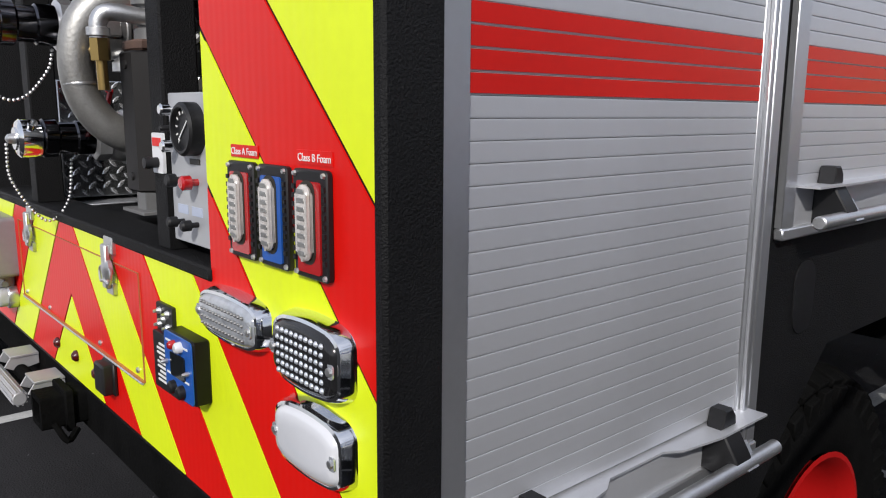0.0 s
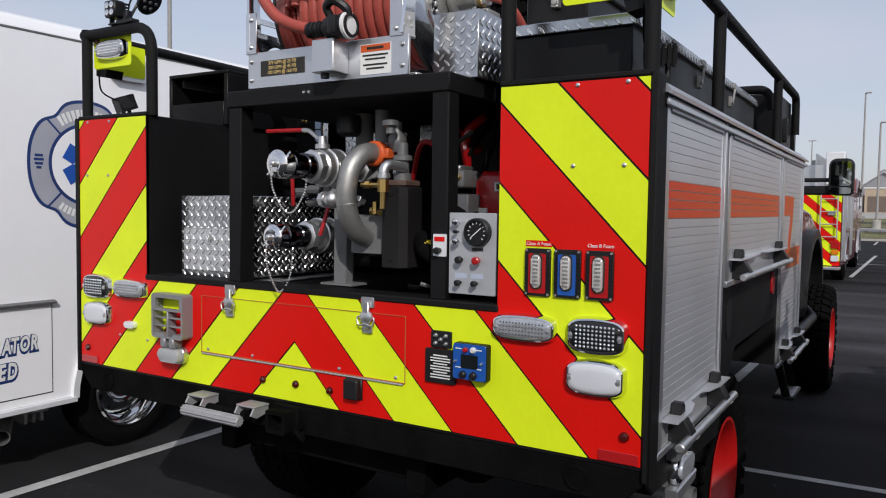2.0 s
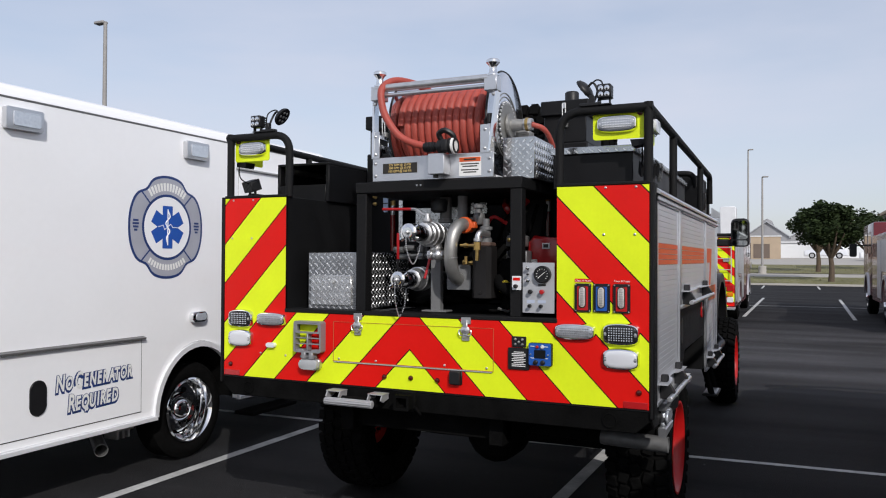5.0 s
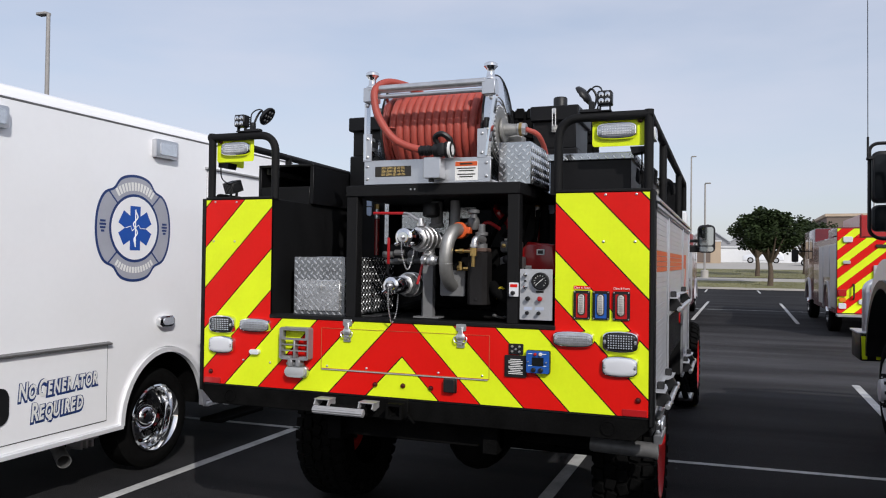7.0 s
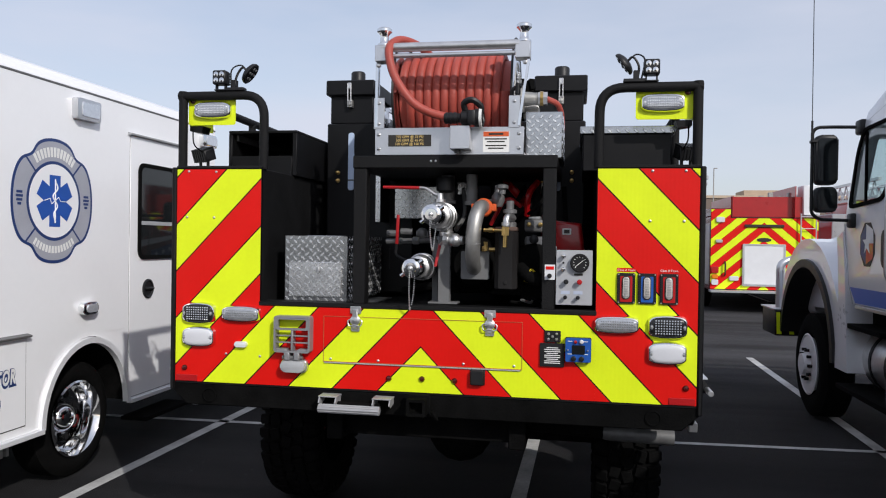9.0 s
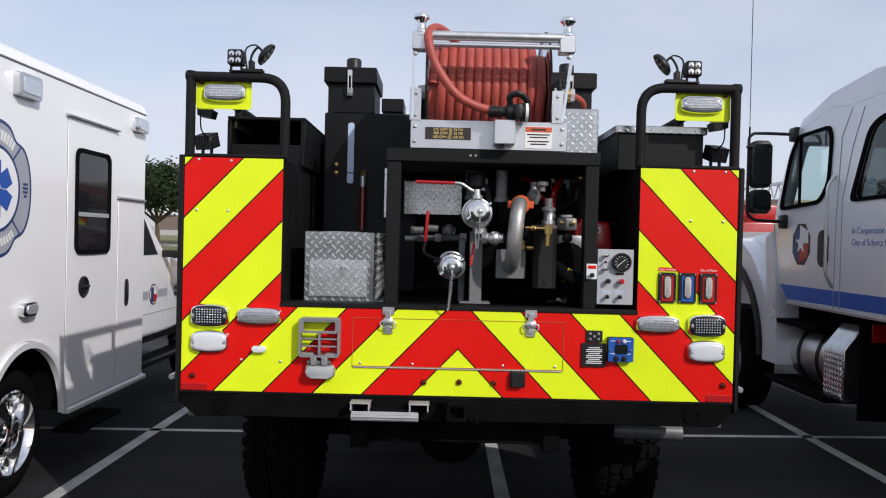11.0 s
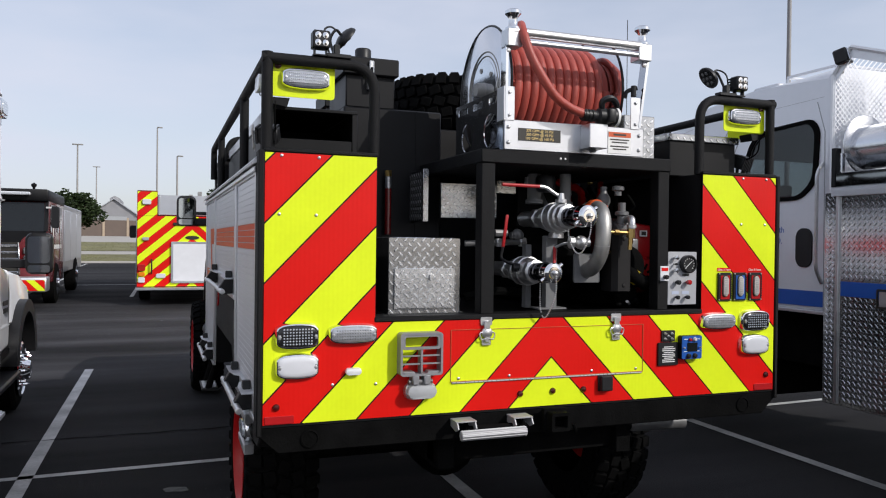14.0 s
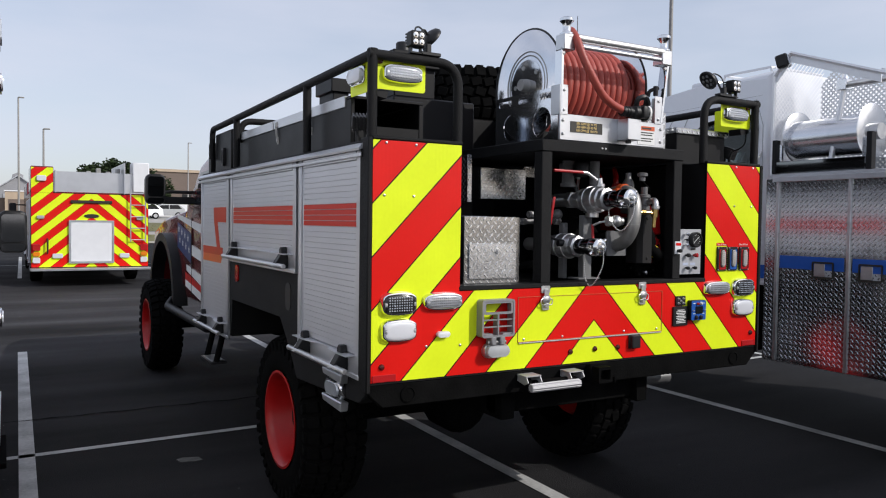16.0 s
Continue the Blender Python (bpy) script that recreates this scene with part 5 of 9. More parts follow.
# ---- fire truck: lamps and fittings on the rear panel ----
def barrel(x, z, w, h, r):
    """A rounded rectangle whose sides bulge a little."""
    out = []
    for a in [p for p in rrect(0, 0, 1, 1, r / h, 5)]:
        u, v = a[0] * 2, a[1] * 2
        out.append((x + w / 2 * u * (0.98 + 0.02 * (1 - v * v)), z + h / 2 * v * (0.94 + 0.06 * (1 - u * u))))
    # more points along the long sides, so that they curve
    full = []
    for p, q in zip(out, out[1:] + out[:1]):
        full.append(p)
        if abs(p[0] - q[0]) > w * 0.4:
            for k in (0.2, 0.4, 0.6, 0.8):
                full.append((p[0] + (q[0] - p[0]) * k, p[1] + (q[1] - p[1]) * k + math.copysign(h * 0.028 * (1 - (2 * k - 1) ** 2), p[1] - z)))
    return full


def lamp(name, x, z, w, h, lens, parent, label, y=-0.004, deep=0.026, leds=None, ledmat=CLEARL):
    """A surface lamp facing backwards: bulged chrome skirt, domed lens, rows of diodes."""
    def shell(rows, cap):
        b = B()
        L = [[b.verts.new((p[0], yy, p[1])) for p in barrel(x, z, w - 2 * m, h - 2 * m, (h - 2 * m) * 0.24)] for m, yy in rows]
        for r0, r1 in zip(L, L[1:]):
            for k in range(len(r0)):
                b.faces.new((r0[k], r0[(k + 1) % len(r0)], r1[(k + 1) % len(r0)], r1[k]))
        if cap:
            b.faces.new(L[-1])
        return b
    top = part(name, shell([(-0.002, y), (-0.001, y - deep * 0.12), (0.001, y - deep * 0.5), (0.004, y - deep * 0.78), (0.008, y - deep * 0.84), (0.011, y - deep * 0.74)], False), CHROME, parent, label)
    part("lens", shell([(0.009, y - deep * 0.78), (0.011, y - deep * 0.95), (0.016, y - deep * 1.06), (0.026, y - deep * 1.12)], True), lens, top)
    if leds:
        nx, nz, r = leds
        g = B()
        for a in range(nx):
            for c in range(nz):
                px, pz = x + (w - 0.052) * ((a + 0.5) / nx - 0.5), z + (h - 0.034) * ((c + 0.5) / nz - 0.5)
                lathe(g, (px, y - deep * 1.09, pz), (0, -1, 0), [(0, r), (0.002, r * 0.8), (0.0035, r * 0.3)], 6)
        part("diode_grid", g, ledmat, top, kind="stuff")
    for s in (-1, 1):
        part("screw_well", prism(B(), rrect(x + s * (w / 2 - 0.017), z, 0.016, 0.018, 0.004, 3), "y", y - deep * 1.08, y - deep * 1.0), SMOKEL, top)
        part("screw", lathe(B(), (x + s * (w / 2 - 0.016), y - deep * 1.08, z), (0, -1, 0), [(0, 0.006), (0.003, 0.005), (0.0035, 0.001)], 8), STEEL, top)
    return top


for s, dz in ((-1, 0.0), (1, 0.006)):
    lamp("tail_lamp", s * 1.094, 1.301 + dz, 0.167, 0.100, DARKL, truck, "chrome-rimmed tail lamp with a grid of diodes", leds=(10, 6, 0.0042))
    lamp("reversing_lamp", s * 1.093, 1.186 + dz, 0.167, 0.096, WLENS, truck, "chrome-rimmed lamp with a milky white lens")
    lamp("warning_lamp", s * 0.877, 1.303 + dz, 0.193, 0.077, SMOKEL, truck, "chrome-rimmed clear warning lamp", leds=(14, 4, 0.0030), ledmat=DGREY)
    rf = B()
    prism(rf, rrect(s * 1.158, 0.985, 0.11, 0.03, 0.003, 2), "y", -0.009, -0.004, 0.001)
    part("reflector", rf, REDLENS, truck, "flat red reflector")

for x, z in ((-0.148, 1.026), (0.008, 1.03), (0.16, 1.028), (-1.17, 1.033), (1.174, 1.043)):
    bm = B()
    lathe(bm, (x, -0.004, z), (0, -1, 0), [(0, 0.014), (0.006, 0.0135), (0.012, 0.008), (0.013, 0.001)], 14)
    part("marker_stud", bm, STUD, truck, "small dark red marker stud")
for x, z in ((-1.025, 1.763), (-1.165, 1.764), (1.012, 1.767), (1.155, 1.767), (-1.158, 1.985), (-1.016, 1.983), (1.02, 1.985), (1.16, 1.985), (-0.43, 1.106), (-0.2, 1.106), (0.2, 1.108), (0.43, 1.108), (-0.955, 1.108), (-0.782, 1.103)):
    bm = B()
    lathe(bm, (x, -0.0045, z), (0, -1, 0), [(0, 0.0065), (0.003, 0.006), (0.0048, 0.003), (0.005, 0.001)], 8)
    part("screw", bm, STEEL, rear)

flap = B()
prism(flap, [(-0.466, 1.092), (0.466, 1.092), (0.466, 1.0945), (-0.466, 1.0945)], "y", -0.0105, -0.0042)
for x0, x1, z0, z1 in ((-0.466, -0.4645, 1.0945, 1.305), (0.4645, 0.466, 1.0945, 1.305), (-0.466, 0.466, 1.305, 1.3065)):
    box(flap, x0, x1, -0.0075, -0.0042, z0, z1)
fl = part("tailgate_flap", flap, FLAPG, truck, "flush flap with a piano hinge along its foot")
hg = B()
for k in range(46):
    cyl(hg, (-0.46 + 0.02 * k, -0.008, 1.0885), (-0.442 + 0.02 * k, -0.008, 1.0885), 0.0034, n=6)
part("piano_hinge", hg, GREY, fl, kind="stuff")

# toggle latches
def latch(x, z):
    b = B()
    prism(b, rrect(x, z + 0.042, 0.052, 0.034, 0.004, 2), "y", -0.012, -0.004, 0.001)
    L = part("latch", b, STEEL, truck, "zinc toggle latch")
    part("keeper", prism(B(), rrect(x, z - 0.046, 0.040, 0.024, 0.004, 2), "y", -0.014, -0.004, 0.001), STEEL, L)
    a = B()
    box(a, x - 0.013, x + 0.013, -0.024, -0.012, z - 0.045, z + 0.045, 0.003)
    lathe(a, (x, -0.012, z - 0.006), (0, -1, 0), [(0, 0.024), (0.008, 0.024), (0.012, 0.016), (0.014, 0.001)], 16)
    part("lever", a, STEEL, L)
    r = B()
    tube(r, bend([(x - 0.012, -0.018, z + 0.0), (x - 0.033, -0.02, z - 0.008), (x - 0.026, -0.022, z - 0.032), (x, -0.024, z - 0.028), (x + 0.026, -0.022, z - 0.032), (x + 0.033, -0.02, z - 0.008), (x + 0.012, -0.018, z)], 4), 0.003, 6)
    part("bail", r, STEEL, L)


latch(-0.310, 1.297)
latch(0.319, 1.298)

# wheel-chock holder with inlet below
ch_ = B()
cx, cz = -0.606, 1.219
ring(ch_, rrect(cx, cz, 0.178, 0.172, 0.014), rrect(cx, cz, 0.160, 0.154, 0.010), "y", -0.054, -0.004)
ring(ch_, rrect(cx, 1.268, 0.162, 0.060, 0.012), rrect(cx, 1.268, 0.138, 0.040, 0.008), "y", -0.052, -0.036)
box(ch_, cx - 0.005, cx + 0.005, -0.052, -0.012, 1.142, 1.242, 0.002)
for z in (1.212, 1.180):
    box(ch_, cx - 0.08, cx + 0.08, -0.048, -0.034, z - 0.003, z + 0.003, 0.001)
for s in (-1, 1):
    prism(ch_, [(cx + s * 0.082, 1.15), (cx + s * 0.060, 1.136), (cx + s * 0.020, 1.136), (cx + s * 0.030, 1.15)], "y", -0.05, -0.006, 0.002)
chock = part("chock_holder", ch_, HOLDER, truck, "grey cast metal holder with open slots")
for s in (-1, 1):
    part("hinge_block", box(B(), cx + s * 0.024 - 0.014, cx + s * 0.024 + 0.014, -0.056, -0.006, 1.096, 1.138, 0.005), HOLDER, chock)
part("hinge_pin", cyl(B(), (cx - 0.05, -0.035, 1.108), (cx + 0.05, -0.035, 1.108), 0.010, n=10), DGREY, chock)
hl = B()
prism(hl, rrect(cx + 0.004, 1.068, 0.118, 0.052, 0.02), "y", -0.055, -0.02, 0.006, 2)
part("lamp", hl, GREY, chock, "small pale grey lamp")
hb2 = B()
prism(hb2, rrect(cx + 0.004, 1.068, 0.13, 0.064, 0.024), "y", -0.032, -0.004, 0.004)
part("lamp_base", hb2, STEEL, chock)
ph = B()
prism(ph, rrect(-0.875, 1.158, 0.06, 0.026, 0.008), "y", -0.026, -0.004, 0.005, 2)
part("plate_lamp", ph, BRIGHTAL, truck, "small bright metal lamp")
pg = B()
prism(pg, rrect(0.266, 1.051, 0.058, 0.066, 0.006, 3), "y", -0.034, -0.004, 0.004)
box(pg, 0.232, 0.300, -0.014, -0.004, 1.016, 1.086, 0.003)
part("socket_cover", pg, PLASTIC, truck, "black square socket cover")

# instruments beside the reversing lamp
ins = B()
prism(ins, rrect(0.60, 1.248, 0.072, 0.052, 0.004, 2), "y", -0.012, -0.004, 0.001)
sw = part("switch_plate", ins, PLASTIC, truck, "small black switch plate with two toggles")
for dx, dz in ((-0.018, 0.012), (0.018, 0.012), (-0.018, -0.012), (0.018, -0.012), (0, 0)):
    t = B()
    lathe(t, (0.60 + dx, -0.012, 1.248 + dz), (0, -1, 0), [(0, 0.007), (0.004, 0.006), (0.007, 0.003), (0.012, 0.003)], 8)
    part("toggle", t, STEEL, sw)
pl = B()
prism(pl, rrect(0.599, 1.166, 0.108, 0.105, 0.004, 2), "y", -0.014, -0.004, 0.001)
plate = part("instruction_plate", pl, PLASTIC, truck, "black instruction plate with pale writing")
t = B()
for k in range(9):
    w = 0.07 if k % 3 else 0.05
    box(t, 0.60 - w / 2, 0.60 + w / 2, -0.0155, -0.014, 1.197 - k * 0.0085, 1.2005 - k * 0.0085)
part("writing", t, LABELW, plate, kind="stuff")
bb = B()
prism(bb, rrect(0.713, 1.195, 0.113, 0.108, 0.006, 2), "y", -0.033, -0.004, 0.003)
blue = part("foam_controller", bb, BLACK, truck, "black control box with a blue face and dark display")
part("face", prism(B(), rrect(0.713, 1.195, 0.111, 0.106, 0.008, 3), "y", -0.036, -0.033, 0.001), BLUE, blue)
t = B()
prism(t, rrect(0.714, 1.197, 0.056, 0.040, 0.003, 2), "y", -0.0385, -0.036)
part("display", t, DGLASS, blue)
for dx, dz, r, m in ((-0.02, -0.038, 0.012, PLASTIC), (0.015, -0.038, 0.012, PLASTIC), (-0.012, 0.036, 0.008, REDLENS), (0.014, 0.037, 0.010, WLENS), (0.042, 0.0, 0.004, STEEL), (-0.045, 0.0, 0.004, STEEL)):
    t = B()
    lathe(t, (0.713 + dx, -0.036, 1.195 + dz), (0, -1, 0), [(0, r), (0.008, r * 0.9), (0.011, r * 0.6), (0.0112, 0.001)], 12)
    part("knob", t, m, blue)
t = B()
for z in (1.232, 1.176):
    for dx in (-0.036, 0.032):
        box(t, 0.713 + dx - 0.01, 0.713 + dx + 0.01, -0.0372, -0.036, z, z + 0.003)
part("writing", t, LABELW, blue, kind="stuff")

# tank level gauges
PILL = mat("gauge_lens", (0.56, 0.53, 0.50), 0.14, 0.2, var=0.2, scale=90)
for x, m, txt in ((0.915, REDLENS, "Class A Foam"), (1.004, BLUE, ""), (1.0965, REDLENS, "Class B Foam")):
    b = B()
    prism(b, rrect(x, 1.471, 0.078, 0.134, 0.006, 2), "y", -0.014, -0.004, 0.002)
    for k in range(9):
        for s in (-1, 1):
            box(b, x + s * 0.034 - 0.003, x + s * 0.034 + 0.003, -0.017, -0.014, 1.425 + k * 0.011, 1.431 + k * 0.011)
    g = part("level_gauge", b, PLASTIC, truck, "tank level gauge with a strip of clear diodes")
    f = B()
    prism(f, rrect(x, 1.468, 0.052, 0.112, 0.004, 2), "y", -0.0165, -0.014)
    part("face_plate", f, m, g)
    d = B()
    prism(d, rrect(x - 0.001, 1.474, 0.027, 0.093, 0.012, 5), "y", -0.026, -0.0165, 0.005, 2)
    part("diode_strip", d, PILL, g)
    part("lens_well", prism(B(), rrect(x - 0.001, 1.474, 0.035, 0.102, 0.015, 4), "y", -0.0172, -0.0165), SIGNB, g)
    for k in range(8):
        part("diode", box(B(), x - 0.0095, x + 0.0075, -0.0268, -0.0255, 1.4345 + k * 0.0107, 1.4405 + k * 0.0107, 0.0005), CAST, g)
    for sx in (-1, 1):
        for sz in (-1, 1):
            part("screw", lathe(B(), (x + sx * 0.033, -0.014, 1.471 + sz * 0.061), (0, -1, 0), [(0, 0.004), (0.003, 0.003)], 6), STEEL, g)
    if txt:
        tp = B()
        box(tp, x - 0.04, x + 0.04, -0.006, -0.0042, 1.543, 1.560)
        part("name_strip", tp, REDS, g)
        words(txt, LABELW, g, (x, -0.0065, 1.5465), 0.0138, align="CENTER", thick=0.0004)

# pump panel
cp = B()
prism(cp, rrect(0.69, 1.5115, 0.160, 0.245, 0.003, 2), "y", 0.012, 0.026, 0.001)
pump = part("pump_panel", cp, PANELG, truck, "pale grey pump control panel with gauge and knobs")
g = B()
lathe(g, (0.714, 0.012, 1.577), (0, -1, 0), [(0, 0.042), (0.022, 0.042), (0.026, 0.038), (0.026, 0.034), (0.018, 0.033)], 28)
gg = part("gauge", g, PLASTIC, pump, "round black pressure gauge")
t = B()
for k in range(11):
    a = radians(225 - 27 * k)
    p, q = 0.024, 0.030
    m = Matrix.Translation((0.714, -0.0067, 1.577)) @ Matrix.Rotation(-a, 4, "Y")
    box(t, p, q, -0.0005, 0.0005, -0.0012, 0.0012, m=m)
m = Matrix.Translation((0.714, -0.0072, 1.577)) @ Matrix.Rotation(radians(-40), 4, "Y")
box(t, -0.026, 0.02, -0.0005, 0.0005, -0.0012, 0.0012, m=m)
part("dial_marks", t, LABELW, gg)
for x, z, r, mt in ((0.643, 1.607, 0.010, CHROME), (0.643, 1.548, 0.010, CHROME), (0.642, 1.577, 0.005, PLASTIC), (0.655, 1.493, 0.011, PLASTIC), (0.714, 1.493, 0.012, REDLENS), (0.652, 1.424, 0.009, PLASTIC), (0.708, 1.424, 0.009, PLASTIC)):
    t = B()
    lathe(t, (x, 0.012, z), (0, -1, 0), [(0, r * 0.5), (0.012, r * 0.5), (0.013, r), (0.026, r), (0.029, r * 0.7), (0.0292, 0.001)], 12)
    part("knob", t, mt, pump)
t = B()
box(t, 0.69, 0.728, 0.0105, 0.012, 1.521, 1.530)
part("writing", t, SIGNB, pump, kind="stuff")
t = B()
for x in (0.652, 0.708):
    box(t, x - 0.02, x + 0.02, 0.011, 0.012, 1.437, 1.452)
part("writing_label", t, mat("label_blue", (0.45, 0.5, 0.62), 0.6), pump)

# ---- pump bay cage ----
for x0, x1 in ((-0.332, -0.270), (0.546, 0.606)):
    for y in (0.005, 0.86):
        part("cage_post", box(B(), x0, x1, y, y + 0.065, 1.366, 2.0, 0.004), LINER, truck, "black textured cage post")
ct = B()
box(ct, -0.336, 0.610, 0.0, 0.93, 2.0, 2.058, 0.004)
cage = part("cage_top", ct, LINER, truck, "black textured steel cage top")
for x in (0.0, 0.022):
    t = B()
    lathe(t, (0.035 + x, 0.0, 2.032), (0, -1, 0), [(0, 0.006), (0.004, 0.004), (0.0042, 0.001)], 8)
    part("screw", t, STEEL, cage)
tg = B()
prism(tg, rrect(0.583, 1.534, 0.046, 0.068, 0.003, 2), "y", -0.0005, 0.005)
tag = part("hose_reel_switch", tg, WHITEP, truck, "white switch plate with red writing")
t = B()
box(t, 0.565, 0.601, -0.002, -0.0005, 1.546, 1.560)
part("writing", t, REDS, tag, kind="stuff")
t = B()
lathe(t, (0.582, 0.0, 1.518), (0, -1, 0), [(0, 0.009), (0.01, 0.009), (0.016, 0.011), (0.024, 0.009), (0.0245, 0.001)], 12)
part("button", t, PLASTIC, tag)

# tread-plate locker on the deck
def tread_box(x0, x1, y0, y1, z0, z1, name, label, faces="yx", pitch=0.028, parent=truck):
    b = B()
    box(b, x0, x1, y0, y1, z0, z1, 0.003)
    bx = part(name, b, TREADD, parent, label)
    t = B()
    if "y" in faces:
        treads(t, x0 + 0.004, x1 - 0.004, z0 + 0.004, z1 - 0.004, y0, "y", pitch)
    if "x" in faces:
        treads(t, y0 + 0.004, y1 - 0.004, z0 + 0.004, z1 - 0.004, x1, "x", pitch, sign=1)
    if "w" in faces:
        treads(t, y0 + 0.004, y1 - 0.004, z0 + 0.004, z1 - 0.004, x0, "x", pitch)
    if "z" in faces:
        treads(t, x0 + 0.004, x1 - 0.004, y0 + 0.004, y1 - 0.004, z1, "z", pitch, sign=1)
    part("tread", t, TREAD, bx, kind="stuff")
    return bx


lk = tread_box(-0.705, -0.386, 0.10, 0.74, 1.362, 1.684, "deck_locker", "bright tread-plate locker with a small door", "yx")
b = B()
box(b, -0.681, -0.414, 0.090, 0.100, 1.388, 1.555, 0.002)
dr = part("door", b, TREADM, lk, "paler tread-plate door")
t = B()
treads(t, -0.677, -0.418, 1.392, 1.551, 0.090, "y")
part("tread", t, TREAD, dr, kind="stuff")
t = B()
lathe(t, (-0.527, 0.09, 1.523), (0, -1, 0), [(0, 0.014), (0.004, 0.013), (0.0045, 0.001)], 14)
box(t, -0.53, -0.523, 0.078, 0.087, 1.505, 1.53, 0.001)
part("lock", t, STEEL, dr)
t = B()
box(t, -0.73, -0.30, 0.09, 0.66, 1.346, 1.352, 0.002)
part("base_plate", t, ALUF, lk)
tread_box(-0.285, 0.02, 0.62, 0.65, 1.785, 1.960, "tread_panel", "tread-plate panel behind the valves", "y")
# added strip that stands in for a bright glint behind the valves
tread_box(0.05, 0.16, 0.69, 0.71, 1.92, 1.99, "tread_panel", "tread-plate strip added for a glint at the back of the bay", "y")
# bright plate all round; black body and grey lozenges paint the flank's dark reflection
ge = part("tread_edge", box(B(), -0.385, -0.360, 0.60, 0.90, 1.765, 2.02, 0.003), BLACK, truck, "tread-plate guard beside the cage, its flank blackened for shade")
part("tread", treads(B(), 0.61, 0.89, 1.77, 2.015, -0.385, "x", 0.024, 0.003), DGREY, ge, kind="stuff")
gf = part("edge_strip", box(B(), -0.386, -0.359, 0.594, 0.600, 1.765, 2.02, 0.001), TREADM, ge)
part("tread", treads(B(), -0.384, -0.361, 1.77, 2.015, 0.594, "y", 0.024, 0.003), TREAD, gf, kind="stuff")
t = B()
lathe(t, (0.07, 0.2, 1.90), (0, 0, 1), [(0, 0.03), (0.01, 0.045), (0.06, 0.047), (0.075, 0.04)], 10)
part("black_union", t, PLASTIC, truck, "black pipe union above the valve")

# ---- pump, valves and pipework ----
BLKCHROME = mat("black_chrome", (0.10, 0.10, 0.11), 0.14, 1.0)


def coupling(x, y, z, name, r=1.0):
    """A capped outlet pointing backwards with a ball valve behind it."""
    v = B()
    lathe(v, (x, y + 0.165, z), (0, 1, 0), [(0, 0.05 * r), (0.006, 0.062 * r), (0.034, 0.062 * r), (0.04, 0.052 * r)], 8)
    lathe(v, (x, y + 0.20, z), (0, 1, 0), [(0, 0.052 * r), (0.01, 0.064 * r), (0.05, 0.071 * r), (0.10, 0.071 * r), (0.14, 0.064 * r), (0.15, 0.05 * r)], 26)
    lathe(v, (x, y + 0.345, z), (0, 1, 0), [(0, 0.05 * r), (0.005, 0.062 * r), (0.03, 0.062 * r), (0.035, 0.05 * r)], 8)
    for k in range(2):
        lathe(v, (x, y + 0.235 + 0.06 * k, z), (0, 1, 0), [(0, 0.070 * r), (0.003, 0.0745 * r), (0.009, 0.0745 * r), (0.012, 0.07 * r)], 26)
    box(v, x + 0.06 * r, x + 0.0735 * r, y + 0.245, y + 0.285, z - 0.02, z + 0.02, 0.003)
    cyl(v, (x, y + 0.37, z), (x, y + 0.60, z), 0.04 * r)
    lathe(v, (x, y + 0.43, z), (0, 1, 0), [(0, 0.045 * r), (0.004, 0.052 * r), (0.04, 0.052 * r), (0.044, 0.045 * r)], 6)
    val = part(name, v, STEEL, truck, "cast steel ball valve with a capped outlet")
    n = B()
    lathe(n, (x, y + 0.055, z), (0, 1, 0), [(0, 0.046 * r), (0.004, 0.05 * r), (0.03, 0.05 * r), (0.036, 0.041 * r), (0.07, 0.041 * r), (0.074, 0.046 * r), (0.11, 0.046 * r)], 28)
    part("adapter", n, BLKCHROME, val, "dark polished adapter")
    c = B()
    lathe(c, (x, y, z), (0, 1, 0), [(0, 0.001), (0.0005, 0.028 * r), (0.004, 0.03 * r), (0.006, 0.042 * r), (0.012, 0.049 * r), (0.05, 0.051 * r), (0.055, 0.044 * r)], 32)
    for k in range(2):
        a = radians(35 + 180 * k)
        cyl(c, (x + 0.044 * math.cos(a), y + 0.03, z + 0.044 * math.sin(a)), (x + 0.062 * math.cos(a), y + 0.03, z + 0.062 * math.sin(a)), 0.010, n=10)
    part("cap", c, CHROME, val, "bright chrome cap")
    e = B()
    lathe(e, (x, y, z), (0, -1, 0), [(0, 0.012), (0.012, 0.01), (0.016, 0.005), (0.0165, 0.001)], 12)
    part("eyelet", e, STEEL, val)
    return val


def chain(pts, parent):
    b = B()
    P = bend(pts, 10)
    L, step, acc = 0.0, 0.0095, 0.0
    for p, q in zip(P, P[1:]):
        d = (q - p).length
        while acc <= L + d:
            c = p + (q - p) * ((acc - L) / d)
            bmesh.ops.create_icosphere(b, subdivisions=1, radius=0.0042, matrix=Matrix.Translation(c))
            acc += step
        L += d
    part("bead_chain", b, STEEL, parent, "steel bead chain", kind="stuff")


def strap(bm, p, q, wide, thick):
    """A flat bar with rounded ends from p to q, its width level."""
    p, q = Vector(p), Vector(q)
    d = (q - p).normalized()
    side = d.cross(Vector((0, 1, 0))).normalized()
    m = Matrix((side, Vector((0, 1, 0)), d)).transposed().to_4x4()
    m.translation = (p + q) / 2
    return box(bm, -wide / 2, wide / 2, -thick / 2, thick / 2, -(q - p).length / 2, (q - p).length / 2, min(wide, thick) * 0.4, 2, m=m)


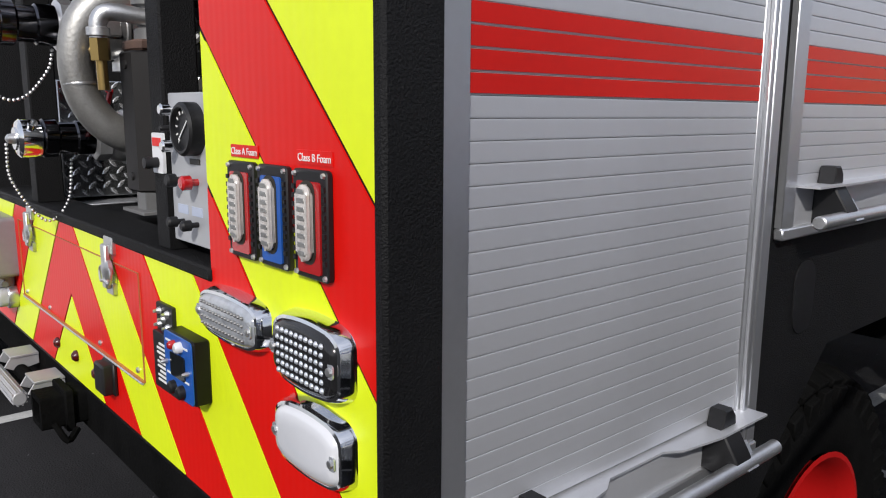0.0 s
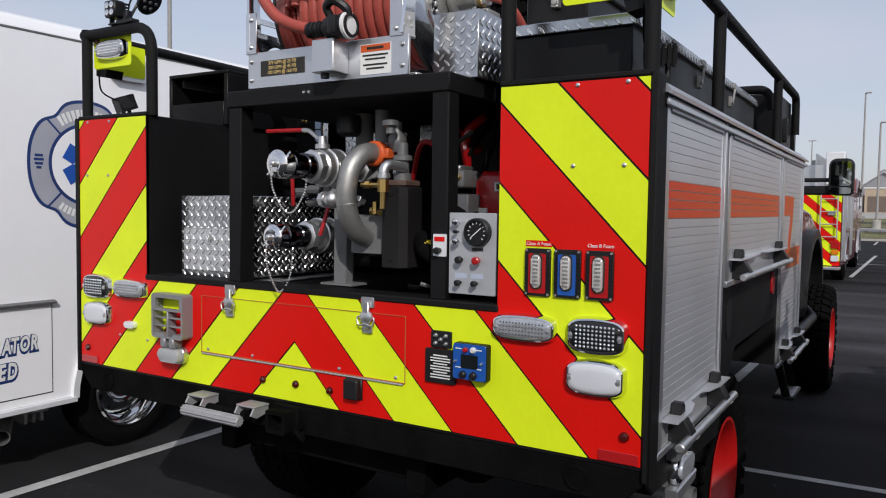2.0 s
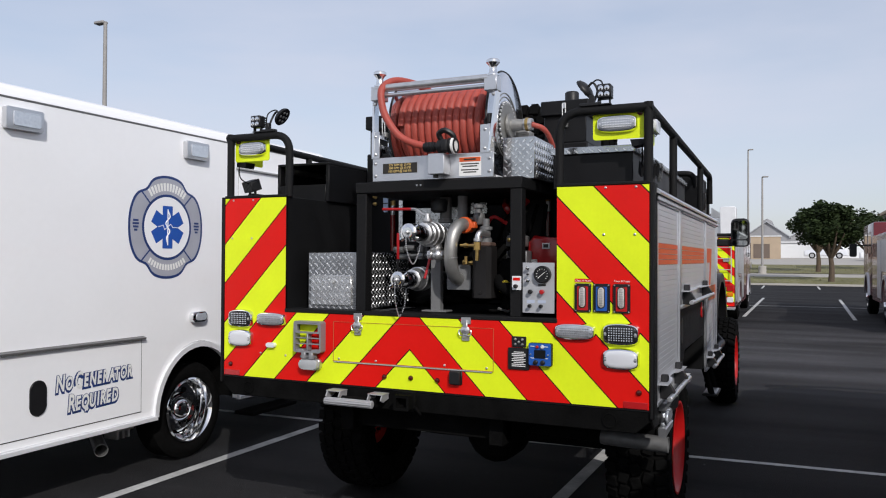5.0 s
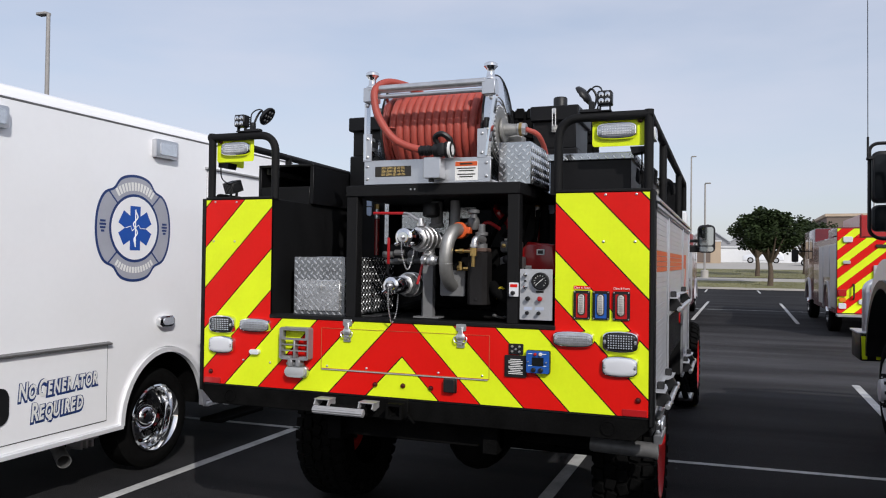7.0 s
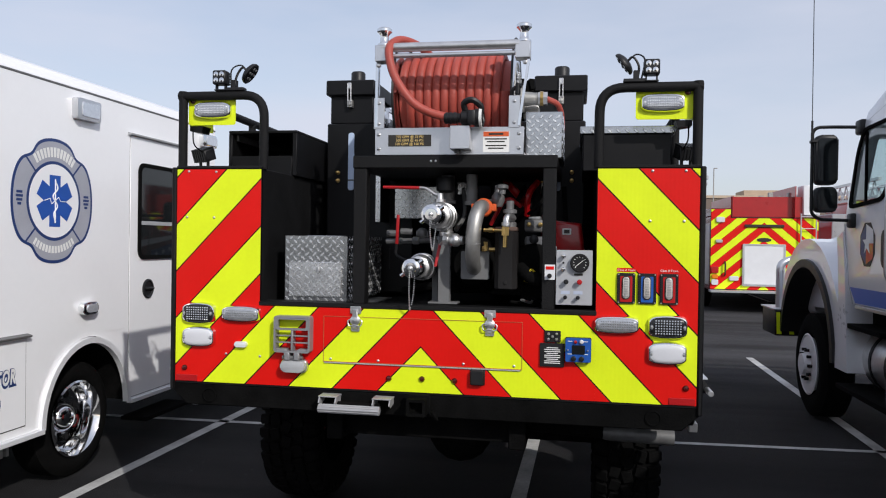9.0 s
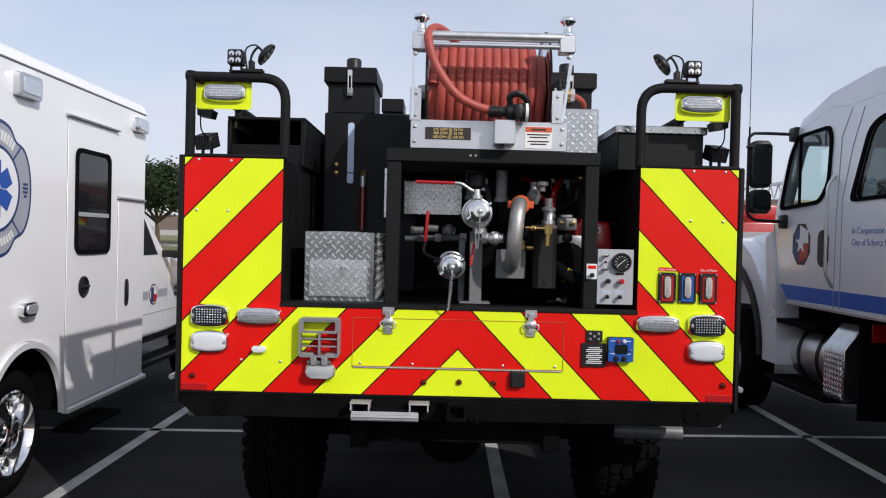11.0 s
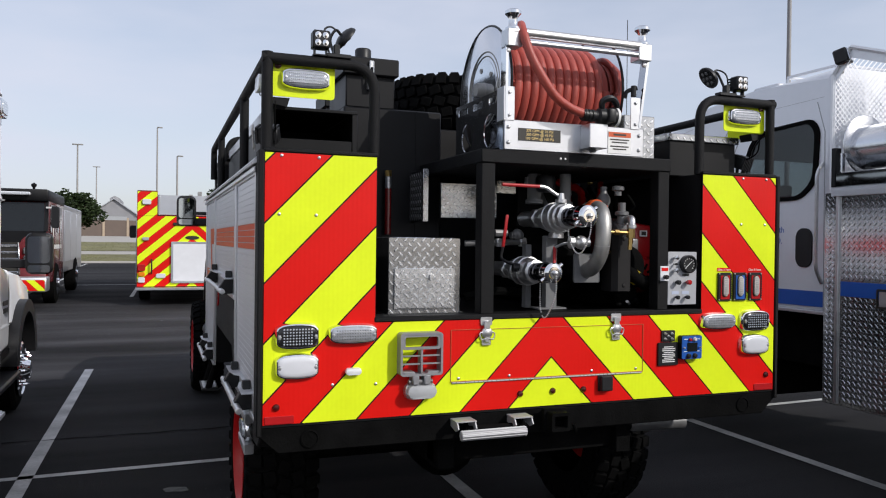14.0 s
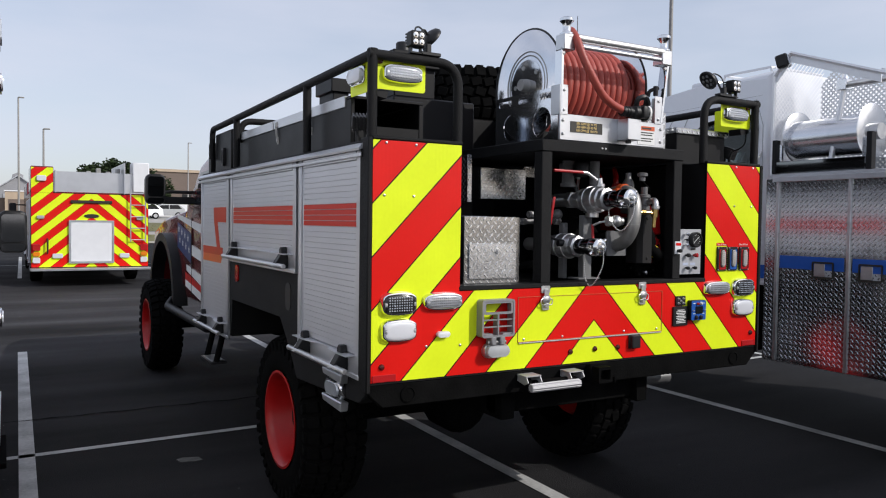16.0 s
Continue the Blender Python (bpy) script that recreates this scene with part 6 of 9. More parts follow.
v1 = coupling(0.073, -0.180, 1.781, "upper_valve", 0.92)
v2 = coupling(-0.035, -0.088, 1.541, "lower_valve", 0.88)
chain([(0.073, -0.195, 1.771), (0.072, -0.185, 1.70), (0.070, -0.13, 1.632), (0.066, -0.08, 1.632), (0.064, -0.03, 1.69), (0.068, -0.02, 1.735)], v1)
chain([(-0.035, -0.104, 1.528), (-0.037, -0.10, 1.45), (-0.045, -0.05, 1.365), (-0.05, -0.015, 1.352), (-0.045, 0.02, 1.40), (-0.04, 0.03, 1.49)], v2)
lv = B()
tube(lv, corner([(0.071, 0.06, 1.878), (0.05, 0.06, 1.88), (0.0, 0.066, 1.912), (-0.03, 0.067, 1.914)], 0.02), 0.008, 8)
lathe(lv, (0.071, 0.055, 1.845), (0, 0, 1), [(0, 0.026), (0.015, 0.026), (0.016, 0.016), (0.042, 0.014)], 10)
part("stem", lv, STEEL, v1)
lv = B()
tube(lv, [(-0.028, 0.067, 1.914), (-0.207, 0.074, 1.917)], 0.0075, 8)
part("red_lever", lv, REDG, v1, "red plastic-covered lever")
lv = B()
tube(lv, corner([(-0.06, 0.14, 1.565), (-0.12, 0.16, 1.572), (-0.168, 0.169, 1.597), (-0.158, 0.161, 1.65)], 0.02), 0.007, 8)
cyl(lv, (-0.06, 0.14, 1.555), (-0.115, 0.15, 1.555), 0.018, n=10)
part("stem", lv, PLASTIC, v2)
part("red_lever", strap(B(), (-0.159, 0.161, 1.645), (-0.149, 0.142, 1.79), 0.015, 0.010), REDG, v2, "red plastic-covered lever")

pv = B()
tube(pv, bend([(0.272, 0.17, 1.822), (0.268, 0.10, 1.828), (0.259, 0.035, 1.818), (0.248, -0.008, 1.775), (0.240, -0.022, 1.71), (0.236, -0.014, 1.64), (0.233, 0.018, 1.585), (0.231, 0.06, 1.555), (0.230, 0.10, 1.545)], 6), 0.034, 20)
pipe = part("suction_pipe", pv, CAST, truck, "curved welded steel suction pipe")
f = B()
prism(f, rrect(0.233, 1.555, 0.134, 0.132, 0.008, 2), "y", 0.095, 0.11, 0.002)
part("flange", f, GREYD, pipe)
f = B()
lathe(f, (0.2375, -0.0175, 1.66), (0, 0.06, -1), [(0, 0.0343), (0.003, 0.0352), (0.006, 0.0343)], 20, cap=False)
part("weld_seam", f, STEEL, pipe)
f = B()
lathe(f, (0.270, 0.075, 1.825), (0.02, 1, 0), [(0, 0.038), (0.006, 0.043), (0.04, 0.043), (0.045, 0.038)], 20)
for s in (-1, 1):
    box(f, 0.271 + s * 0.046 - 0.012, 0.271 + s * 0.046 + 0.012, 0.08, 0.12, 1.808, 1.842, 0.003)
part("pipe_clamp", f, ORANGE, pipe, "orange pipe clamp")
for x, y, r, z0, z1 in ((0.194, 0.236, 0.027, 1.84, 1.99), (0.065, 0.30, 0.033, 1.85, 1.99)):
    f = B()
    cyl(f, (x, y, z0), (x, y, z1), r)
    lathe(f, (x, y, z0), (0, 0, 1), [(0, r), (0.002, r + 0.008), (0.02, r + 0.008), (0.022, r)], 18)
    part("riser_pipe", f, GREYD, pipe)
f = B()
tube(f, bend([(0.065, 0.30, 1.975), (0.075, 0.31, 2.02), (0.13, 0.32, 2.035), (0.22, 0.34, 2.03)], 4), 0.03, 12)
part("riser_pipe", f, UNDER, pipe)
pb = B()
lathe(pb, (0.2, 0.3, 1.55), (0, 1, 0), [(0, 0.10), (0.05, 0.14), (0.16, 0.15), (0.2, 0.12)], 24)
box(pb, 0.1, 0.36, 0.45, 0.75, 1.42, 1.75, 0.03, 2)
cyl(pb, (0.233, 0.11, 1.55), (0.233, 0.32, 1.55), 0.06)
part("pump_casing", pb, UNDER, truck, "black pump casing")
ps = B()
box(ps, 0.048, 0.106, 0.145, 0.185, 1.366, 1.70, 0.003)
box(ps, 0.005, 0.145, 0.125, 0.215, 1.368, 1.376, 0.001)
part("support_post", ps, GREYD, truck, "grey painted pipe support")
part("support_post", box(B(), 0.0, 0.03, 0.25, 0.29, 1.366, 1.66, 0.003), GREYD, truck, "grey painted pipe support")
bv = B()
lathe(bv, (0.09, 0.13, 1.69), (0, 0, 1), [(0, 0.034), (0.02, 0.034), (0.024, 0.028), (0.06, 0.03), (0.075, 0.036)], 18)
bmesh.ops.create_uvsphere(bv, u_segments=16, v_segments=10, radius=0.031, matrix=Matrix.Translation((0.15, 0.015, 1.671)))
cyl(bv, (0.10, 0.03, 1.671), (0.19, 0.012, 1.671), 0.02)
lathe(bv, (0.118, 0.022, 1.671), (-1, 0.2, 0), [(0, 0.027), (0.02, 0.027), (0.024, 0.018)], 8)
sv = part("drain_valve", bv, STEEL, truck, "small polished ball valve")
t = B()
tube(t, corner([(0.13, 0.005, 1.668), (0.09, 0.05, 1.668), (0.066, 0.095, 1.648)], 0.02), 0.006, 8)
part("stem", t, STEEL, sv)
part("red_lever", strap(B(), (0.066, 0.097, 1.652), (0.049, 0.07, 1.545), 0.014, 0.010), REDG, sv)
cn = B()
prism(cn, [(0.330, 0.05), (0.350, 0.025), (0.412, 0.025), (0.432, 0.05), (0.432, 0.13), (0.330, 0.13)], "z", 1.45, 1.715, 0.004)
for z in (1.48, 1.69):
    lathe(cn, (0.381, 0.0255, z), (0, -1, 0), [(0, 0.009), (0.004, 0.008), (0.005, 0.001)], 10)
CANM = mat("canister_black", (0.011, 0.010, 0.010), 0.55, var=0.3, spec=0.25)
fil = part("primer_canister", cn, CANM, truck, "black boxy primer canister")
t = B()
prism(t, [(0.330, 0.04), (0.352, 0.03), (0.410, 0.03), (0.430, 0.04), (0.430, 0.12), (0.330, 0.12)], "z", 1.715, 1.735, 0.004)
part("top_plate", t, RUSTY, fil, "rust-brown top plate")
t = B()
lathe(t, (0.395, 0.07, 1.735), (0, 0, 1), [(0, 0.03), (0.02, 0.03), (0.024, 0.022), (0.06, 0.022), (0.064, 0.032), (0.078, 0.032), (0.083, 0.018), (0.12, 0.018)], 16)
part("primer_head", t, DGREY, fil)
t = B()
lathe(t, (0.333, 0.127, 1.83), (0, 0, 1), [(0, 0.02), (0.03, 0.032), (0.05, 0.03), (0.07, 0.016), (0.1, 0.016)], 14)
tube(t, [(0.27, 0.11, 1.855), (0.335, 0.127, 1.86)], 0.009, 8)
part("valve_head", t, DGREY, fil, "dull valve head")
t = B()
tube(t, bend([(0.41, 0.06, 1.775), (0.395, 0.0, 1.782), (0.388, -0.02, 1.768), (0.386, -0.022, 1.735)], 4), 0.016, 12)
lathe(t, (0.386, -0.022, 1.755), (0, 0, -1), [(0, 0.016), (0.002, 0.021), (0.016, 0.021), (0.018, 0.016)], 14)
part("elbow", t, STEEL, fil)
t = B()
cyl(t, (0.384, -0.02, 1.735), (0.383, -0.019, 1.695), 0.018, n=6)
cyl(t, (0.383, -0.019, 1.70), (0.381, -0.017, 1.642), 0.010)
cyl(t, (0.372, -0.018, 1.717), (0.285, -0.002, 1.719), 0.008, n=8)
lathe(t, (0.33, -0.01, 1.718), (-1, 0.17, 0), [(0, 0.009), (0.002, 0.013), (0.022, 0.013), (0.024, 0.009)], 6)
part("brass_fitting", t, BRASS, fil, "brass fitting")
t = B()
cyl(t, (0.30, 0.07, 1.63), (0.335, 0.07, 1.63), 0.011, n=8)
cyl(t, (0.285, 0.07, 1.625), (0.285, 0.07, 1.665), 0.010, n=6)
lathe(t, (0.268, 0.074, 1.633), (1, 0, 0), [(0, 0.014), (0.02, 0.014), (0.022, 0.01)], 6)
part("small_tap", t, BRASS, fil, "small brass tap")
cb = B()
tube(cb, bend([(0.44, 0.12, 1.545), (0.48, 0.085, 1.515), (0.53, 0.09, 1.49), (0.58, 0.15, 1.48)], 5), 0.032, 14)
hb = part("bay_hose", cb, RUBBER, truck, "thick black hose with a yellow band")
t = B()
lathe(t, (0.478, 0.09, 1.517), (0.85, -0.15, -0.5), [(0, 0.033), (0.002, 0.0345), (0.02, 0.0345), (0.022, 0.033)], 16)
part("yellow_band", t, YELG, hb, "yellow band")
en = B()
box(en, 0.44, 0.74, 0.3, 0.75, 1.366, 1.62, 0.03, 2)
lathe(en, (0.5, 0.16, 1.56), (0, 1, 0), [(0, 0.05), (0.02, 0.1), (0.08, 0.11), (0.16, 0.1)], 20)
eng0 = part("pump_engine", en, UNDER, truck, "small petrol engine with a red tank")
t = B()
prism(t, [(0.545, 1.58), (0.55, 1.74), (0.58, 1.775), (0.72, 1.76), (0.74, 1.60)], "y", 0.27, 0.6, 0.02, 3)
part("fuel_tank", t, RED, eng0, "glossy red fuel tank")
t = B()
lathe(t, (0.64, 0.25, 1.52), (0, 1, 0), [(0, 0.06), (0.004, 0.075), (0.03, 0.095), (0.08, 0.10)], 26)
rc_ = part("recoil_cover", t, RED, eng0, "red recoil starter cover")
for k in range(8):
    a = radians(45 * k + 20)
    m = Matrix.Translation((0.64, 0.249, 1.52)) @ Matrix.Rotation(-a, 4, "Y")
    part("vent", box(B(), 0.025, 0.055, -0.002, 0.002, -0.006, 0.006, m=m), UNDER, rc_)
t = B()
box(t, 0.575, 0.605, 0.255, 0.27, 1.58, 1.65, 0.003)
part("engine_label", t, LABELW, eng0)
t = B()
box(t, 0.63, 0.672, 0.262, 0.268, 1.705, 1.735, 0.001, m=Matrix.Translation((0, 0, 0)))
tg_ = part("tank_label", t, LABELW, eng0, "white label on the tank")
part("label_mark", box(B(), 0.638, 0.664, 0.2605, 0.262, 1.711, 1.729), SIGNB, tg_)
t = B()
box(t, 0.453, 0.55, 0.20, 0.32, 1.715, 1.775, 0.012, 2)
part("air_filter", t, DGREY, eng0, "grey cast air filter housing")
t = B()
box(t, 0.47, 0.53, 0.21, 0.30, 1.775, 1.79, 0.005)
part("filter_cover", t, STEEL, eng0)
for x in (0.475, 0.528):
    t = B()
    lathe(t, (x, 0.2, 1.75), (0, -1, 0), [(0, 0.011), (0.01, 0.011), (0.012, 0.005)], 8)
    part("wing_nut", t, BRASS, eng0)
t = B()
box(t, 0.455, 0.575, 0.19, 0.32, 1.585, 1.695, 0.012, 2)
part("carburettor", t, mat("engine_grey", (0.16, 0.16, 0.165), 0.4, 0.6, var=0.3), eng0, "dull grey carburettor block")
t = B()
lathe(t, (0.50, 0.19, 1.68), (0, -1, 0), [(0, 0.022), (0.03, 0.022), (0.035, 0.014)], 14)
part("choke_knob", t, PLASTIC, eng0)
t = B()
lathe(t, (0.50, 0.20, 1.42), (0, -1, 0), [(0, 0.06), (0.02, 0.06), (0.03, 0.05), (0.032, 0.02)], 22)
part("starter_cover", t, UNDER, eng0)
for k in range(3):
    t = B()
    tube(t, bend([(0.46 + 0.04 * k, 0.18, 1.40), (0.44 + 0.05 * k, 0.14, 1.385), (0.40 + 0.05 * k, 0.10, 1.39 + 0.01 * k)], 5), 0.007, 6)
    part("loose_cable", t, STEEL if k == 1 else RUBBER, eng0)
t = B()
for k in range(6):
    z = 1.46 + k * 0.02
    box(t, 0.455, 0.575, 0.19, 0.32, z, z + 0.007, 0.001)
part("cooling_fin", t, UNDER, eng0, kind="stuff")
for a in range(5):
    part("thin_hose", tube(B(), bend([(0.43 + 0.05 * a, 0.5, 1.95), (0.40 + 0.06 * a, 0.35 + 0.03 * a, 1.86 - 0.02 * a), (0.30 + 0.08 * a, 0.5, 1.76)], 5), 0.012, 8), RUBBER, truck)
for pts, r in (([(0.33, 0.55, 1.98), (0.38, 0.42, 1.93), (0.44, 0.5, 1.86)], 0.02), ([(0.50, 0.42, 1.97), (0.46, 0.36, 1.9), (0.45, 0.4, 1.8)], 0.016)):
    part("red_pipe", tube(B(), bend(pts, 5), r, 8), RED, truck, "red painted pipe")
t = B()
for x, z in ((-0.02, 1.7), (-0.1, 1.71), (-0.17, 1.7)):
    cyl(t, (x, 0.25, z), (x - 0.06, 0.25, z), 0.017, n=8)
bmesh.ops.create_uvsphere(t, u_segments=12, v_segments=8, radius=0.026, matrix=Matrix.Translation((-0.05, 0.24, 1.705)))
part("pipe_fitting", t, DGREY, truck)
# small plumbing round the pump
for pts, r, m in (([(-0.26, 0.36, 1.66), (-0.12, 0.34, 1.665), (0.02, 0.33, 1.67)], 0.014, DGREY), ([(0.12, 0.22, 1.72), (0.15, 0.30, 1.80), (0.13, 0.38, 1.93)], 0.011, DGREY), ([(0.33, 0.22, 1.56), (0.36, 0.26, 1.50), (0.44, 0.30, 1.47)], 0.012, RUBBER), ([(0.28, 0.30, 1.75), (0.36, 0.24, 1.87), (0.43, 0.28, 1.84)], 0.010, REDG), ([(0.47, 0.20, 1.80), (0.52, 0.16, 1.84), (0.55, 0.25, 1.90)], 0.008, RUBBER), ([(-0.2, 0.5, 1.4), (-0.05, 0.46, 1.43), (0.12, 0.44, 1.42)], 0.022, RUBBER)):
    part("small_pipe", tube(B(), bend(pts, 5), r, 8), m, truck)
for x, y, z, r, m in ((-0.10, 0.33, 1.666, 0.022, STEEL), (-0.19, 0.345, 1.663, 0.019, DGREY), (0.02, 0.33, 1.67, 0.024, STEEL)):
    part("hex_union", lathe(B(), (x - 0.016, y, z), (1, 0, 0), [(0, r * 0.8), (0.004, r), (0.028, r), (0.032, r * 0.8)], 6), m, truck)
t = B()
lathe(t, (0.36, 0.05, 1.885), (0, 0, 1), [(0, 0.016), (0.02, 0.016), (0.025, 0.028), (0.04, 0.028), (0.045, 0.012)], 10)
part("cap_nut", t, DGREY, truck)
t = B()
ring(t, rrect(0.055, 1.955, 0.055, 0.045, 0.004, 2), rrect(0.055, 1.955, 0.04, 0.03, 0.003, 2), "y", 0.3, 0.33)
part("bay_lamp", t, STEEL, truck)
t = B()
tube(t, [(0.60 + 0.018 * math.cos(a * 0.5236), 0.3, 1.75 + 0.018 * math.sin(a * 0.5236)) for a in range(13)], 0.003, 6, cap=False)
part("pull_ring", t, STEEL, truck)

# ---- hose reel ----
RY, RZ, RX0, RX1 = 0.36, 2.375, -0.165, 0.388
base = B()
box(base, -0.232, 0.458, 0.004, 0.016, 2.060, 2.182, 0.002)
box(base, -0.232, 0.458, 0.004, 0.045, 2.178, 2.186, 0.002)
box(base, -0.232, 0.458, 0.05, 0.75, 2.060, 2.075, 0.002)
reel = part("hose_reel", base, ALUF, truck, "polished hose reel wound with red rubber hose")
for x, side in ((-0.232, -1), (0.452, 1)):
    # pierced side plate: two oval holes below, two slots above
    sp = B()
    for y0, y1, hw, hh in ((0.02, 0.28, 0.15, 0.155), (0.28, 0.56, 0.13, 0.135)):
        ring(sp, rrect((y0 + y1) / 2, 2.155, y1 - y0, 0.19, 0.0005), rrect((y0 + y1) / 2, 2.155, hw, hh, hw * 0.49), "x", x, x + 0.006)
    for y0, y1 in ((0.02, 0.20), (0.20, 0.38), (0.38, 0.56)):
        ring(sp, rrect((y0 + y1) / 2, 2.285, y1 - y0, 0.07, 0.0005), rrect((y0 + y1) / 2, 2.285, 0.12, 0.032, 0.008), "x", x, x + 0.006)
    if side < 0:
        part("side_plate", sp, POLISH, reel, "polished side plate pierced by ovals and slots")
    else:
        sp.free()
    # foot bracket with bolts, and a folded strip that leans out to the corner block
    xi = -0.238 if side < 0 else 0.388
    fr = B()
    box(fr, xi, xi + 0.05, 0.0, 0.004, 2.182, 2.325, 0.001)
    box(fr, xi if side < 0 else xi + 0.046, xi + 0.004 if side < 0 else xi + 0.05, 0.004, 0.07, 2.182, 2.325, 0.001)
    ft_ = part("foot_bracket", fr, ALUF, reel)
    for z in (2.205, 2.30):
        part("bolt", lathe(B(), (xi + 0.025, 0.0, z), (0, -1, 0), [(0, 0.008), (0.004, 0.0075), (0.007, 0.004), (0.0072, 0.001)], 8), STEEL, ft_)
    fr = B()
    xt = -0.232 if side < 0 else 0.470
    xb = -0.232 if side < 0 else 0.428
    for dx, y0, y1 in ((0.0, -0.002, 0.006), (0.004, 0.006, 0.055)):
        w = 0.012 if y1 < 0.01 else 0.003
        o = [(xb + dx, 2.19), (xb + dx + w, 2.19), (xt + dx + w, 2.50), (xt + dx, 2.50)]
        prism(fr, o, "y", y0, y1)
    part("upright", fr, CHROME, reel, "folded chrome strip")
    part("lock_nut", lathe(B(), (xt - side * 0.012, 0.01, 2.476), (0, -1, 0), [(0, 0.012), (0.012, 0.012), (0.014, 0.006), (0.0145, 0.001)], 6), STEEL, reel)
    hd_ = B()
    kx = -0.197 if side < 0 else 0.449
    box(hd_, kx - 0.035, kx + 0.033, -0.02, 0.05, 2.49, 2.565, 0.003)
    part("corner_block", hd_, ALUF, reel)
    kn = B()
    lathe(kn, (kx + 0.002, 0.012, 2.565), (0, 0, 1), [(0, 0.033), (0.008, 0.033), (0.01, 0.026), (0.018, 0.021), (0.045, 0.019), (0.055, 0.024), (0.066, 0.035), (0.078, 0.035), (0.084, 0.028), (0.0845, 0.001)], 24)
    part("spool_knob", kn, CHROME, reel, "waisted chrome guide roller")
for z, y, r in ((2.555, 0.0, 0.021), (2.515, -0.004, 0.011)):
    t = B()
    cyl(t, (-0.205, y, z), (0.43, y, z), r, n=18)
    part("roller", t, STEEL if r > 0.02 else ALUF, reel)
for k in range(4):
    t = B()
    x, z = ((-0.214, 2.155), (-0.214, 2.09), (0.435, 2.155), (0.435, 2.09))[k]
    lathe(t, (x, 0.004, z), (0, -1, 0), [(0, 0.009), (0.004, 0.008), (0.008, 0.004), (0.0082, 0.001)], 8)
    part("bolt", t, STEEL, reel)
for x in (RX0 - 0.008, RX1):
    t = B()
    prof = [(0.0, 0.05), (0.0, 0.285), (0.004, 0.292), (0.008, 0.285), (0.008, 0.05)]
    lathe(t, (x, RY, RZ), (1, 0, 0), prof + [prof[0]], 64, cap=False)
    out = x - 0.004 if x < 0 else x + 0.008
    lathe(t, (x - 0.002, RY, RZ), (1, 0, 0), [(0, 0.135), (0.012, 0.135)], 32)
    dc = part("reel_disc", t, POLISH, reel, "polished steel reel disc with a dark rim")
    t = B()
    tube(t, [(x + 0.004, RY + 0.290 * math.cos(radians(7.5 * k)), RZ + 0.290 * math.sin(radians(7.5 * k))) for k in range(49)], 0.006, 6, cap=False)
    part("rim_bead", t, PLASTIC, dc)
    for r in (0.155, 0.175):
        t = B()
        tube(t, [(x + (0.0 if x < 0 else 0.008), RY + r * math.cos(radians(10 * k)), RZ + r * math.sin(radians(10 * k))) for k in range(37)], 0.0035, 5, cap=False)
        part("disc_groove", t, CAST, dc)
# sprocket and chain on the driven side
t = B()
lathe(t, (RX1 + 0.014, RY, RZ), (1, 0, 0), [(0, 0.118), (0.006, 0.118)], 36)
spk = part("sprocket", t, CAST, reel, "steel chain sprocket")
t = B()
for k in range(30):
    a = radians(12 * k)
    box(t, -0.005, 0.005, -0.008, 0.008, 0.118, 0.132, 0.002, m=Matrix.Translation((RX1 + 0.017, RY, RZ)) @ Matrix.Rotation(a, 4, "X"))
part("chain", t, STEEL, spk, kind="stuff")
t = B()
lathe(t, (RX0 - 0.05, RY, RZ), (1, 0, 0), [(0, 0.03), (0.04, 0.035), (0.66, 0.035), (0.7, 0.03)], 16)
for a in range(5):
    an = radians(72 * a)
    cyl(t, (RX0 - 0.014, RY + 0.1 * math.cos(an), RZ + 0.1 * math.sin(an)), (RX0 + 0.0, RY + 0.1 * math.cos(an), RZ + 0.1 * math.sin(an)), 0.012, n=8)
part("axle_shaft", t, CAST, reel)
# the hose: one long winding in a single layer, then the free end
pts, n = [], 12
R1 = 0.205
for k in range(n * 28 + 1):
    a = 2 * math.pi * k / 28
    pts.append((RX0 + 0.026 + (RX1 - RX0 - 0.06) * k / (n * 28), RY - R1 * math.cos(a), RZ + R1 * math.sin(a)))
t = B()
tube(t, pts, 0.0228, 10)
part("wound_hose", t, HOSE, reel, "red rubber hose in neat turns")
t = B()
lathe(t, (RX0 + 0.005, RY, RZ), (1, 0, 0), [(0, 0.185), (RX1 - RX0 - 0.012, 0.185)], 32)
part("drum", t, HOSE, reel)
t = B()
tube(t, bend([(-0.02, 0.32, 2.575), (-0.065, 0.2, 2.606), (-0.13, 0.07, 2.608), (-0.163, -0.02, 2.55), (-0.143, -0.055, 2.45), (-0.10, -0.07, 2.365), (-0.035, -0.07, 2.285), (0.04, -0.062, 2.243), (0.115, -0.055, 2.222)], 7), 0.0195, 12)
part("hose_end", t, HOSE, reel)
t = B()
NZ = 2.218
cyl(t, (0.105, -0.055, NZ), (0.165, -0.053, NZ), 0.0245, n=16)
for k in range(3):
    cyl(t, (0.112 + 0.018 * k, -0.055, NZ), (0.120 + 0.018 * k, -0.055, NZ), 0.0265, n=16)
lathe(t, (0.165, -0.053, NZ), (1, 0, 0), [(0, 0.020), (0.012, 0.022), (0.02, 0.034), (0.055, 0.036), (0.06, 0.03), (0.075, 0.03), (0.08, 0.041), (0.1, 0.041)], 20)
tube(t, bend([(0.20, -0.058, NZ + 0.03), (0.195, -0.075, NZ + 0.062), (0.232, -0.085, NZ + 0.075), (0.268, -0.07, NZ + 0.052), (0.272, -0.06, NZ + 0.03)], 4), 0.014, 8)
box(t, 0.215, 0.25, -0.10, -0.03, NZ - 0.03, NZ + 0.03, 0.008, 2)
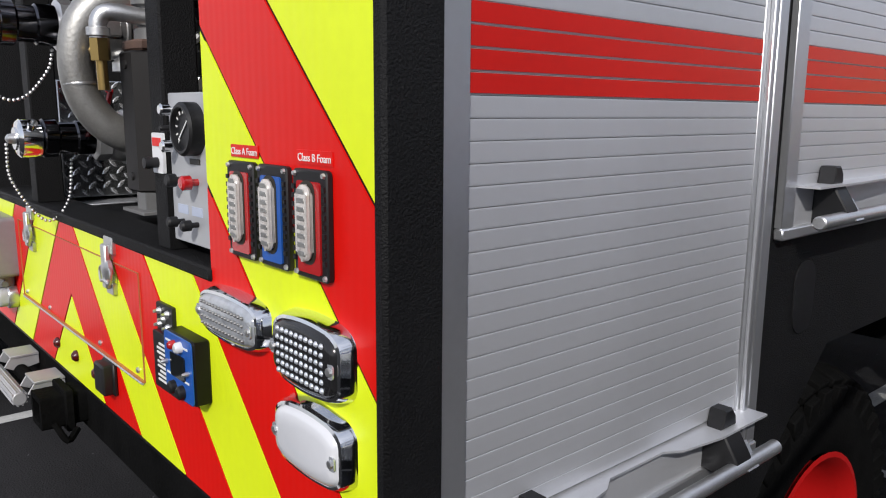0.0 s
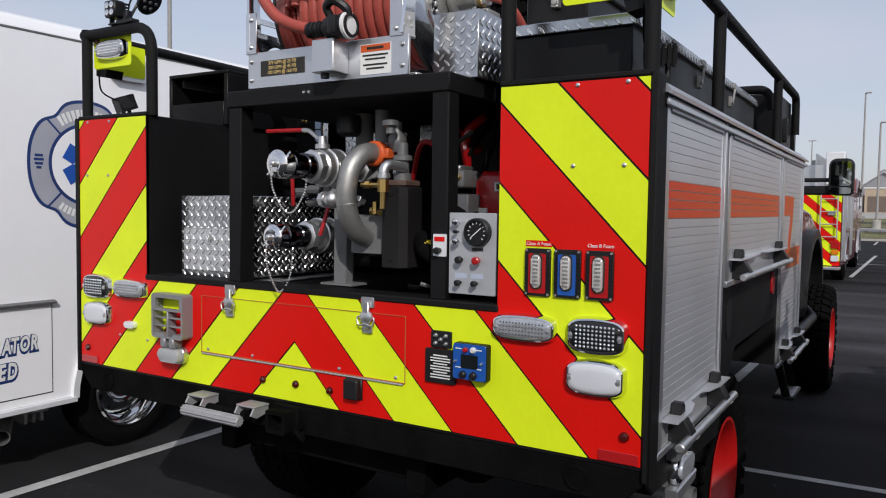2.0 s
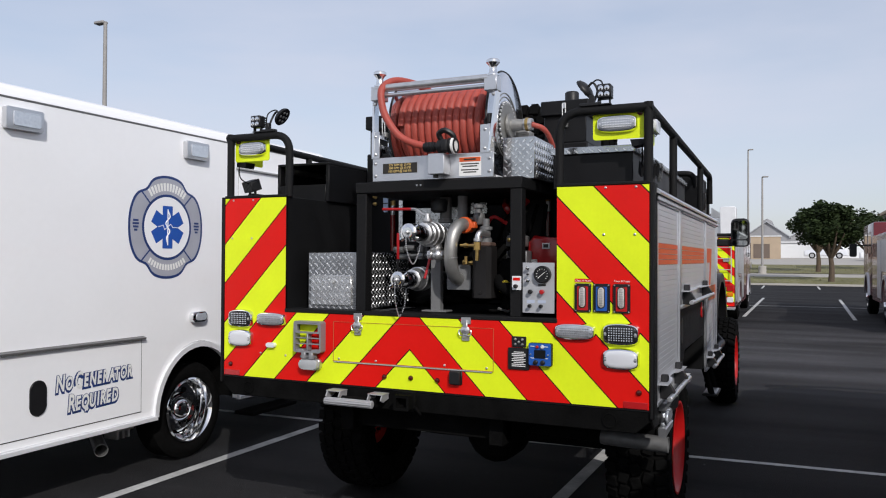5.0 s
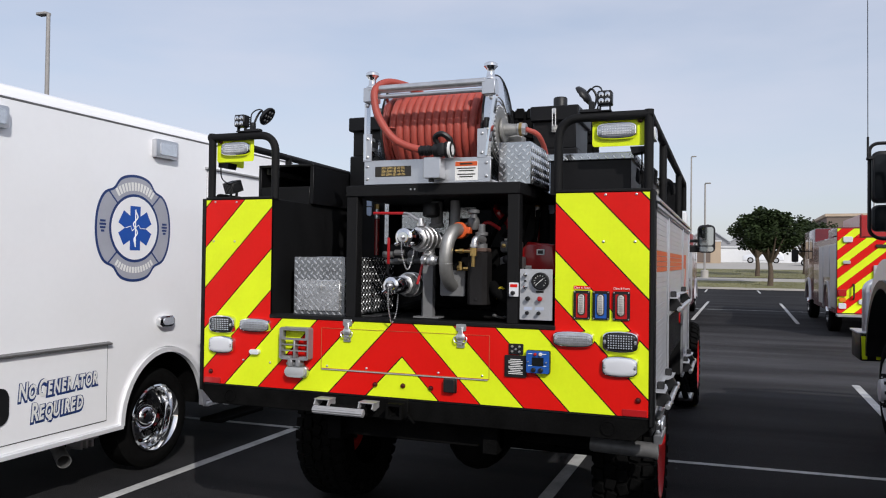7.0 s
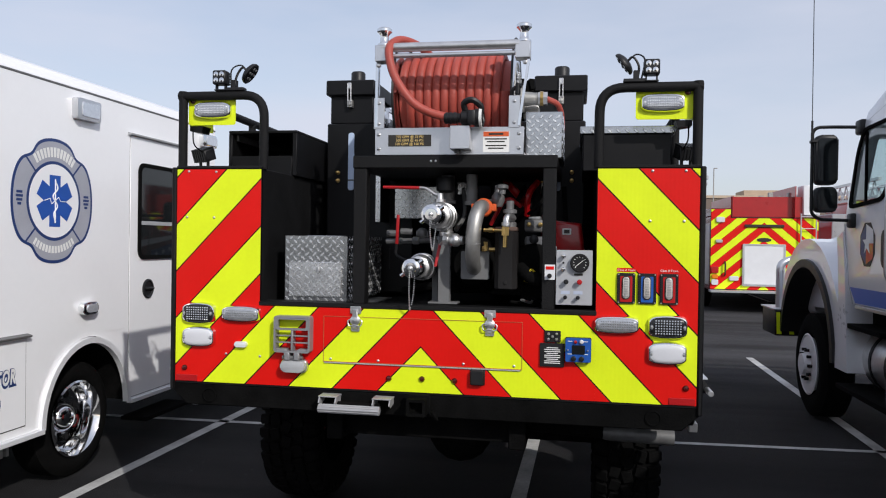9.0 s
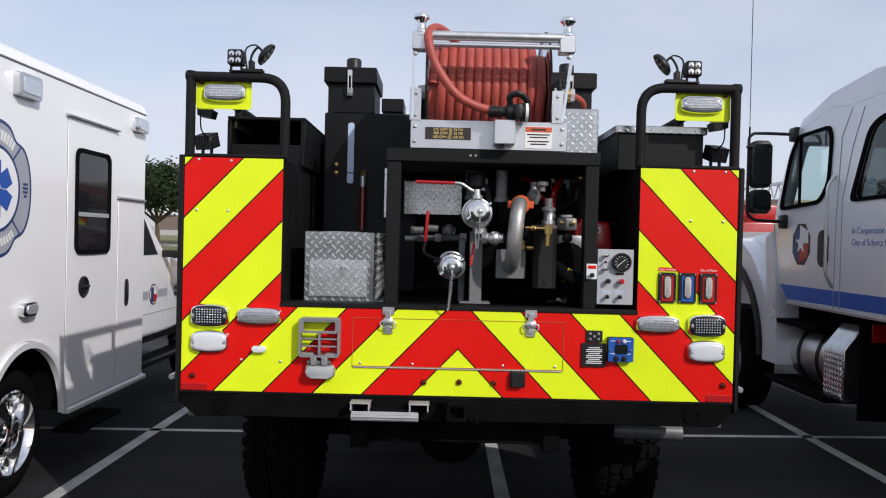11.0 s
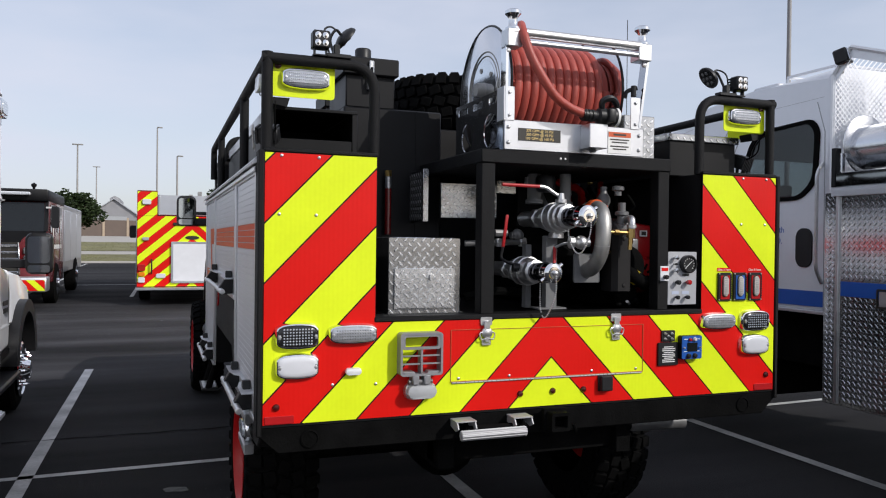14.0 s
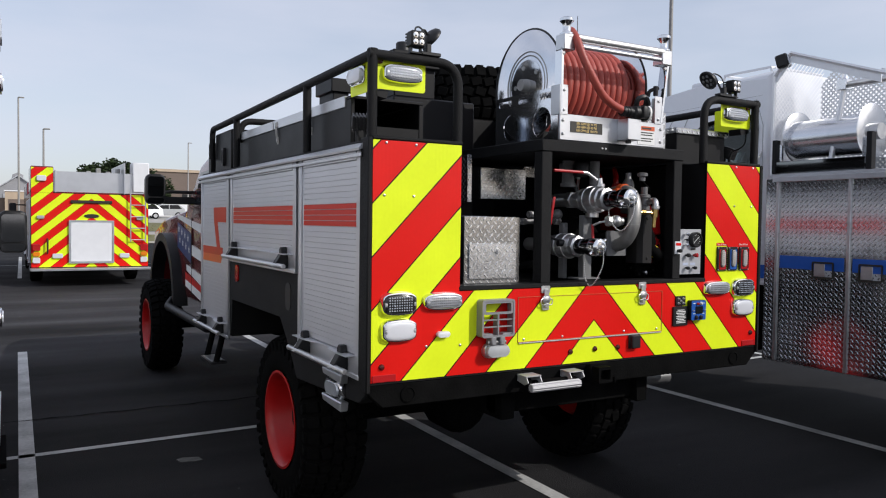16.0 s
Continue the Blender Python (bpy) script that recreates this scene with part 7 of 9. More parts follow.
nz = part("nozzle", t, PLASTIC, reel, "black hose nozzle with a pale ring")
t = B()
lathe(t, (0.262, -0.053, NZ), (1, 0, 0), [(0, 0.036), (0.002, 0.043), (0.013, 0.043), (0.015, 0.036)], 20)
part("nozzle_ring", t, LABELW, nz)
part("nozzle_mouth", lathe(B(), (0.275, -0.053, NZ), (1, 0, 0), [(0, 0.038), (0.006, 0.038), (0.008, 0.03), (0.0, 0.028), (-0.001, 0.001)], 20), PLASTIC, nz)
t = B()
prism(t, rrect(0.178, 2.130, 0.090, 0.105, 0.004, 2), "y", -0.075, 0.004, 0.003)
cr = part("nozzle_cradle", t, ALUF, reel, "white metal nozzle cradle")
t = B()
cyl(t, (0.165, -0.045, 2.062), (0.165, -0.045, 2.082), 0.014)
part("drain_knob", t, PLASTIC, cr)
sg = B()
box(sg, -0.168, 0.034, 0.0015, 0.004, 2.100, 2.153)
sign = part("rating_sign", sg, SIGNB, reel, "black rating plate with gold writing")
for k, tx in enumerate(("375 GPM @ 25 PSI", "300 GPM @ 45 PSI", "100 GPM @ 160 PSI")):
    words(tx, SIGNY, sign, (-0.067, 0.0012, 2.1385 - 0.0165 * k), 0.0165, align="CENTER", thick=0.0003)
wl = B()
box(wl, 0.273, 0.392, 0.0015, 0.004, 2.070, 2.166)
warn = part("warning_label", wl, LABELW, reel, "white label with an orange heading")
t = B()
box(t, 0.275, 0.390, 0.0005, 0.0015, 2.142, 2.164)
part("heading", t, ORANGE, warn)
t = B()
for k in range(4):
    w = (0.10, 0.08, 0.095, 0.07)[k]
    box(t, 0.332 - w / 2, 0.332 + w / 2, 0.0006, 0.0015, 2.128 - 0.012 * k - (0.006 if k > 1 else 0), 2.1335 - 0.012 * k - (0.006 if k > 1 else 0))
box(t, 0.30, 0.365, -0.0004, 0.0005, 2.149, 2.157)
part("writing", t, SIGNB, warn, kind="stuff")
# motor and swivel on the far side of the reel
t = B()
cyl(t, (0.40, RY, RZ), (0.50, RY, RZ), 0.03, n=18, bev=0.003)
lathe(t, (0.41, RY, RZ), (1, 0, 0), [(0, 0.06), (0.006, 0.066), (0.018, 0.066), (0.022, 0.05)], 20)
box(t, 0.42, 0.50, 0.44, 0.54, 2.29, 2.36, 0.01, 2)
part("reel_motor", t, CAST, reel)
t = B()
cyl(t, (0.50, RY, RZ), (0.545, RY, RZ), 0.034, n=6)
part("swivel", t, STEEL, reel)
t = B()
cyl(t, (0.51, RY, RZ), (0.525, RY, RZ), 0.036, n=18)
part("swivel_ring", t, BRASS, reel)
t = B()
tube(t, bend([(0.54, RY, RZ), (0.60, RY + 0.05, RZ - 0.03), (0.615, RY + 0.16, RZ - 0.12), (0.60, RY + 0.22, RZ - 0.25)], 5), 0.014, 10)
part("feed_hose", t, HOSE, reel)
t = B()
tube(t, bend([(0.395, 0.06, 2.33), (0.40, 0.05, 2.36), (0.44, 0.03, 2.375)], 4), 0.010, 8)
cyl(t, (0.425, 0.035, 2.335), (0.425, 0.035, 2.385), 0.013, n=10, bev=0.002)
part("brake_lever", t, PLASTIC, reel)
tread_box(0.455, 0.625, 0.150, 0.58, 2.06, 2.275, "reel_side_box", "bright tread-plate box beside the reel", "yx")

# ---- tanks and lockers above the deck ----
for s in (-1, 1):
    def X(a):
        return s * a
    tk = B()
    box(tk, X(0.735), X(0.22), 0.80, 1.5, 1.366, 2.335, 0.008)
    box(tk, X(0.722), X(0.468), 0.82, 1.2, 2.335, 2.53, 0.006)
    tank = part("foam_tank", tk, BLACK, truck, "black plastic foam tank with a fill tower")
    part("weld_seam", box(B(), X(0.36), X(0.352), 0.797, 0.801, 1.5, 2.33), BLACK, tank)
    t = B()
    box(t, X(0.742), X(0.455), 0.79, 1.22, 2.495, 2.582, 0.006)
    lid = part("tower_lid", t, BLACK, tank)
    t = B()
    lathe(t, (X(0.60), 0.96, 2.58), (0, 0, 1), [(0, 0.048), (0.006, 0.048), (0.008, 0.042), (0.074, 0.042), (0.082, 0.036), (0.0825, 0.001)], 20)
    part("cap", t, PLASTIC, lid)
    # over-centre draw latch in front of the cap
    lt_ = part("draw_latch", box(B(), X(0.60) - 0.012, X(0.60) + 0.012, 0.778, 0.791, 2.53, 2.565, 0.003), STEEL, lid, "steel draw latch")
    t = B()
    for q in (-0.009, 0.009):
        tube(t, [(X(0.60) + q, 0.779, 2.56), (X(0.60) + q, 0.784, 2.46)], 0.0035, 6)
    part("latch_bail", t, STEEL, lt_)
    t = B()
    box(t, X(0.60) - 0.016, X(0.60) + 0.016, 0.788, 0.821, 2.425, 2.47, 0.003)
    lathe(t, (X(0.60), 0.788, 2.445), (0, -1, 0), [(0, 0.012), (0.006, 0.011), (0.008, 0.001)], 10)
    part("latch_keeper", t, CAST, lt_)
    t = B()
    prism(t, rrect(X(0.588), 2.115, 0.034, 0.33, 0.012), "y", 0.792, 0.80, 0.002)
    ss_ = part("sight_strip", t, SIGHT, tank, "pale blue level strip")
    part("sight_mark", box(B(), X(0.588) - 0.0175, X(0.588) + 0.0175, 0.790, 0.7925, 2.005, 2.011), SIGNB, ss_)
    t = B()
    cyl(t, (X(0.515), 0.76, 1.70), (X(0.515), 0.76, 1.93), 0.017)
    # darker red than the other pipes: the bay's shade is in the colour
    part("red_pipe", t, CABRED, tank)
    t = B()
    cyl(t, (X(0.515), 0.76, 1.93), (X(0.515), 0.76, 1.99), 0.015)
    part("steel_fitting", t, STEEL, tank)
    t = B()
    cyl(t, (X(0.515), 0.76, 1.99), (X(0.515), 0.76, 2.02), 0.018, n=6)
    part("brass_fitting", t, BRASS, tank)
    for dz in (0.0, 0.045):
        t = B()
        lathe(t, (X(0.665), 0.80, 2.005 + dz), (0, -1, 0), [(0, 0.012), (0.012, 0.012), (0.014, 0.008), (0.03, 0.008), (0.032, 0.002)], 8)
        part("small_tap", t, BRASS, tank)
tb = B()
box(tb, -0.72, 0.75, 1.25, 2.9, 2.0, 2.322, 0.01)
mt_ = part("main_tank", tb, BLACK, truck, "long black tank across the body")
tb = B()
box(tb, -0.52, -0.40, 2.22, 2.50, 2.32, 2.60, 0.006)
tb = part("fill_tower", tb, BLACK, mt_)
part("tower_lid", box(B(), -0.54, -0.38, 2.20, 2.53, 2.572, 2.67, 0.006), BLACK, tb)
for s in (-1, 1):
    lb = B()
    if s > 0:
        prism(lb, [(0.72, 2.0), (1.115, 2.0), (1.115, 2.17), (0.72, 2.17)], "y", 0.16, 2.1, 0.004)
        lo = part("side_locker", lb, BLACK, truck, "long black locker with a tread-plate lid")
        t = B()
        box(t, 0.705, 1.13, 0.15, 2.12, 2.17, 2.205, 0.003)
        ld = part("lid", t, TREADD, lo)
        t = B()
        treads(t, 0.71, 1.125, 2.172, 2.204, 0.15, "y")
        treads(t, 0.16, 2.1, 2.172, 2.204, 1.13, "x", sign=1)
        part("tread", t, TREAD, ld, kind="stuff")
    else:
        # open-ended tray
        lo = part("side_locker", box(lb, -1.13, -0.79, 0.40, 2.36, 2.0, 2.105, 0.003), BLACK, truck, "long black locker, open at its rear end")
        part("locker_side", box(B(), -1.15, -1.13, 0.40, 2.36, 2.0, 2.225, 0.003), BLACK, lo)
        part("locker_side", box(B(), -0.79, -0.765, 0.40, 2.36, 2.0, 2.225, 0.003), BLACK, lo)
        part("locker_divider", box(B(), -1.13, -0.79, 1.05, 1.08, 2.105, 2.225, 0.003), BLACK, lo)
        part("lid", box(B(), -1.15, -0.765, 0.40, 2.36, 2.225, 2.240, 0.003), BLACK, lo)
        for ya, yb in ((0.46, 1.0), (1.02, 1.56), (1.58, 2.36)):
            t = B()
            box(t, -1.158, -1.12, ya, yb, 2.192, 2.244, 0.002)
            part("lid_edge", t, ALUF, lo)
    XO = 1.158 if s < 0 else 1.133
    for y in (0.93, 1.50):
        t = B()
        box(t, s * XO - 0.004, s * XO + 0.006, y - 0.022, y + 0.022, 2.20 if s < 0 else 2.176, 2.23 if s < 0 else 2.2, 0.002)
        box(t, s * (XO - 0.03), s * (XO - 0.006), y - 0.014, y + 0.014, 2.10, 2.145, 0.003)
        for q in (-0.009, 0.009):
            tube(t, [(s * (XO + 0.005), y + q, 2.21 if s < 0 else 2.185), (s * (XO - 0.003), y + q, 2.12)], 0.003, 6)
        lathe(t, (s * (XO - 0.008), y, 2.122), (s, 0, 0), [(0, 0.012), (0.008, 0.011), (0.01, 0.001)], 10)
        part("draw_latch", t, CAST, lo)
    # black box at the front end with a small catch, and a bent bar across
    t = B()
    box(t, s * 0.78, s * 1.185, 2.44, 2.90, 2.0, 2.285, 0.01)
    fb_ = part("front_box", t, BLACK, truck, "black box behind the cab guard")
    t = B()
    ring(t, rrect(2.62, 2.10, 0.05, 0.13, 0.012, 3), rrect(2.62, 2.10, 0.026, 0.10, 0.008, 3), "x", s * 1.185, s * 1.205)
    part("box_catch", t, PLASTIC, fb_)
    t = B()
    tube(t, corner([(s * 1.17, 2.30, 2.18), (s * 1.15, 2.30, 2.305 - 0.02 * s), (s * 0.72, 2.34, 2.315 - 0.02 * s)], 0.1, 6), 0.022, 10)
    part("bent_bar", t, LINER, truck)

# spare wheel lying on the tank
R, rim, W = 0.48, 0.24, 0.345
SPARE = (0.23, 1.70, 2.325)
bm = wheel_mesh(R, rim, W)
bm.transform(Matrix.Translation(SPARE) @ Matrix.Rotation(radians(-90), 4, "Y"))
spare = part("spare_wheel", bm, RUBBER, truck, "knobbly spare tyre lying flat on the tank")
bm = lug_mesh(R, rim, W)
bm.transform(Matrix.Translation(SPARE) @ Matrix.Rotation(radians(-90), 4, "Y"))
part("tyre_tread", bm, RUBBER, spare, kind="stuff")
t = B()
lathe(t, (SPARE[0], SPARE[1], 2.40), (0, 0, 1), [(0, rim), (0.02, rim - 0.02), (0.1, 0.2), (0.12, 0.001)], 24)
part("rim", t, WHEELRED, spare)

# ---- roll bars, rails and lamps over the pillars ----
for s in (-1, 1):
    t = B()
    tube(t, [(s * 1.21, 0.03, 2.0), (s * 1.21, 0.03, 2.378)], 0.0215, 12)
    tube(t, corner([(s * 1.23, 0.03, 2.356), (s * 0.79, 0.03, 2.356), (s * 0.79, 0.03, 2.0)], 0.11, 8), 0.022, 12)
    rb = part("roll_bar", t, LINER, truck, "black tubular roll bar")
    t = B()
    tube(t, corner([(s * 1.21, 0.03, 2.356), (s * 1.21, 2.88, 2.318), (s * 1.21, 2.90, 2.10)], 0.05, 4), 0.0215, 10)
    part("side_rail", t, LINER, rb)
    for y in (0.83, 2.20):
        t = B()
        tube(t, [(s * 1.21, y, 2.0), (s * 1.21, y, 2.356 - 0.0133 * y)], 0.0215, 10)
        part("rail_post", t, LINER, rb)
    # lime plate bent round the corner, behind the post
    pl_ = B()
    prism(pl_, rrect(s * 1.07, 2.288, 0.246, 0.142, 0.012), "y", 0.050, 0.053, 0.001)
    part("lamp_plate", pl_, YEL, rb, "lime sheeting plate with a warning lamp")
    lamp("warning_lamp", s * 1.062, 2.288, 0.188, 0.080, SMOKEL, rb, "chrome-rimmed clear warning lamp", y=0.050, leds=(18, 4, 0.0032), ledmat=WLENS)
    t = B()
    lathe(t, (s * 1.168, 0.050, 2.335), (0, -1, 0), [(0, 0.014), (0.008, 0.013), (0.012, 0.001)], 12)
    part("marker_stud", t, STUD, rb)
    # the same lamp on the flank
    t = B()
    prism(t, rrect(0.18, 2.282, 0.245, 0.142, 0.012), "x", s * 1.190, s * 1.193, 0.001)
    part("flank_plate", t, YEL, rb)
    t = B()
    prism(t, rrect(0.20, 2.288, 0.165, 0.078, 0.026), "x", s * 1.193, s * 1.210, 0.004, 2)
    fk_ = part("flank_lamp", t, CHROME, rb, "chrome-rimmed clear lamp on the flank")
    t = B()
    prism(t, rrect(0.20, 2.288, 0.142, 0.058, 0.02), "x", s * 1.210, s * 1.228, 0.008, 2)
    part("lens", t, WLENS, fk_)
    t = B()
    prism(t, [(s * 1.19, 2.214), (s * 1.12, 2.214), (s * 1.13, 2.18), (s * 1.19, 2.19)], "y", 0.058, 0.14)
    part("lamp_shroud", t, BLACK, rb)
    # cube work lamp and round spot lamp on top
    t = B()
    xx = s * 1.010
    box(t, xx - 0.034, xx + 0.034, -0.005, 0.05, 2.405, 2.473, 0.006)
    wk = part("work_lamp", t, PLASTIC, rb, "black cube work lamp with four diodes")
    for k in range(5):
        part("fin", box(B(), xx - 0.03, xx + 0.03, 0.05, 0.066, 2.411 + 0.013 * k, 2.417 + 0.013 * k), PLASTIC, wk)
    part("foot", box(B(), xx - 0.03, xx + 0.03, 0.01, 0.04, 2.378, 2.384, 0.001), PLASTIC, wk)
    for q in (-0.026, 0.02):
        part("bracket", box(B(), xx + q, xx + q + 0.006, 0.015, 0.035, 2.38, 2.41), PLASTIC, wk)
    for a in (-1, 1):
        for c in (-1, 1):
            t = B()
            lathe(t, (xx + a * 0.0145, -0.005, 2.439 + c * 0.0145), (0, -1, 0), [(0, 0.0125), (0.001, 0.012), (0.002, 0.004), (0.003, 0.001)], 12)
            part("lens", t, CHROME, wk)
    c = Vector((s * 0.895, 0.10, 2.475))
    d = Vector((-s * 0.80, 0.10, -0.60)).normalized()
    t = B()
    lathe(t, c - d * 0.024, d, [(0, 0.02), (0.004, 0.034), (0.012, 0.05), (0.022, 0.056), (0.030, 0.056), (0.032, 0.05)], 24)
    sp = part("spot_lamp", t, PLASTIC, rb, "round black spot lamp on a stalk")
    t = B()
    lathe(t, c + d * 0.005, d, [(0, 0.051), (0.003, 0.048), (0.0035, 0.001)], 24)
    part("lens", t, DARKL, sp)
    t = B()
    _, uu, vv = frame_of(d)
    for k in range(7):
        a = radians(60 * k)
        o = c + d * 0.0085 + (uu * math.cos(a) + vv * math.sin(a)) * (0.03 if k < 6 else 0)
        lathe(t, o, d, [(0, 0.009), (0.003, 0.007), (0.004, 0.001)], 10)
    part("diode_ring", t, DGREY, sp, kind="stuff")
    t = B()
    tube(t, bend([c - d * 0.02, c - d * 0.05, (s * 0.96, 0.085, 2.46), (s * 0.95, 0.04, 2.39)], 4), 0.006, 6)
    box(t, s * 0.94 - 0.05, s * 0.94 + 0.05, 0.01, 0.05, 2.376, 2.392, 0.003)
    tube(t, bend([c - d * 0.022, (s * 0.95, 0.11, 2.52), (s * 0.985, 0.08, 2.49), (s * 0.97, 0.05, 2.40)], 4), 0.004, 6)
    box(t, s * 0.945 - 0.012, s * 0.945 + 0.012, 0.02, 0.05, 2.39, 2.43, 0.003)
    part("stalk", t, PLASTIC, sp)
    # small flood lamp low inside the bar
    t = B()
    m = Matrix.Translation((s * 1.185, 0.19, 2.085)) @ Matrix.Rotation(radians(s * 20), 4, "Z") @ Matrix.Rotation(radians(20), 4, "X")
    box(t, -0.045, 0.045, -0.03, 0.035, -0.026, 0.03, 0.006, m=m)
    cyl(t, (s * 1.185 - 0.02, 0.20, 2.0), (s * 1.185 - 0.02, 0.20, 2.06), 0.008, n=8)
    cyl(t, (s * 1.185 + 0.02, 0.20, 2.0), (s * 1.185 + 0.02, 0.20, 2.06), 0.008, n=8)
    fl = part("flood_lamp", t, PLASTIC, rb, "small black finned flood lamp")
    for k in range(6):
        part("fin", box(B(), -0.042 + 0.015 * k, -0.034 + 0.015 * k, -0.034, 0.04, -0.03, 0.036, m=m), PLASTIC, fl)
    t = B()
    tube(t, bend([(s * 1.17, 0.21, 2.09), (s * 1.165, 0.12, 2.10), (s * 1.175, 0.07, 2.13), (s * 1.175, 0.06, 2.20)], 4), 0.0035, 6)
    part("cable", t, RUBBER, rb)


part("headboard", box(B(), -1.19, 1.19, 3.02, 3.10, 2.0, 2.235, 0.008), BLACK, truck, "black headboard behind the cab")

# ---- low fittings ----
step = part("rear_step", cyl(B(), (-0.4, -0.05, 0.9), (-0.18, -0.05, 0.9), 0.018), UNDER, truck, "folding aluminium rear step")
for x in (-0.42, -0.165):
    t = B()
    box(t, x - 0.045, x + 0.045, -0.075, -0.003, 0.938, 0.944, 0.001)
    for dx in (-0.042, 0.036):
        prism(t, [(-0.003, 0.938), (-0.075, 0.938), (-0.09, 0.915), (-0.06, 0.900), (-0.003, 0.912)], "x", x + dx, x + dx + 0.006, 0.001)
    part("step_bracket", t, STEPG, step)
t = B()
cyl(t, (-0.455, -0.10, 0.893), (-0.165, -0.10, 0.893), 0.018, n=14, bev=0.003)
part("tread_bar", t, STEPG, step)
for k in range(10):
    a = 2 * math.pi * k / 10
    part("rib", cyl(B(), (-0.453, -0.10 + 0.018 * math.cos(a), 0.893 + 0.018 * math.sin(a)), (-0.167, -0.10 + 0.018 * math.cos(a), 0.893 + 0.018 * math.sin(a)), 0.0026, n=5), STEPG, step)
t = B()
ring(t, rrect(0.0, 0.915, 0.088, 0.078, 0.008, 3), rrect(0.0, 0.915, 0.06, 0.05, 0.004, 3), "y", -0.10, 0.3)
box(t, -0.055, 0.055, -0.05, -0.03, 0.865, 0.965, 0.003)
tube(t, bend([(0.06, -0.03, 0.87), (0.09, -0.06, 0.86), (0.07, -0.08, 0.90)], 4), 0.008, 8)
part("hitch_receiver", t, UNDER, truck, "black tow hitch receiver")
t = B()
tube(t, [(0.30, 0.66, 0.70), (0.85, 0.66, 0.675)], 0.036, 14)
ex = part("exhaust_pipe", t, UNDER, truck, "sideways exhaust pipe with a tip greyed for shade")
t = B()
lathe(t, (0.85, 0.66, 0.675), (1, 0, -0.03), [(0, 0.038), (0.02, 0.043), (0.36, 0.043), (0.36, 0.039), (0.1, 0.036)], 20, cap=False)
# steel tip coloured dark grey, the underbody's shade put into it
part("tip", t, DGREY, ex)
for x in (0.5, 0.9):
    t = B()
    tube(t, [(x, 0.66, 0.72), (x, 0.6, 0.88)], 0.01, 6)
    part("hanger", t, UNDER, ex)
for s in (-1, 1):
    t = B()
    lathe(t, (s * 1.04, -0.001, 0.905), (0, -1, 0), [(0, 0.036), (0.004, 0.036), (0.006, 0.030), (0.002, 0.028), (0.0022, 0.001)], 24)
    part("round_cover", t, UNDER, truck)
    # side lamp with deflector plates
    t = B()
    for z0, z1 in ((0.925, 0.965), (0.80, 0.842)):
        prism(t, [(0.23, z0), (0.44, z0 + 0.012), (0.46, z1), (0.22, z1)], "x", s * 1.222, s * 1.262, 0.004)
    sl = part("side_lamp", t, ALUF, truck, "chrome side lamp between aluminium guards")
    t = B()
    prism(t, rrect(0.34, 0.885, 0.19, 0.085, 0.028), "x", s * 1.222, s * 1.256, 0.012, 2)
    part("bezel", t, CHROME, sl)
    t = B()
    prism(t, rrect(0.34, 0.885, 0.15, 0.055, 0.02), "x", s * 1.256, s * 1.264, 0.004)
    part("lens", t, CLEARL, sl)
    # filler recess ahead of the wheel arch and red marker
    t = B()
    prism(t, rrect(2.10, 1.30, 0.07, 0.11, 0.02), "x", s * 1.226, s * 1.236, 0.004)
    part("marker_lamp", t, REDLENS, truck)
    t = B()
    prism(t, rrect(1.06, 1.24, 0.09, 0.15, 0.04), "x", s * 1.226, s * 1.229)
    part("filler_recess", t, PLASTIC, truck)
    # fold-down step ahead of the arch
    t = B()
    box(t, s * 1.19, s * 1.30, 2.52, 2.84, 0.625, 0.645, 0.004)
    fs = part("side_step", t, PLASTIC, truck, "narrow fold-down side step on black arms")
    part("tread_strip", box(B(), s * 1.20, s * 1.29, 2.55, 2.81, 0.645, 0.649, 0.001), STEEL, fs)
    for y in (2.54, 2.82):
        part("arm", tube(B(), [(s * 1.26, y, 0.635), (s * 1.17, y + 0.10, 0.90)], 0.022, 8), UNDER, fs)
    # nerf bar under the cab
    t = B()
    tube(t, corner([(s * 1.05, 3.3, 0.82), (s * 1.12, 3.4, 0.76), (s * 1.12, 5.2, 0.76), (s * 1.05, 5.3, 0.82)], 0.06), 0.04, 12)
    part("step_tube", t, BLACK, truck)
    # bent band on the front shutter
    x = s * 1.226
    for poly, m in (([(2.36, 1.737), (2.72, 1.737), (2.70, 1.632), (2.36, 1.632)], BANDS), ([(2.60, 1.632), (2.70, 1.632), (2.62, 1.455), (2.53, 1.455)], BANDS), ([(2.45, 1.455), (3.06, 1.455), (3.06, 1.40), (2.46, 1.40)], BANDS), ([(2.46, 1.40), (3.06, 1.40), (3.06, 1.345), (2.50, 1.345)], ORBAND)):
        part("bent_band", prism(B(), poly, "x", x + s * 0.0122, x + s * 0.0136), m, truck)

# ---- cab ----
cb = B()
sec = [(3.2, 0.85), (5.05, 0.85), (5.15, 1.15), (5.15, 1.66), (4.85, 1.74), (4.38, 2.16), (4.1, 2.22), (3.25, 2.22), (3.2, 2.1)]
prism(cb, sec, "x", -0.98, 0.98, 0.06, 3)
cab0 = part("cab", cb, CABRED, truck, "dark red pickup cab with flag graphics")
hb_ = B()
prism(hb_, [(5.1, 0.95), (5.1, 1.74), (6.3, 1.66), (6.95, 1.5), (7.05, 1.15), (7.0, 0.85), (6.85, 0.85), (6.8, 1.15), (6.5, 1.4), (5.85, 1.4), (5.5, 1.15), (5.4, 0.95)], "x", -0.97, 0.97, 0.05, 3)
part("hood", hb_, CABRED, cab0)
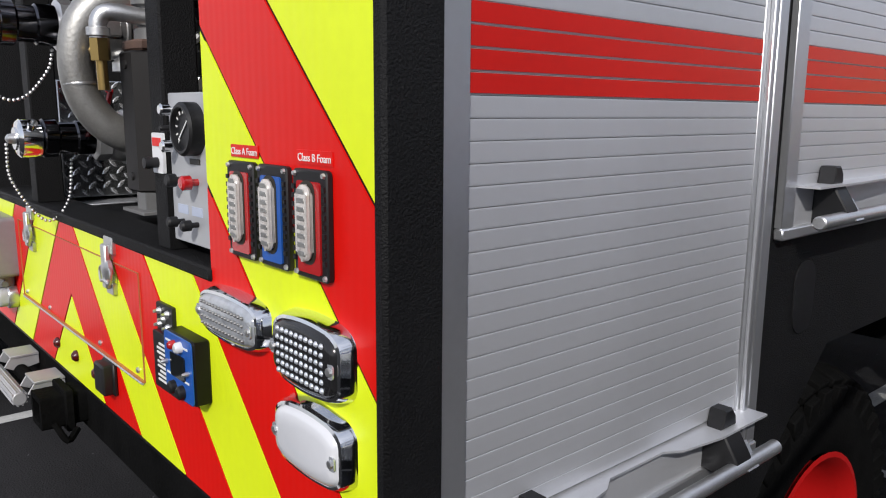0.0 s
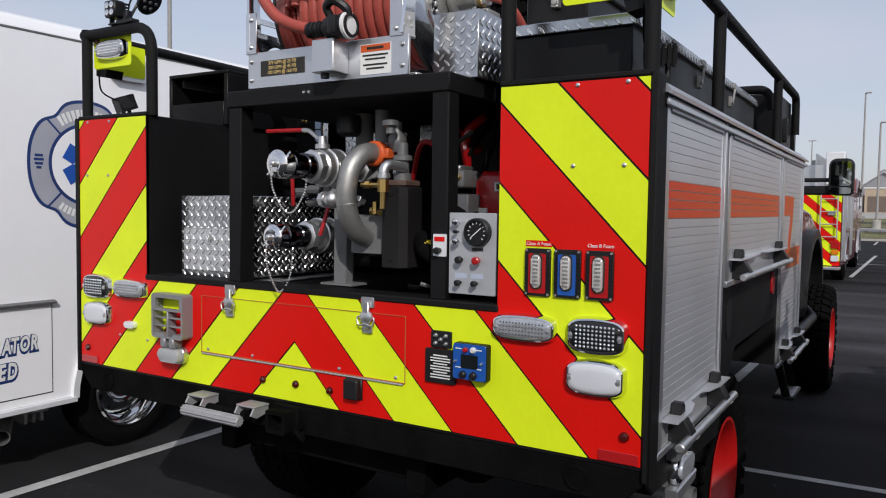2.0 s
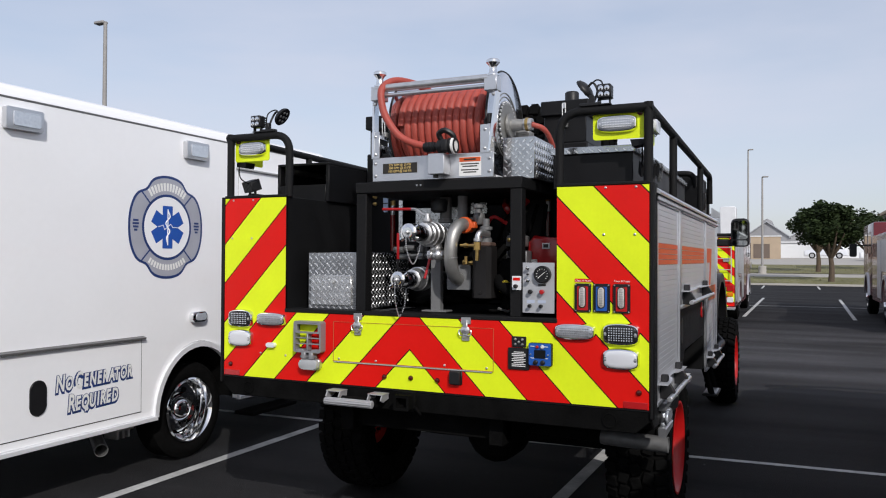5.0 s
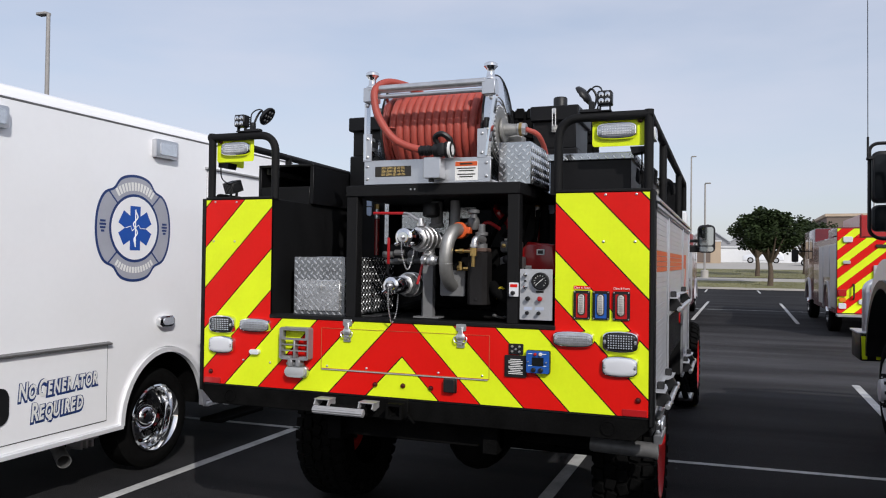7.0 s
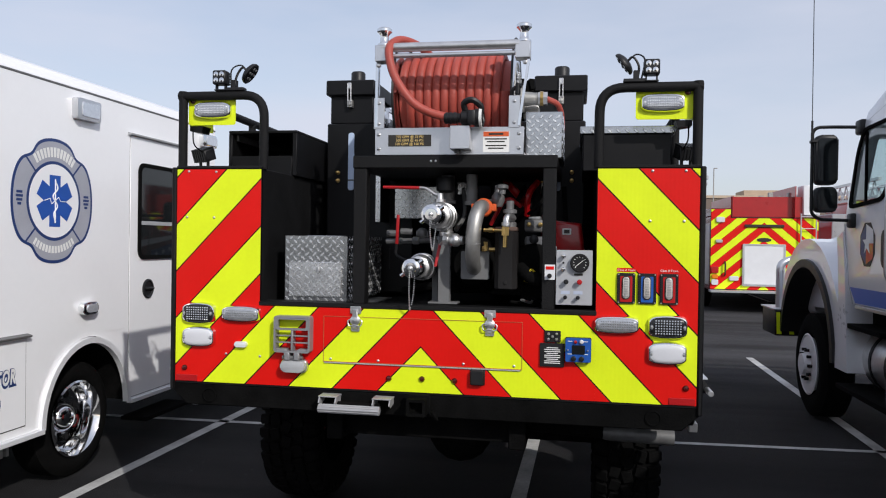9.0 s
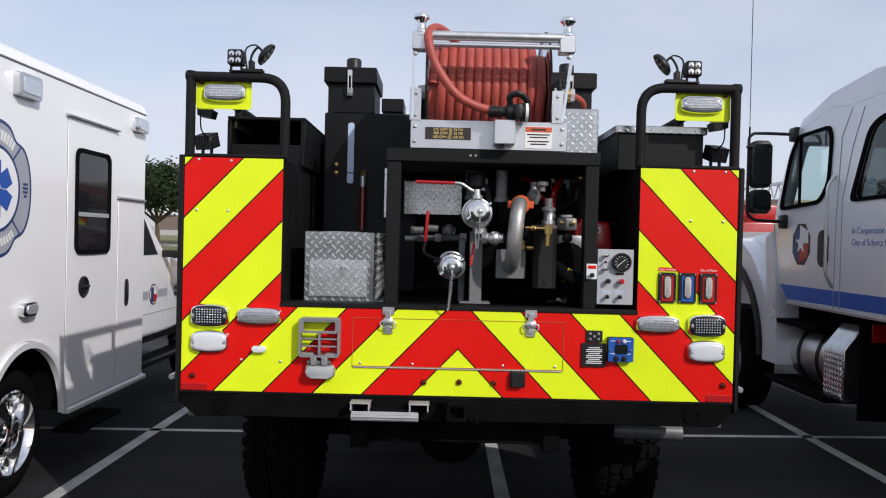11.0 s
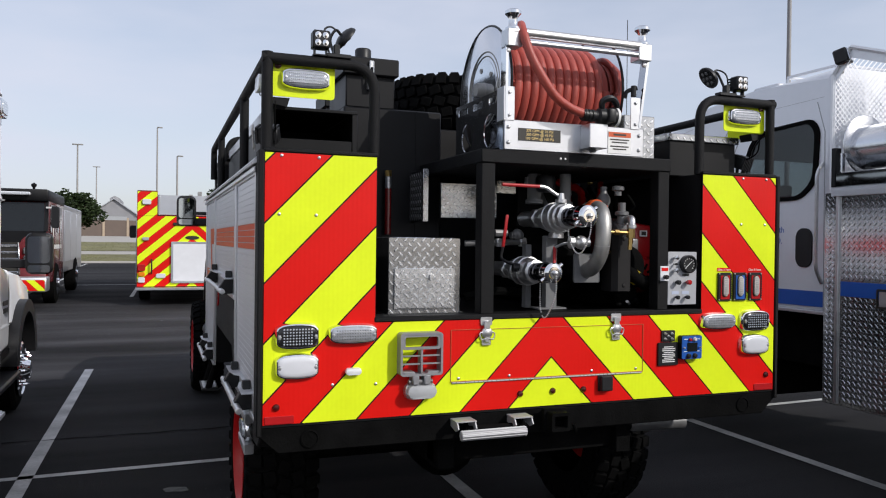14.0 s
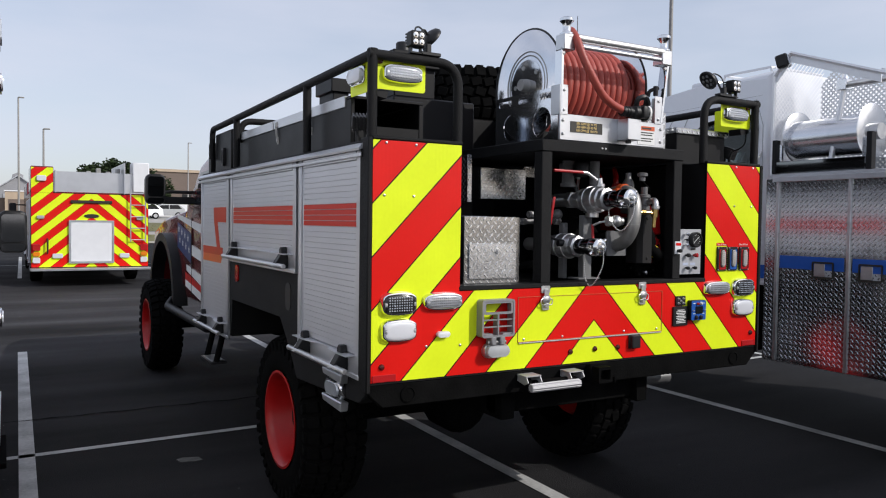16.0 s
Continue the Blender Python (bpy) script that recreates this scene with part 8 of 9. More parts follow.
part("hood_top", prism(B(), [(5.15, 1.735), (5.15, 1.752), (6.28, 1.672), (6.28, 1.655)], "x", -0.90, 0.90), LABELW, cab0)
for s in (-1, 1):
    t = B()
    prism(t, [(3.35, 1.66), (4.72, 1.66), (4.32, 2.08), (3.4, 2.11)], "x", s * 0.981, s * 0.986)
    part("side_window", t, SKYGLASS, cab0)
    # flared arch over the front wheel
    t = B()
    A = [radians(-20 + 200 * k / 18) for k in range(19)]
    outer = [(YF + 0.74 * math.cos(a), 0.76 + 0.74 * math.sin(a)) for a in A]
    inner = [(YF + 0.65 * math.cos(a), 0.76 + 0.65 * math.sin(a)) for a in A]
    band(t, outer, inner, s * 0.93, s * 1.07)
    part("wheel_flare", t, PLASTIC, cab0, "black plastic wheel arch flare")
    # flag graphics on door and wing
    for poly, m in (([(4.75, 1.22), (5.4, 1.36), (5.4, 1.62), (4.75, 1.5)], NAVY), ([(4.3, 1.52), (5.4, 1.66), (5.4, 1.70), (4.3, 1.60)], LABELW), ([(4.3, 1.26), (4.7, 1.30), (4.7, 1.40), (4.3, 1.36)], LABELW), ([(4.2, 1.02), (4.95, 1.14), (4.95, 1.20), (4.2, 1.12)], LABELW), ([(4.2, 0.88), (5.0, 0.98), (5.0, 1.05), (4.2, 0.96)], LABELW), ([(4.2, 0.96), (5.0, 1.05), (5.0, 1.12), (4.2, 1.02)], REDBAND)):
        part("flag_graphic", prism(B(), poly, "x", s * 0.982, s * 0.986), m, cab0)
    for k in range(8):
        c = (4.82 + 0.15 * (k % 4) + (0.05 if k > 3 else 0), 1.35 + 0.03 * (k % 4) + (0.11 if k > 3 else 0))
        star = [(c[0] + (0.04 if i % 2 == 0 else 0.016) * math.sin(radians(36 * i)), c[1] + (0.04 if i % 2 == 0 else 0.016) * math.cos(radians(36 * i))) for i in range(10)]
        part("star", prism(B(), star, "x", s * 0.987, s * 0.989), LABELW, cab0)
    part("door_seam", box(B(), s * 0.981, s * 0.988, 4.70, 4.712, 0.9, 1.66), BLACK, cab0)
    # tow mirror
    t = B()
    prism(t, rrect(s * 1.34, 1.925, 0.17, 0.28, 0.045), "y", 4.55, 4.66, 0.03, 3)
    mr = part("mirror", t, PLASTIC, truck, "large black towing mirror")
    t = B()
    prism(t, rrect(s * 1.34, 1.95, 0.138, 0.185, 0.025), "y", 4.545, 4.55)
    part("mirror_glass", t, MIRRORG, mr)
    t = B()
    prism(t, rrect(s * 1.34, 1.822, 0.138, 0.05, 0.018), "y", 4.545, 4.55)
    part("wide_glass", t, MIRRORG, mr)
    t = B()
    box(t, s * 0.97, s * 1.28, 4.58, 4.64, 1.79, 1.86, 0.012)
    box(t, s * 0.97, s * 1.28, 4.58, 4.64, 1.89, 1.92, 0.008)
    part("mirror_arm", t, PLASTIC, mr)
t = B()
prism(t, [(-0.85, 1.66), (0.85, 1.66), (0.8, 2.05), (-0.8, 2.05)], "y", 3.195, 3.199)
part("rear_window", t, SKYGLASS, cab0)

# ---- engines across the lane ----
def chevrons(parent, x0, x1, z0, z1, y, zc, pitch=0.22, slope=1.0, centre=None):
    """Lime and red stripes on a flat rear face, pointing up to the middle."""
    xc = (x0 + x1) / 2 if centre is None else centre
    back = part("backing", box(B(), x0, x1, y - 0.004, y, z0, z1), BLACK, parent)
    for a, b, s in ((x0, min(xc, x1), -1), (max(xc, x0), x1, 1)):
        if b - a < 0.01:
            continue
        u0, u1 = sorted((abs(a - xc), abs(b - xc)))
        for k in range(-14, 22):
            poly = [(u0, z0), (u1, z0), (u1, z1), (u0, z1)]
            poly = clip(poly, slope, 1, zc + pitch * k - 0.003)
            poly = clip(poly, -slope, -1, -(zc + pitch * (k - 1) + 0.003)) if len(poly) > 2 else []
            if len(poly) < 3:
                continue
            poly = [(xc + s * u, v) for u, v in poly]
            part("lime_stripe" if k % 2 == 0 else "red_stripe", prism(B(), poly, "y", y - 0.007, y - 0.004), YEL if k % 2 == 0 else REDS, back)


def road_wheel(parent, x, y, z, R, W, side, rim_m):
    t = B()
    lathe(t, (x, y, z + R), (side, 0, 0), [(0.0, R * 0.55), (0.0, R - 0.06), (0.03, R), (W - 0.03, R), (W, R - 0.06), (W, R * 0.55)], 28, cap=False)
    w = part("wheel", t, RUBBER, parent)
    t = B()
    lathe(t, (x, y, z + R), (side, 0, 0), [(-0.006, R * 0.57), (0.03, R * 0.5), (0.06, R * 0.4), (0.01, R * 0.25), (-0.05, R * 0.2), (-0.055, 0.001)], 24)
    part("rim", t, rim_m, w)


def rear_engine(x0, x1, y, length, label, flank, top=None, tower=2.90, lift=0.0):
    z = rise(y) + lift
    e = thing("pumper_engine", ((x0 + x1) / 2, y, rise(y)), label, "fire truck", "engines across the lane")
    w = x1 - x0
    t = B()
    box(t, x0, x1, y, y + length * 0.62, z + 0.42, z + 2.22, 0.02)
    part("body", t, flank, e)
    t = B()
    box(t, x0 + 0.02, x1 - 0.02, y + length * 0.62, y + length, z + 0.5, z + 2.62, 0.06, 2)
    cabp = part("cab", t, flank, e)
    for s, x in ((-1, x0 + 0.02), (1, x1 - 0.02)):
        for k in range(2):
            t = B()
            prism(t, rrect(y + length * (0.74 + 0.15 * k), z + 2.05, 0.85, 0.62, 0.06), "x", x, x + s * 0.006)
            part("side_window", t, DGLASS, cabp)
    # rear towers and hose bed
    t = B()
    box(t, x0, x0 + 0.47, y, y + 1.6, z + 2.22, z + tower, 0.015)
    part("tower", t, flank, e)
    t = B()
    box(t, x0 + 0.47, x1, y + 0.06, y + 0.08, z + 2.15, z + 2.70)
    box(t, x0 + 0.5, x0 + 0.52, y, y + 3.0, z + 2.2, z + 2.72)
    box(t, x1 - 0.56, x1 - 0.54, y - 0.1, y + 2.5, z + 2.2, z + 2.95)
    part("hose_bed_wall", t, top or ALUF, e)
    t = B()
    box(t, x1 - 0.36, x1 + 0.02, y - 0.02, y + 0.5, z + 2.25, z + 2.98, 0.02)
    part("ladder_box", t, WHITEP, e)
    rearp = part("rear_panel", box(B(), x0, x1, y - 0.012, y, z + 0.44, z + 2.20), BLACK, e, "lime and red chevron rear")
    xc = x0 + w * 0.5
    chevrons(rearp, x0 + 0.01, x1 - 0.01, z + 0.46, z + 2.18, y - 0.012, z + 1.86, 0.215, 0.86, xc)
    chevrons(rearp, x0 + 0.01, x0 + 0.46, z + 2.185, z + tower - 0.03, y - 0.012, z + 1.86, 0.215, 0.86, xc)
    t = B()
    box(t, xc - 0.45, xc + 0.45, y - 0.06, y - 0.02, z + 0.58, z + 1.52, 0.01)
    sh = part("rear_shutter", t, WHITEP, e, "white rear roll-up door")
    t = B()
    ring(t, rrect(xc, z + 1.05, 0.98, 1.02, 0.02, 2), rrect(xc, z + 1.05, 0.90, 0.94, 0.015, 2), "y", y - 0.07, y - 0.02)
    part("shutter_frame", t, ALUF, sh)
    t = B()
    box(t, x0 - 0.02, x1 + 0.02, y - 0.3, y, z + 0.38, z + 0.44, 0.01)
    part("tailboard", t, ALUF, e)
    t = B()
    box(t, xc - 0.45, xc + 0.45, y - 0.06, y - 0.02, z + 1.96, z + 2.03, 0.01)
    part("light_bar", t, SIGNB, e)
    t = B()
    prism(t, [(xc + 0.17 * math.cos(radians(30 * k)), z + 1.66 + 0.05 * math.sin(radians(30 * k))) for k in range(12)], "y", y - 0.03, y - 0.02)
    part("maker_badge", t, SIGNB, e)
    for dx, dz, dw, dh, m in ((0.11, 0.92, 0.17, 0.16, REDLENS), (0.11, 0.76, 0.15, 0.1, AMBERLENS), (0.11, 0.62, 0.16, 0.13, WLENS), (0.22, tower - 0.28, 0.2, 0.13, WLENS), (0.55, 0.72, 0.22, 0.11, WLENS), (0.2, 1.62, 0.16, 0.08, ALUF)):
        for s in (0, 1):
            if s and dz > 2:
                continue
            px = x0 + dx if not s else x1 - dx
            t = B()
            prism(t, rrect(px, z + dz, dw, dh, 0.03, 3), "y", y - 0.07, y - 0.018, 0.01)
            part("rear_lamp", t, m, e)
    t = B()
    for xa in (x1 - 0.42, x1 - 0.08):
        tube(t, [(xa, y - 0.1, z + 1.05), (xa, y - 0.1, z + 2.3)], 0.016, 6)
    for k in range(5):
        tube(t, [(x1 - 0.42, y - 0.1, z + 1.1 + 0.28 * k), (x1 - 0.08, y - 0.1, z + 1.1 + 0.28 * k)], 0.014, 6)
    part("ladder", t, ALUF, e)
    t = B()
    tube(t, corner([(x0 + 0.34, y - 0.02, z + 1.12), (x0 + 0.34, y - 0.1, z + 1.08), (x0 + 0.34, y - 0.1, z + 0.82), (x0 + 0.34, y - 0.02, z + 0.78)], 0.02), 0.02, 6)
    part("grab_handle", t, SIGNB, e)
    # flank shutters and arch
    for s, x in ((-1, x0), (1, x1)):
        for ya, yb, za, zb2 in ((0.1, 1.15, 0.55, 2.05), (1.25, 2.55, 1.25, 2.05), (2.65, 3.6, 0.55, 2.05)):
            fsh = part("flank_shutter", box(B(), x, x + s * 0.015, y + ya, y + yb, z + za, z + zb2, 0.004), ALUF, e)
            for k in range(int((zb2 - za) / 0.09)):
                part("slat", box(B(), x + s * 0.015, x + s * 0.02, y + ya + 0.05, y + yb - 0.05, z + za + 0.03 + 0.09 * k, z + za + 0.11 + 0.09 * k), ALU, fsh)
        road_wheel(e, x - s * 0.02, y + 1.9, rise(y + 1.9), 0.5, 0.28, -s, CHROME)
        road_wheel(e, x - s * 0.02, y + length - 1.4, rise(y + length - 1.4), 0.5, 0.28, -s, CHROME)
        A = [radians(180 * k / 12) for k in range(13)]
        for yc in (y + 1.9, y + length - 1.4):
            P, Q = [[(yc + r * math.cos(a), z + 0.5 + r * math.sin(a)) for a in A] for r in (0.66, 0.58)]
            part("arch_trim", band(B(), P, Q, x - s * 0.02, x + s * 0.03), ALUF, e)
    t = B()
    prism(t, rrect(x0 - 0.3, z + 1.85, 0.2, 0.42, 0.05), "y", y + length - 0.4, y + length - 0.3, 0.02)
    box(t, x0 - 0.25, x0 + 0.05, y + length - 0.37, y + length - 0.33, z + 1.98, z + 2.02)
    part("mirror", t, PLASTIC, e)
    for k in range(4):
        part("monitor_valve", box(B(), x0 + 1.2 + 0.22 * k, x0 + 1.3 + 0.22 * k, y + 0.4, y + 0.55, z + 2.6, z + 2.75 + 0.08 * (k % 2), 0.01), CAST, e)
    return e


ENGS = mat("engine_silver", (0.38, 0.38, 0.40), 0.3, 0.5, var=0.08)
rear_engine(-2.05, 0.50, 17.0, 8.2, "fire engine with a chevron rear and white shutter", CABRED, ALUF, 2.80)
rear_engine(3.87, 6.33, 16.0, 8.2, "fire engine with chevron rear, ladder and red hose bed", CABRED, RED, 2.42, 0.11)

# red ladder truck further along the row
z, LY, L0, L1 = rise(17), 17.0, 6.9, 9.3
lt = thing("ladder_truck", ((L0 + L1) / 2, LY, z), "red ladder truck with a silver aerial ladder on top", "fire truck")
part("body", box(B(), L0, L1, LY, LY + 9.0, z + 0.5, z + 2.25, 0.03, 2), RED, lt)
part("rear_box", box(B(), L0 + 0.02, L0 + 0.75, LY - 0.02, LY + 2.4, z + 1.1, z + 2.45, 0.02), ENGS, lt)
part("turntable", box(B(), L0 + 0.75, L1 - 0.1, LY + 0.5, LY + 3.0, z + 2.25, z + 2.75, 0.05, 2), RED, lt)
for k in range(2):
    x = L0 + 0.9 + 1.0 * k
    for zz in (2.82, 3.25):
        part("ladder_rail", box(B(), x - 0.04, x + 0.04, LY - 0.6, LY + 9.5, z + zz, z + zz + 0.07), ALUF, lt)
    t = B()
    for i in range(20):
        tube(t, [(x, LY - 0.5 + 0.5 * i, z + 2.86), (x, LY - 0.25 + 0.5 * i, z + 3.28), (x, LY + 0.0 + 0.5 * i, z + 2.86)], 0.02, 5)
    part("lattice", t, ALUF, lt, kind="stuff")
for i in range(14):
    part("rung", tube(B(), [(L0 + 0.9, LY - 0.4 + 0.36 * i, z + 2.86), (L0 + 1.9, LY - 0.4 + 0.36 * i, z + 2.86)], 0.02, 6), ALUF, lt)
part("rear_panel", box(B(), L0 + 0.1, L1 - 0.1, LY - 0.03, LY, z + 0.6, z + 2.0), ENGS, lt)
for x in (L0 + 0.3, L1 - 0.3):
    part("rear_lamp", prism(B(), rrect(x, z + 0.95, 0.2, 0.3, 0.04), "y", LY - 0.07, LY - 0.03, 0.01), REDLENS, lt)
for s, x in ((-1, L0), (1, L1)):
    road_wheel(lt, x - s * 0.02, LY + 2.2, z, 0.5, 0.28, -s, CHROME)
    road_wheel(lt, x - s * 0.02, LY + 7.4, z, 0.5, 0.28, -s, CHROME)

# engine facing the lane
z = rise(16.6) + 0.17
X0, X1, FY = -6.15, -3.90, 16.6
en2 = thing("red_engine", ((X0 + X1) / 2, FY, rise(FY)), "red fire engine with black roof and a chrome grille", "fire truck")
t = B()
prism(t, [(FY + 0.1, z + 0.38), (FY, z + 0.58), (FY, z + 1.62), (FY + 0.16, z + 2.3), (FY + 0.3, z + 2.5), (FY + 3.2, z + 2.5), (FY + 3.2, z + 0.38)], "x", X0 + 0.04, X1 - 0.04, 0.05, 3)
cab2 = part("cab", t, CABRED, en2)
t = B()
prism(t, [(X0 + 0.06, z + 1.50), (X0 + 0.50, z + 1.50), (X0 + 0.60, z + 1.32), (X1 - 0.60, z + 1.32), (X1 - 0.50, z + 1.50), (X1 - 0.06, z + 1.50), (X1 - 0.06, z + 1.60), (X0 + 0.06, z + 1.60)], "y", FY - 0.03, FY + 0.1, 0.02)
part("cowl", t, BLACK, cab2)
t = B()
for a, b in (((X0 + 0.1, X1 - 0.1), (z + 1.56, z + 2.26)), ):
    vs = [(a[0], FY - 0.02, b[0]), (a[1], FY - 0.02, b[0]), (a[1] - 0.02, FY + 0.13, b[1]), (a[0] + 0.02, FY + 0.13, b[1])]
    lo = [t.verts.new(v) for v in vs]
    hi = [t.verts.new((v[0], v[1] + 0.04, v[2])) for v in vs]
    t.faces.new(lo)
    t.faces.new(hi[::-1])
    for k in range(4):
        t.faces.new((lo[k], hi[k], hi[(k + 1) % 4], lo[(k + 1) % 4]))
part("windscreen", t, DGLASS, cab2, "wide dark windscreen")
for s, x in ((-1, X0 + 0.07), (1, X1 - 0.07)):
    t = B()
    prism(t, [(FY - 0.03, z + 1.6), (FY + 0.13, z + 2.3), (FY + 0.2, z + 2.3), (FY + 0.05, z + 1.6)], "x", x - 0.035, x + 0.035)
    part("screen_pillar", t, BLACK, cab2)
t = B()
box(t, X0 + 0.02, X1 - 0.02, FY + 0.02, FY + 3.2, z + 2.28, z + 2.56, 0.05, 2)
part("roof", t, BLACK, cab2)
t = B()
box(t, X0 + 0.28, X1 - 0.38, FY - 0.14, FY + 0.10, z + 2.41, z + 2.48, 0.02)
lb2 = part("light_bar", t, WLENS, en2, "long clear roof light bar")
for k in range(9):
    t = B()
    box(t, X0 + 0.31 + 0.173 * k, X0 + 0.47 + 0.173 * k, FY - 0.146, FY - 0.138, z + 2.425, z + 2.465, 0.002)
    part("lens", t, CLEARL, lb2)
t = B()
box(t, X0 + 0.95, X1 - 0.95, FY - 0.06, FY + 0.05, z + 2.30, z + 2.38, 0.01)
part("front_lamp", t, WLENS, en2)
t = B()
prism(t, [(X0 + 0.58, z + 0.60), (X1 - 0.58, z + 0.60), (X1 - 0.62, z + 1.34), (X0 + 0.62, z + 1.34)], "y", FY - 0.05, FY + 0.01)
gr = part("grille", t, SIGNB, en2, "black grille with broad chrome bars")
for k in range(5):
    t = B()
    box(t, X0 + 0.62, X1 - 0.62, FY - 0.09, FY - 0.05, z + 0.64 + 0.150 * k, z + 0.69 + 0.150 * k, 0.01)
    part("bar", t, CHROME, gr)
for s in (-1, 1):
    x = X0 + 0.60 if s < 0 else X1 - 0.60
    t = B()
    tube(t, corner([(x - s * 0.02, FY - 0.08, z + 1.34), (x, FY - 0.08, z + 1.0), (x, FY - 0.08, z + 0.62)], 0.05), 0.022, 8)
    part("grille_edge", t, CHROME, gr)
for s, x in ((-1, X0 + 0.32), (1, X1 - 0.32)):
    for dz, m in ((1.15, CHROME), (0.96, CHROME)):
        t = B()
        prism(t, rrect(x, z + dz, 0.4, 0.15, 0.03, 3), "y", FY - 0.06, FY, 0.01)
        hl_ = part("head_lamp", t, m, en2)
        for q in (-0.09, 0.09):
            t = B()
            prism(t, rrect(x + q, z + dz, 0.14, 0.11, 0.03, 3), "y", FY - 0.07, FY - 0.058)
            part("lens", t, DARKL if dz > 1 else CLEARL, hl_)
    t = B()
    lathe(t, (x, FY + 0.0, z + 0.74), (0, -1, 0), [(0, 0.05), (0.02, 0.05), (0.03, 0.04), (0.032, 0.001)], 14)
    part("fog_lamp", t, WLENS, en2)
    t = B()
    prism(t, rrect(x + s * 0.44, z + 1.92, 0.16, 0.5, 0.05), "y", FY - 0.05, FY + 0.1, 0.02)
    mh = part("mirror", t, PLASTIC, en2)
    t = B()
    box(t, min(x + s * 0.25, x + s * 0.42), max(x + s * 0.25, x + s * 0.42), FY - 0.02, FY + 0.03, z + 2.12, z + 2.16)
    part("mirror_arm", t, CHROME, mh)
t = B()
box(t, X0 - 0.02, X1 + 0.02, FY - 0.55, FY, z + 0.24, z + 0.57, 0.04, 2)
bp = part("bumper", t, ALUF, en2)
chevrons(bp, X0 + 0.02, X1 - 0.02, z + 0.27, z + 0.51, FY - 0.55, z + 0.73, 0.17, 1.0)
t = B()
box(t, (X0 + X1) / 2 - 0.3, (X0 + X1) / 2 + 0.05, FY - 0.572, FY - 0.558, z + 0.30, z + 0.48)
np_ = part("number_plate", t, RED, en2)
for k in range(4):
    t = B()
    box(t, (X0 + X1) / 2 - 0.26 + 0.07 * k, (X0 + X1) / 2 - 0.215 + 0.07 * k, FY - 0.576, FY - 0.572, z + 0.33, z + 0.45)
    part("plate_bar", t, SIGNY, np_)
words("KRUM", SIGNY, en2, ((X0 + X1) / 2 - 0.02, FY - 0.034, z + 1.47), 0.10, (90, 0, 0), align="CENTER")
t = B()
box(t, X0 + 0.05, X1 - 0.05, FY + 3.2, FY + 8.5, z + 0.5, z + 2.35, 0.03)
part("body", t, ENGS, en2)
t = B()
for k in range(3):
    box(t, X1 - 0.05, X1 - 0.03, FY + 3.4 + 1.6 * k, FY + 4.9 + 1.6 * k, z + 0.8, z + 2.2, 0.01)
part("flank_shutter", t, ALU, en2)
for k in range(2):
    part("side_window", prism(B(), rrect(FY + 0.95 + 1.3 * k, z + 1.9, 0.9, 0.66, 0.06), "x", X1 - 0.041, X1 - 0.03), DGLASS, cab2)
    part("grab_rail", tube(B(), [(X1 + 0.03, FY + 0.42 + 1.3 * k, z + 0.9), (X1 + 0.03, FY + 0.42 + 1.3 * k, z + 1.9)], 0.02, 6), CHROME, cab2)
    part("white_stripe", box(B(), X1 - 0.041, X1 - 0.035, FY + 0.2 + 1.3 * k, FY + 1.4 + 1.3 * k, z + 1.18, z + 1.28), LABELW, cab2)
for s, x in ((-1, X0), (1, X1)):
    road_wheel(en2, x, FY + 1.6, rise(FY + 1.6), 0.5, 0.3, -s, CHROME)
    road_wheel(en2, x, FY + 6.3, rise(FY + 6.3), 0.5, 0.3, -s, CHROME)
t = B()
lathe(t, (-4.3, FY + 0.6, z + 2.56), (0, 0, 1), [(0, 0.03), (0.06, 0.03), (0.1, 0.06), (0.14, 0.06), (0.18, 0.001)], 12)
part("roof_beacon", t, BLACK, en2)

# ---- edge of the lot: kerb, verge, trees, poles ----
t = B()
sheet(t, [-120, -40, -20, 0, 20, 40, 120], [47, 48, 49, 50, 52, 55], 0.06)
verge = part("grass_verge", t, GRASSG)
tagged(verge, "dry mown grass verge beside the lot", "grass", kind="structure")
t = B()
sheet(t, [-120, -40, -20, 0, 20, 40, 120], [58, 60, 62, 64, 66, 70, 75], 0.06)
v2_ = part("grass_bank", t, GRASSG)
tagged(v2_, "sloping grass bank behind the footpath", "grass", kind="structure")
t = B()
sheet(t, [-120, -40, 0, 40, 120], [55, 56, 58], 0.03)
path = part("footpath", t, CONC)
tagged(path, "pale concrete footpath", "pavement", kind="structure")
t = B()
sheet(t, [-120, -40, 0, 40, 120], [75, 80, 95, 130], 0.03)
road2 = part("far_road", t, CONC)
tagged(road2, "pale concrete access road", "road", kind="structure")
t = B()
box(t, -120, 120, 46.8, 47.05, rise(46.8) - 0.1, rise(47) + 0.13, 0.02)
kerb = part("kerb", t, CONC)
tagged(kerb, "straight concrete kerb", "kerb", kind="structure")
rnd = random.Random(5)
t = B()
for k in range(26000):
    x, y = rnd.uniform(-45, 40), rnd.choice((rnd.uniform(47.1, 55), rnd.uniform(58, 74)))
    h, a, w = rnd.uniform(0.02, 0.05), rnd.uniform(0, 6.28), 0.05
    zz = rise(y) + 0.05
    vs = [t.verts.new((x - w * math.cos(a), y - w * math.sin(a), zz)), t.verts.new((x + w * math.cos(a), y + w * math.sin(a), zz)), t.verts.new((x + rnd.uniform(-0.04, 0.04), y, zz + h))]
    t.faces.new(vs)
gr_ = part("grass_tufts", t, GRASSM)
tagged(gr_, "short yellowed grass tufts on the verge", "grass", kind="stuff")


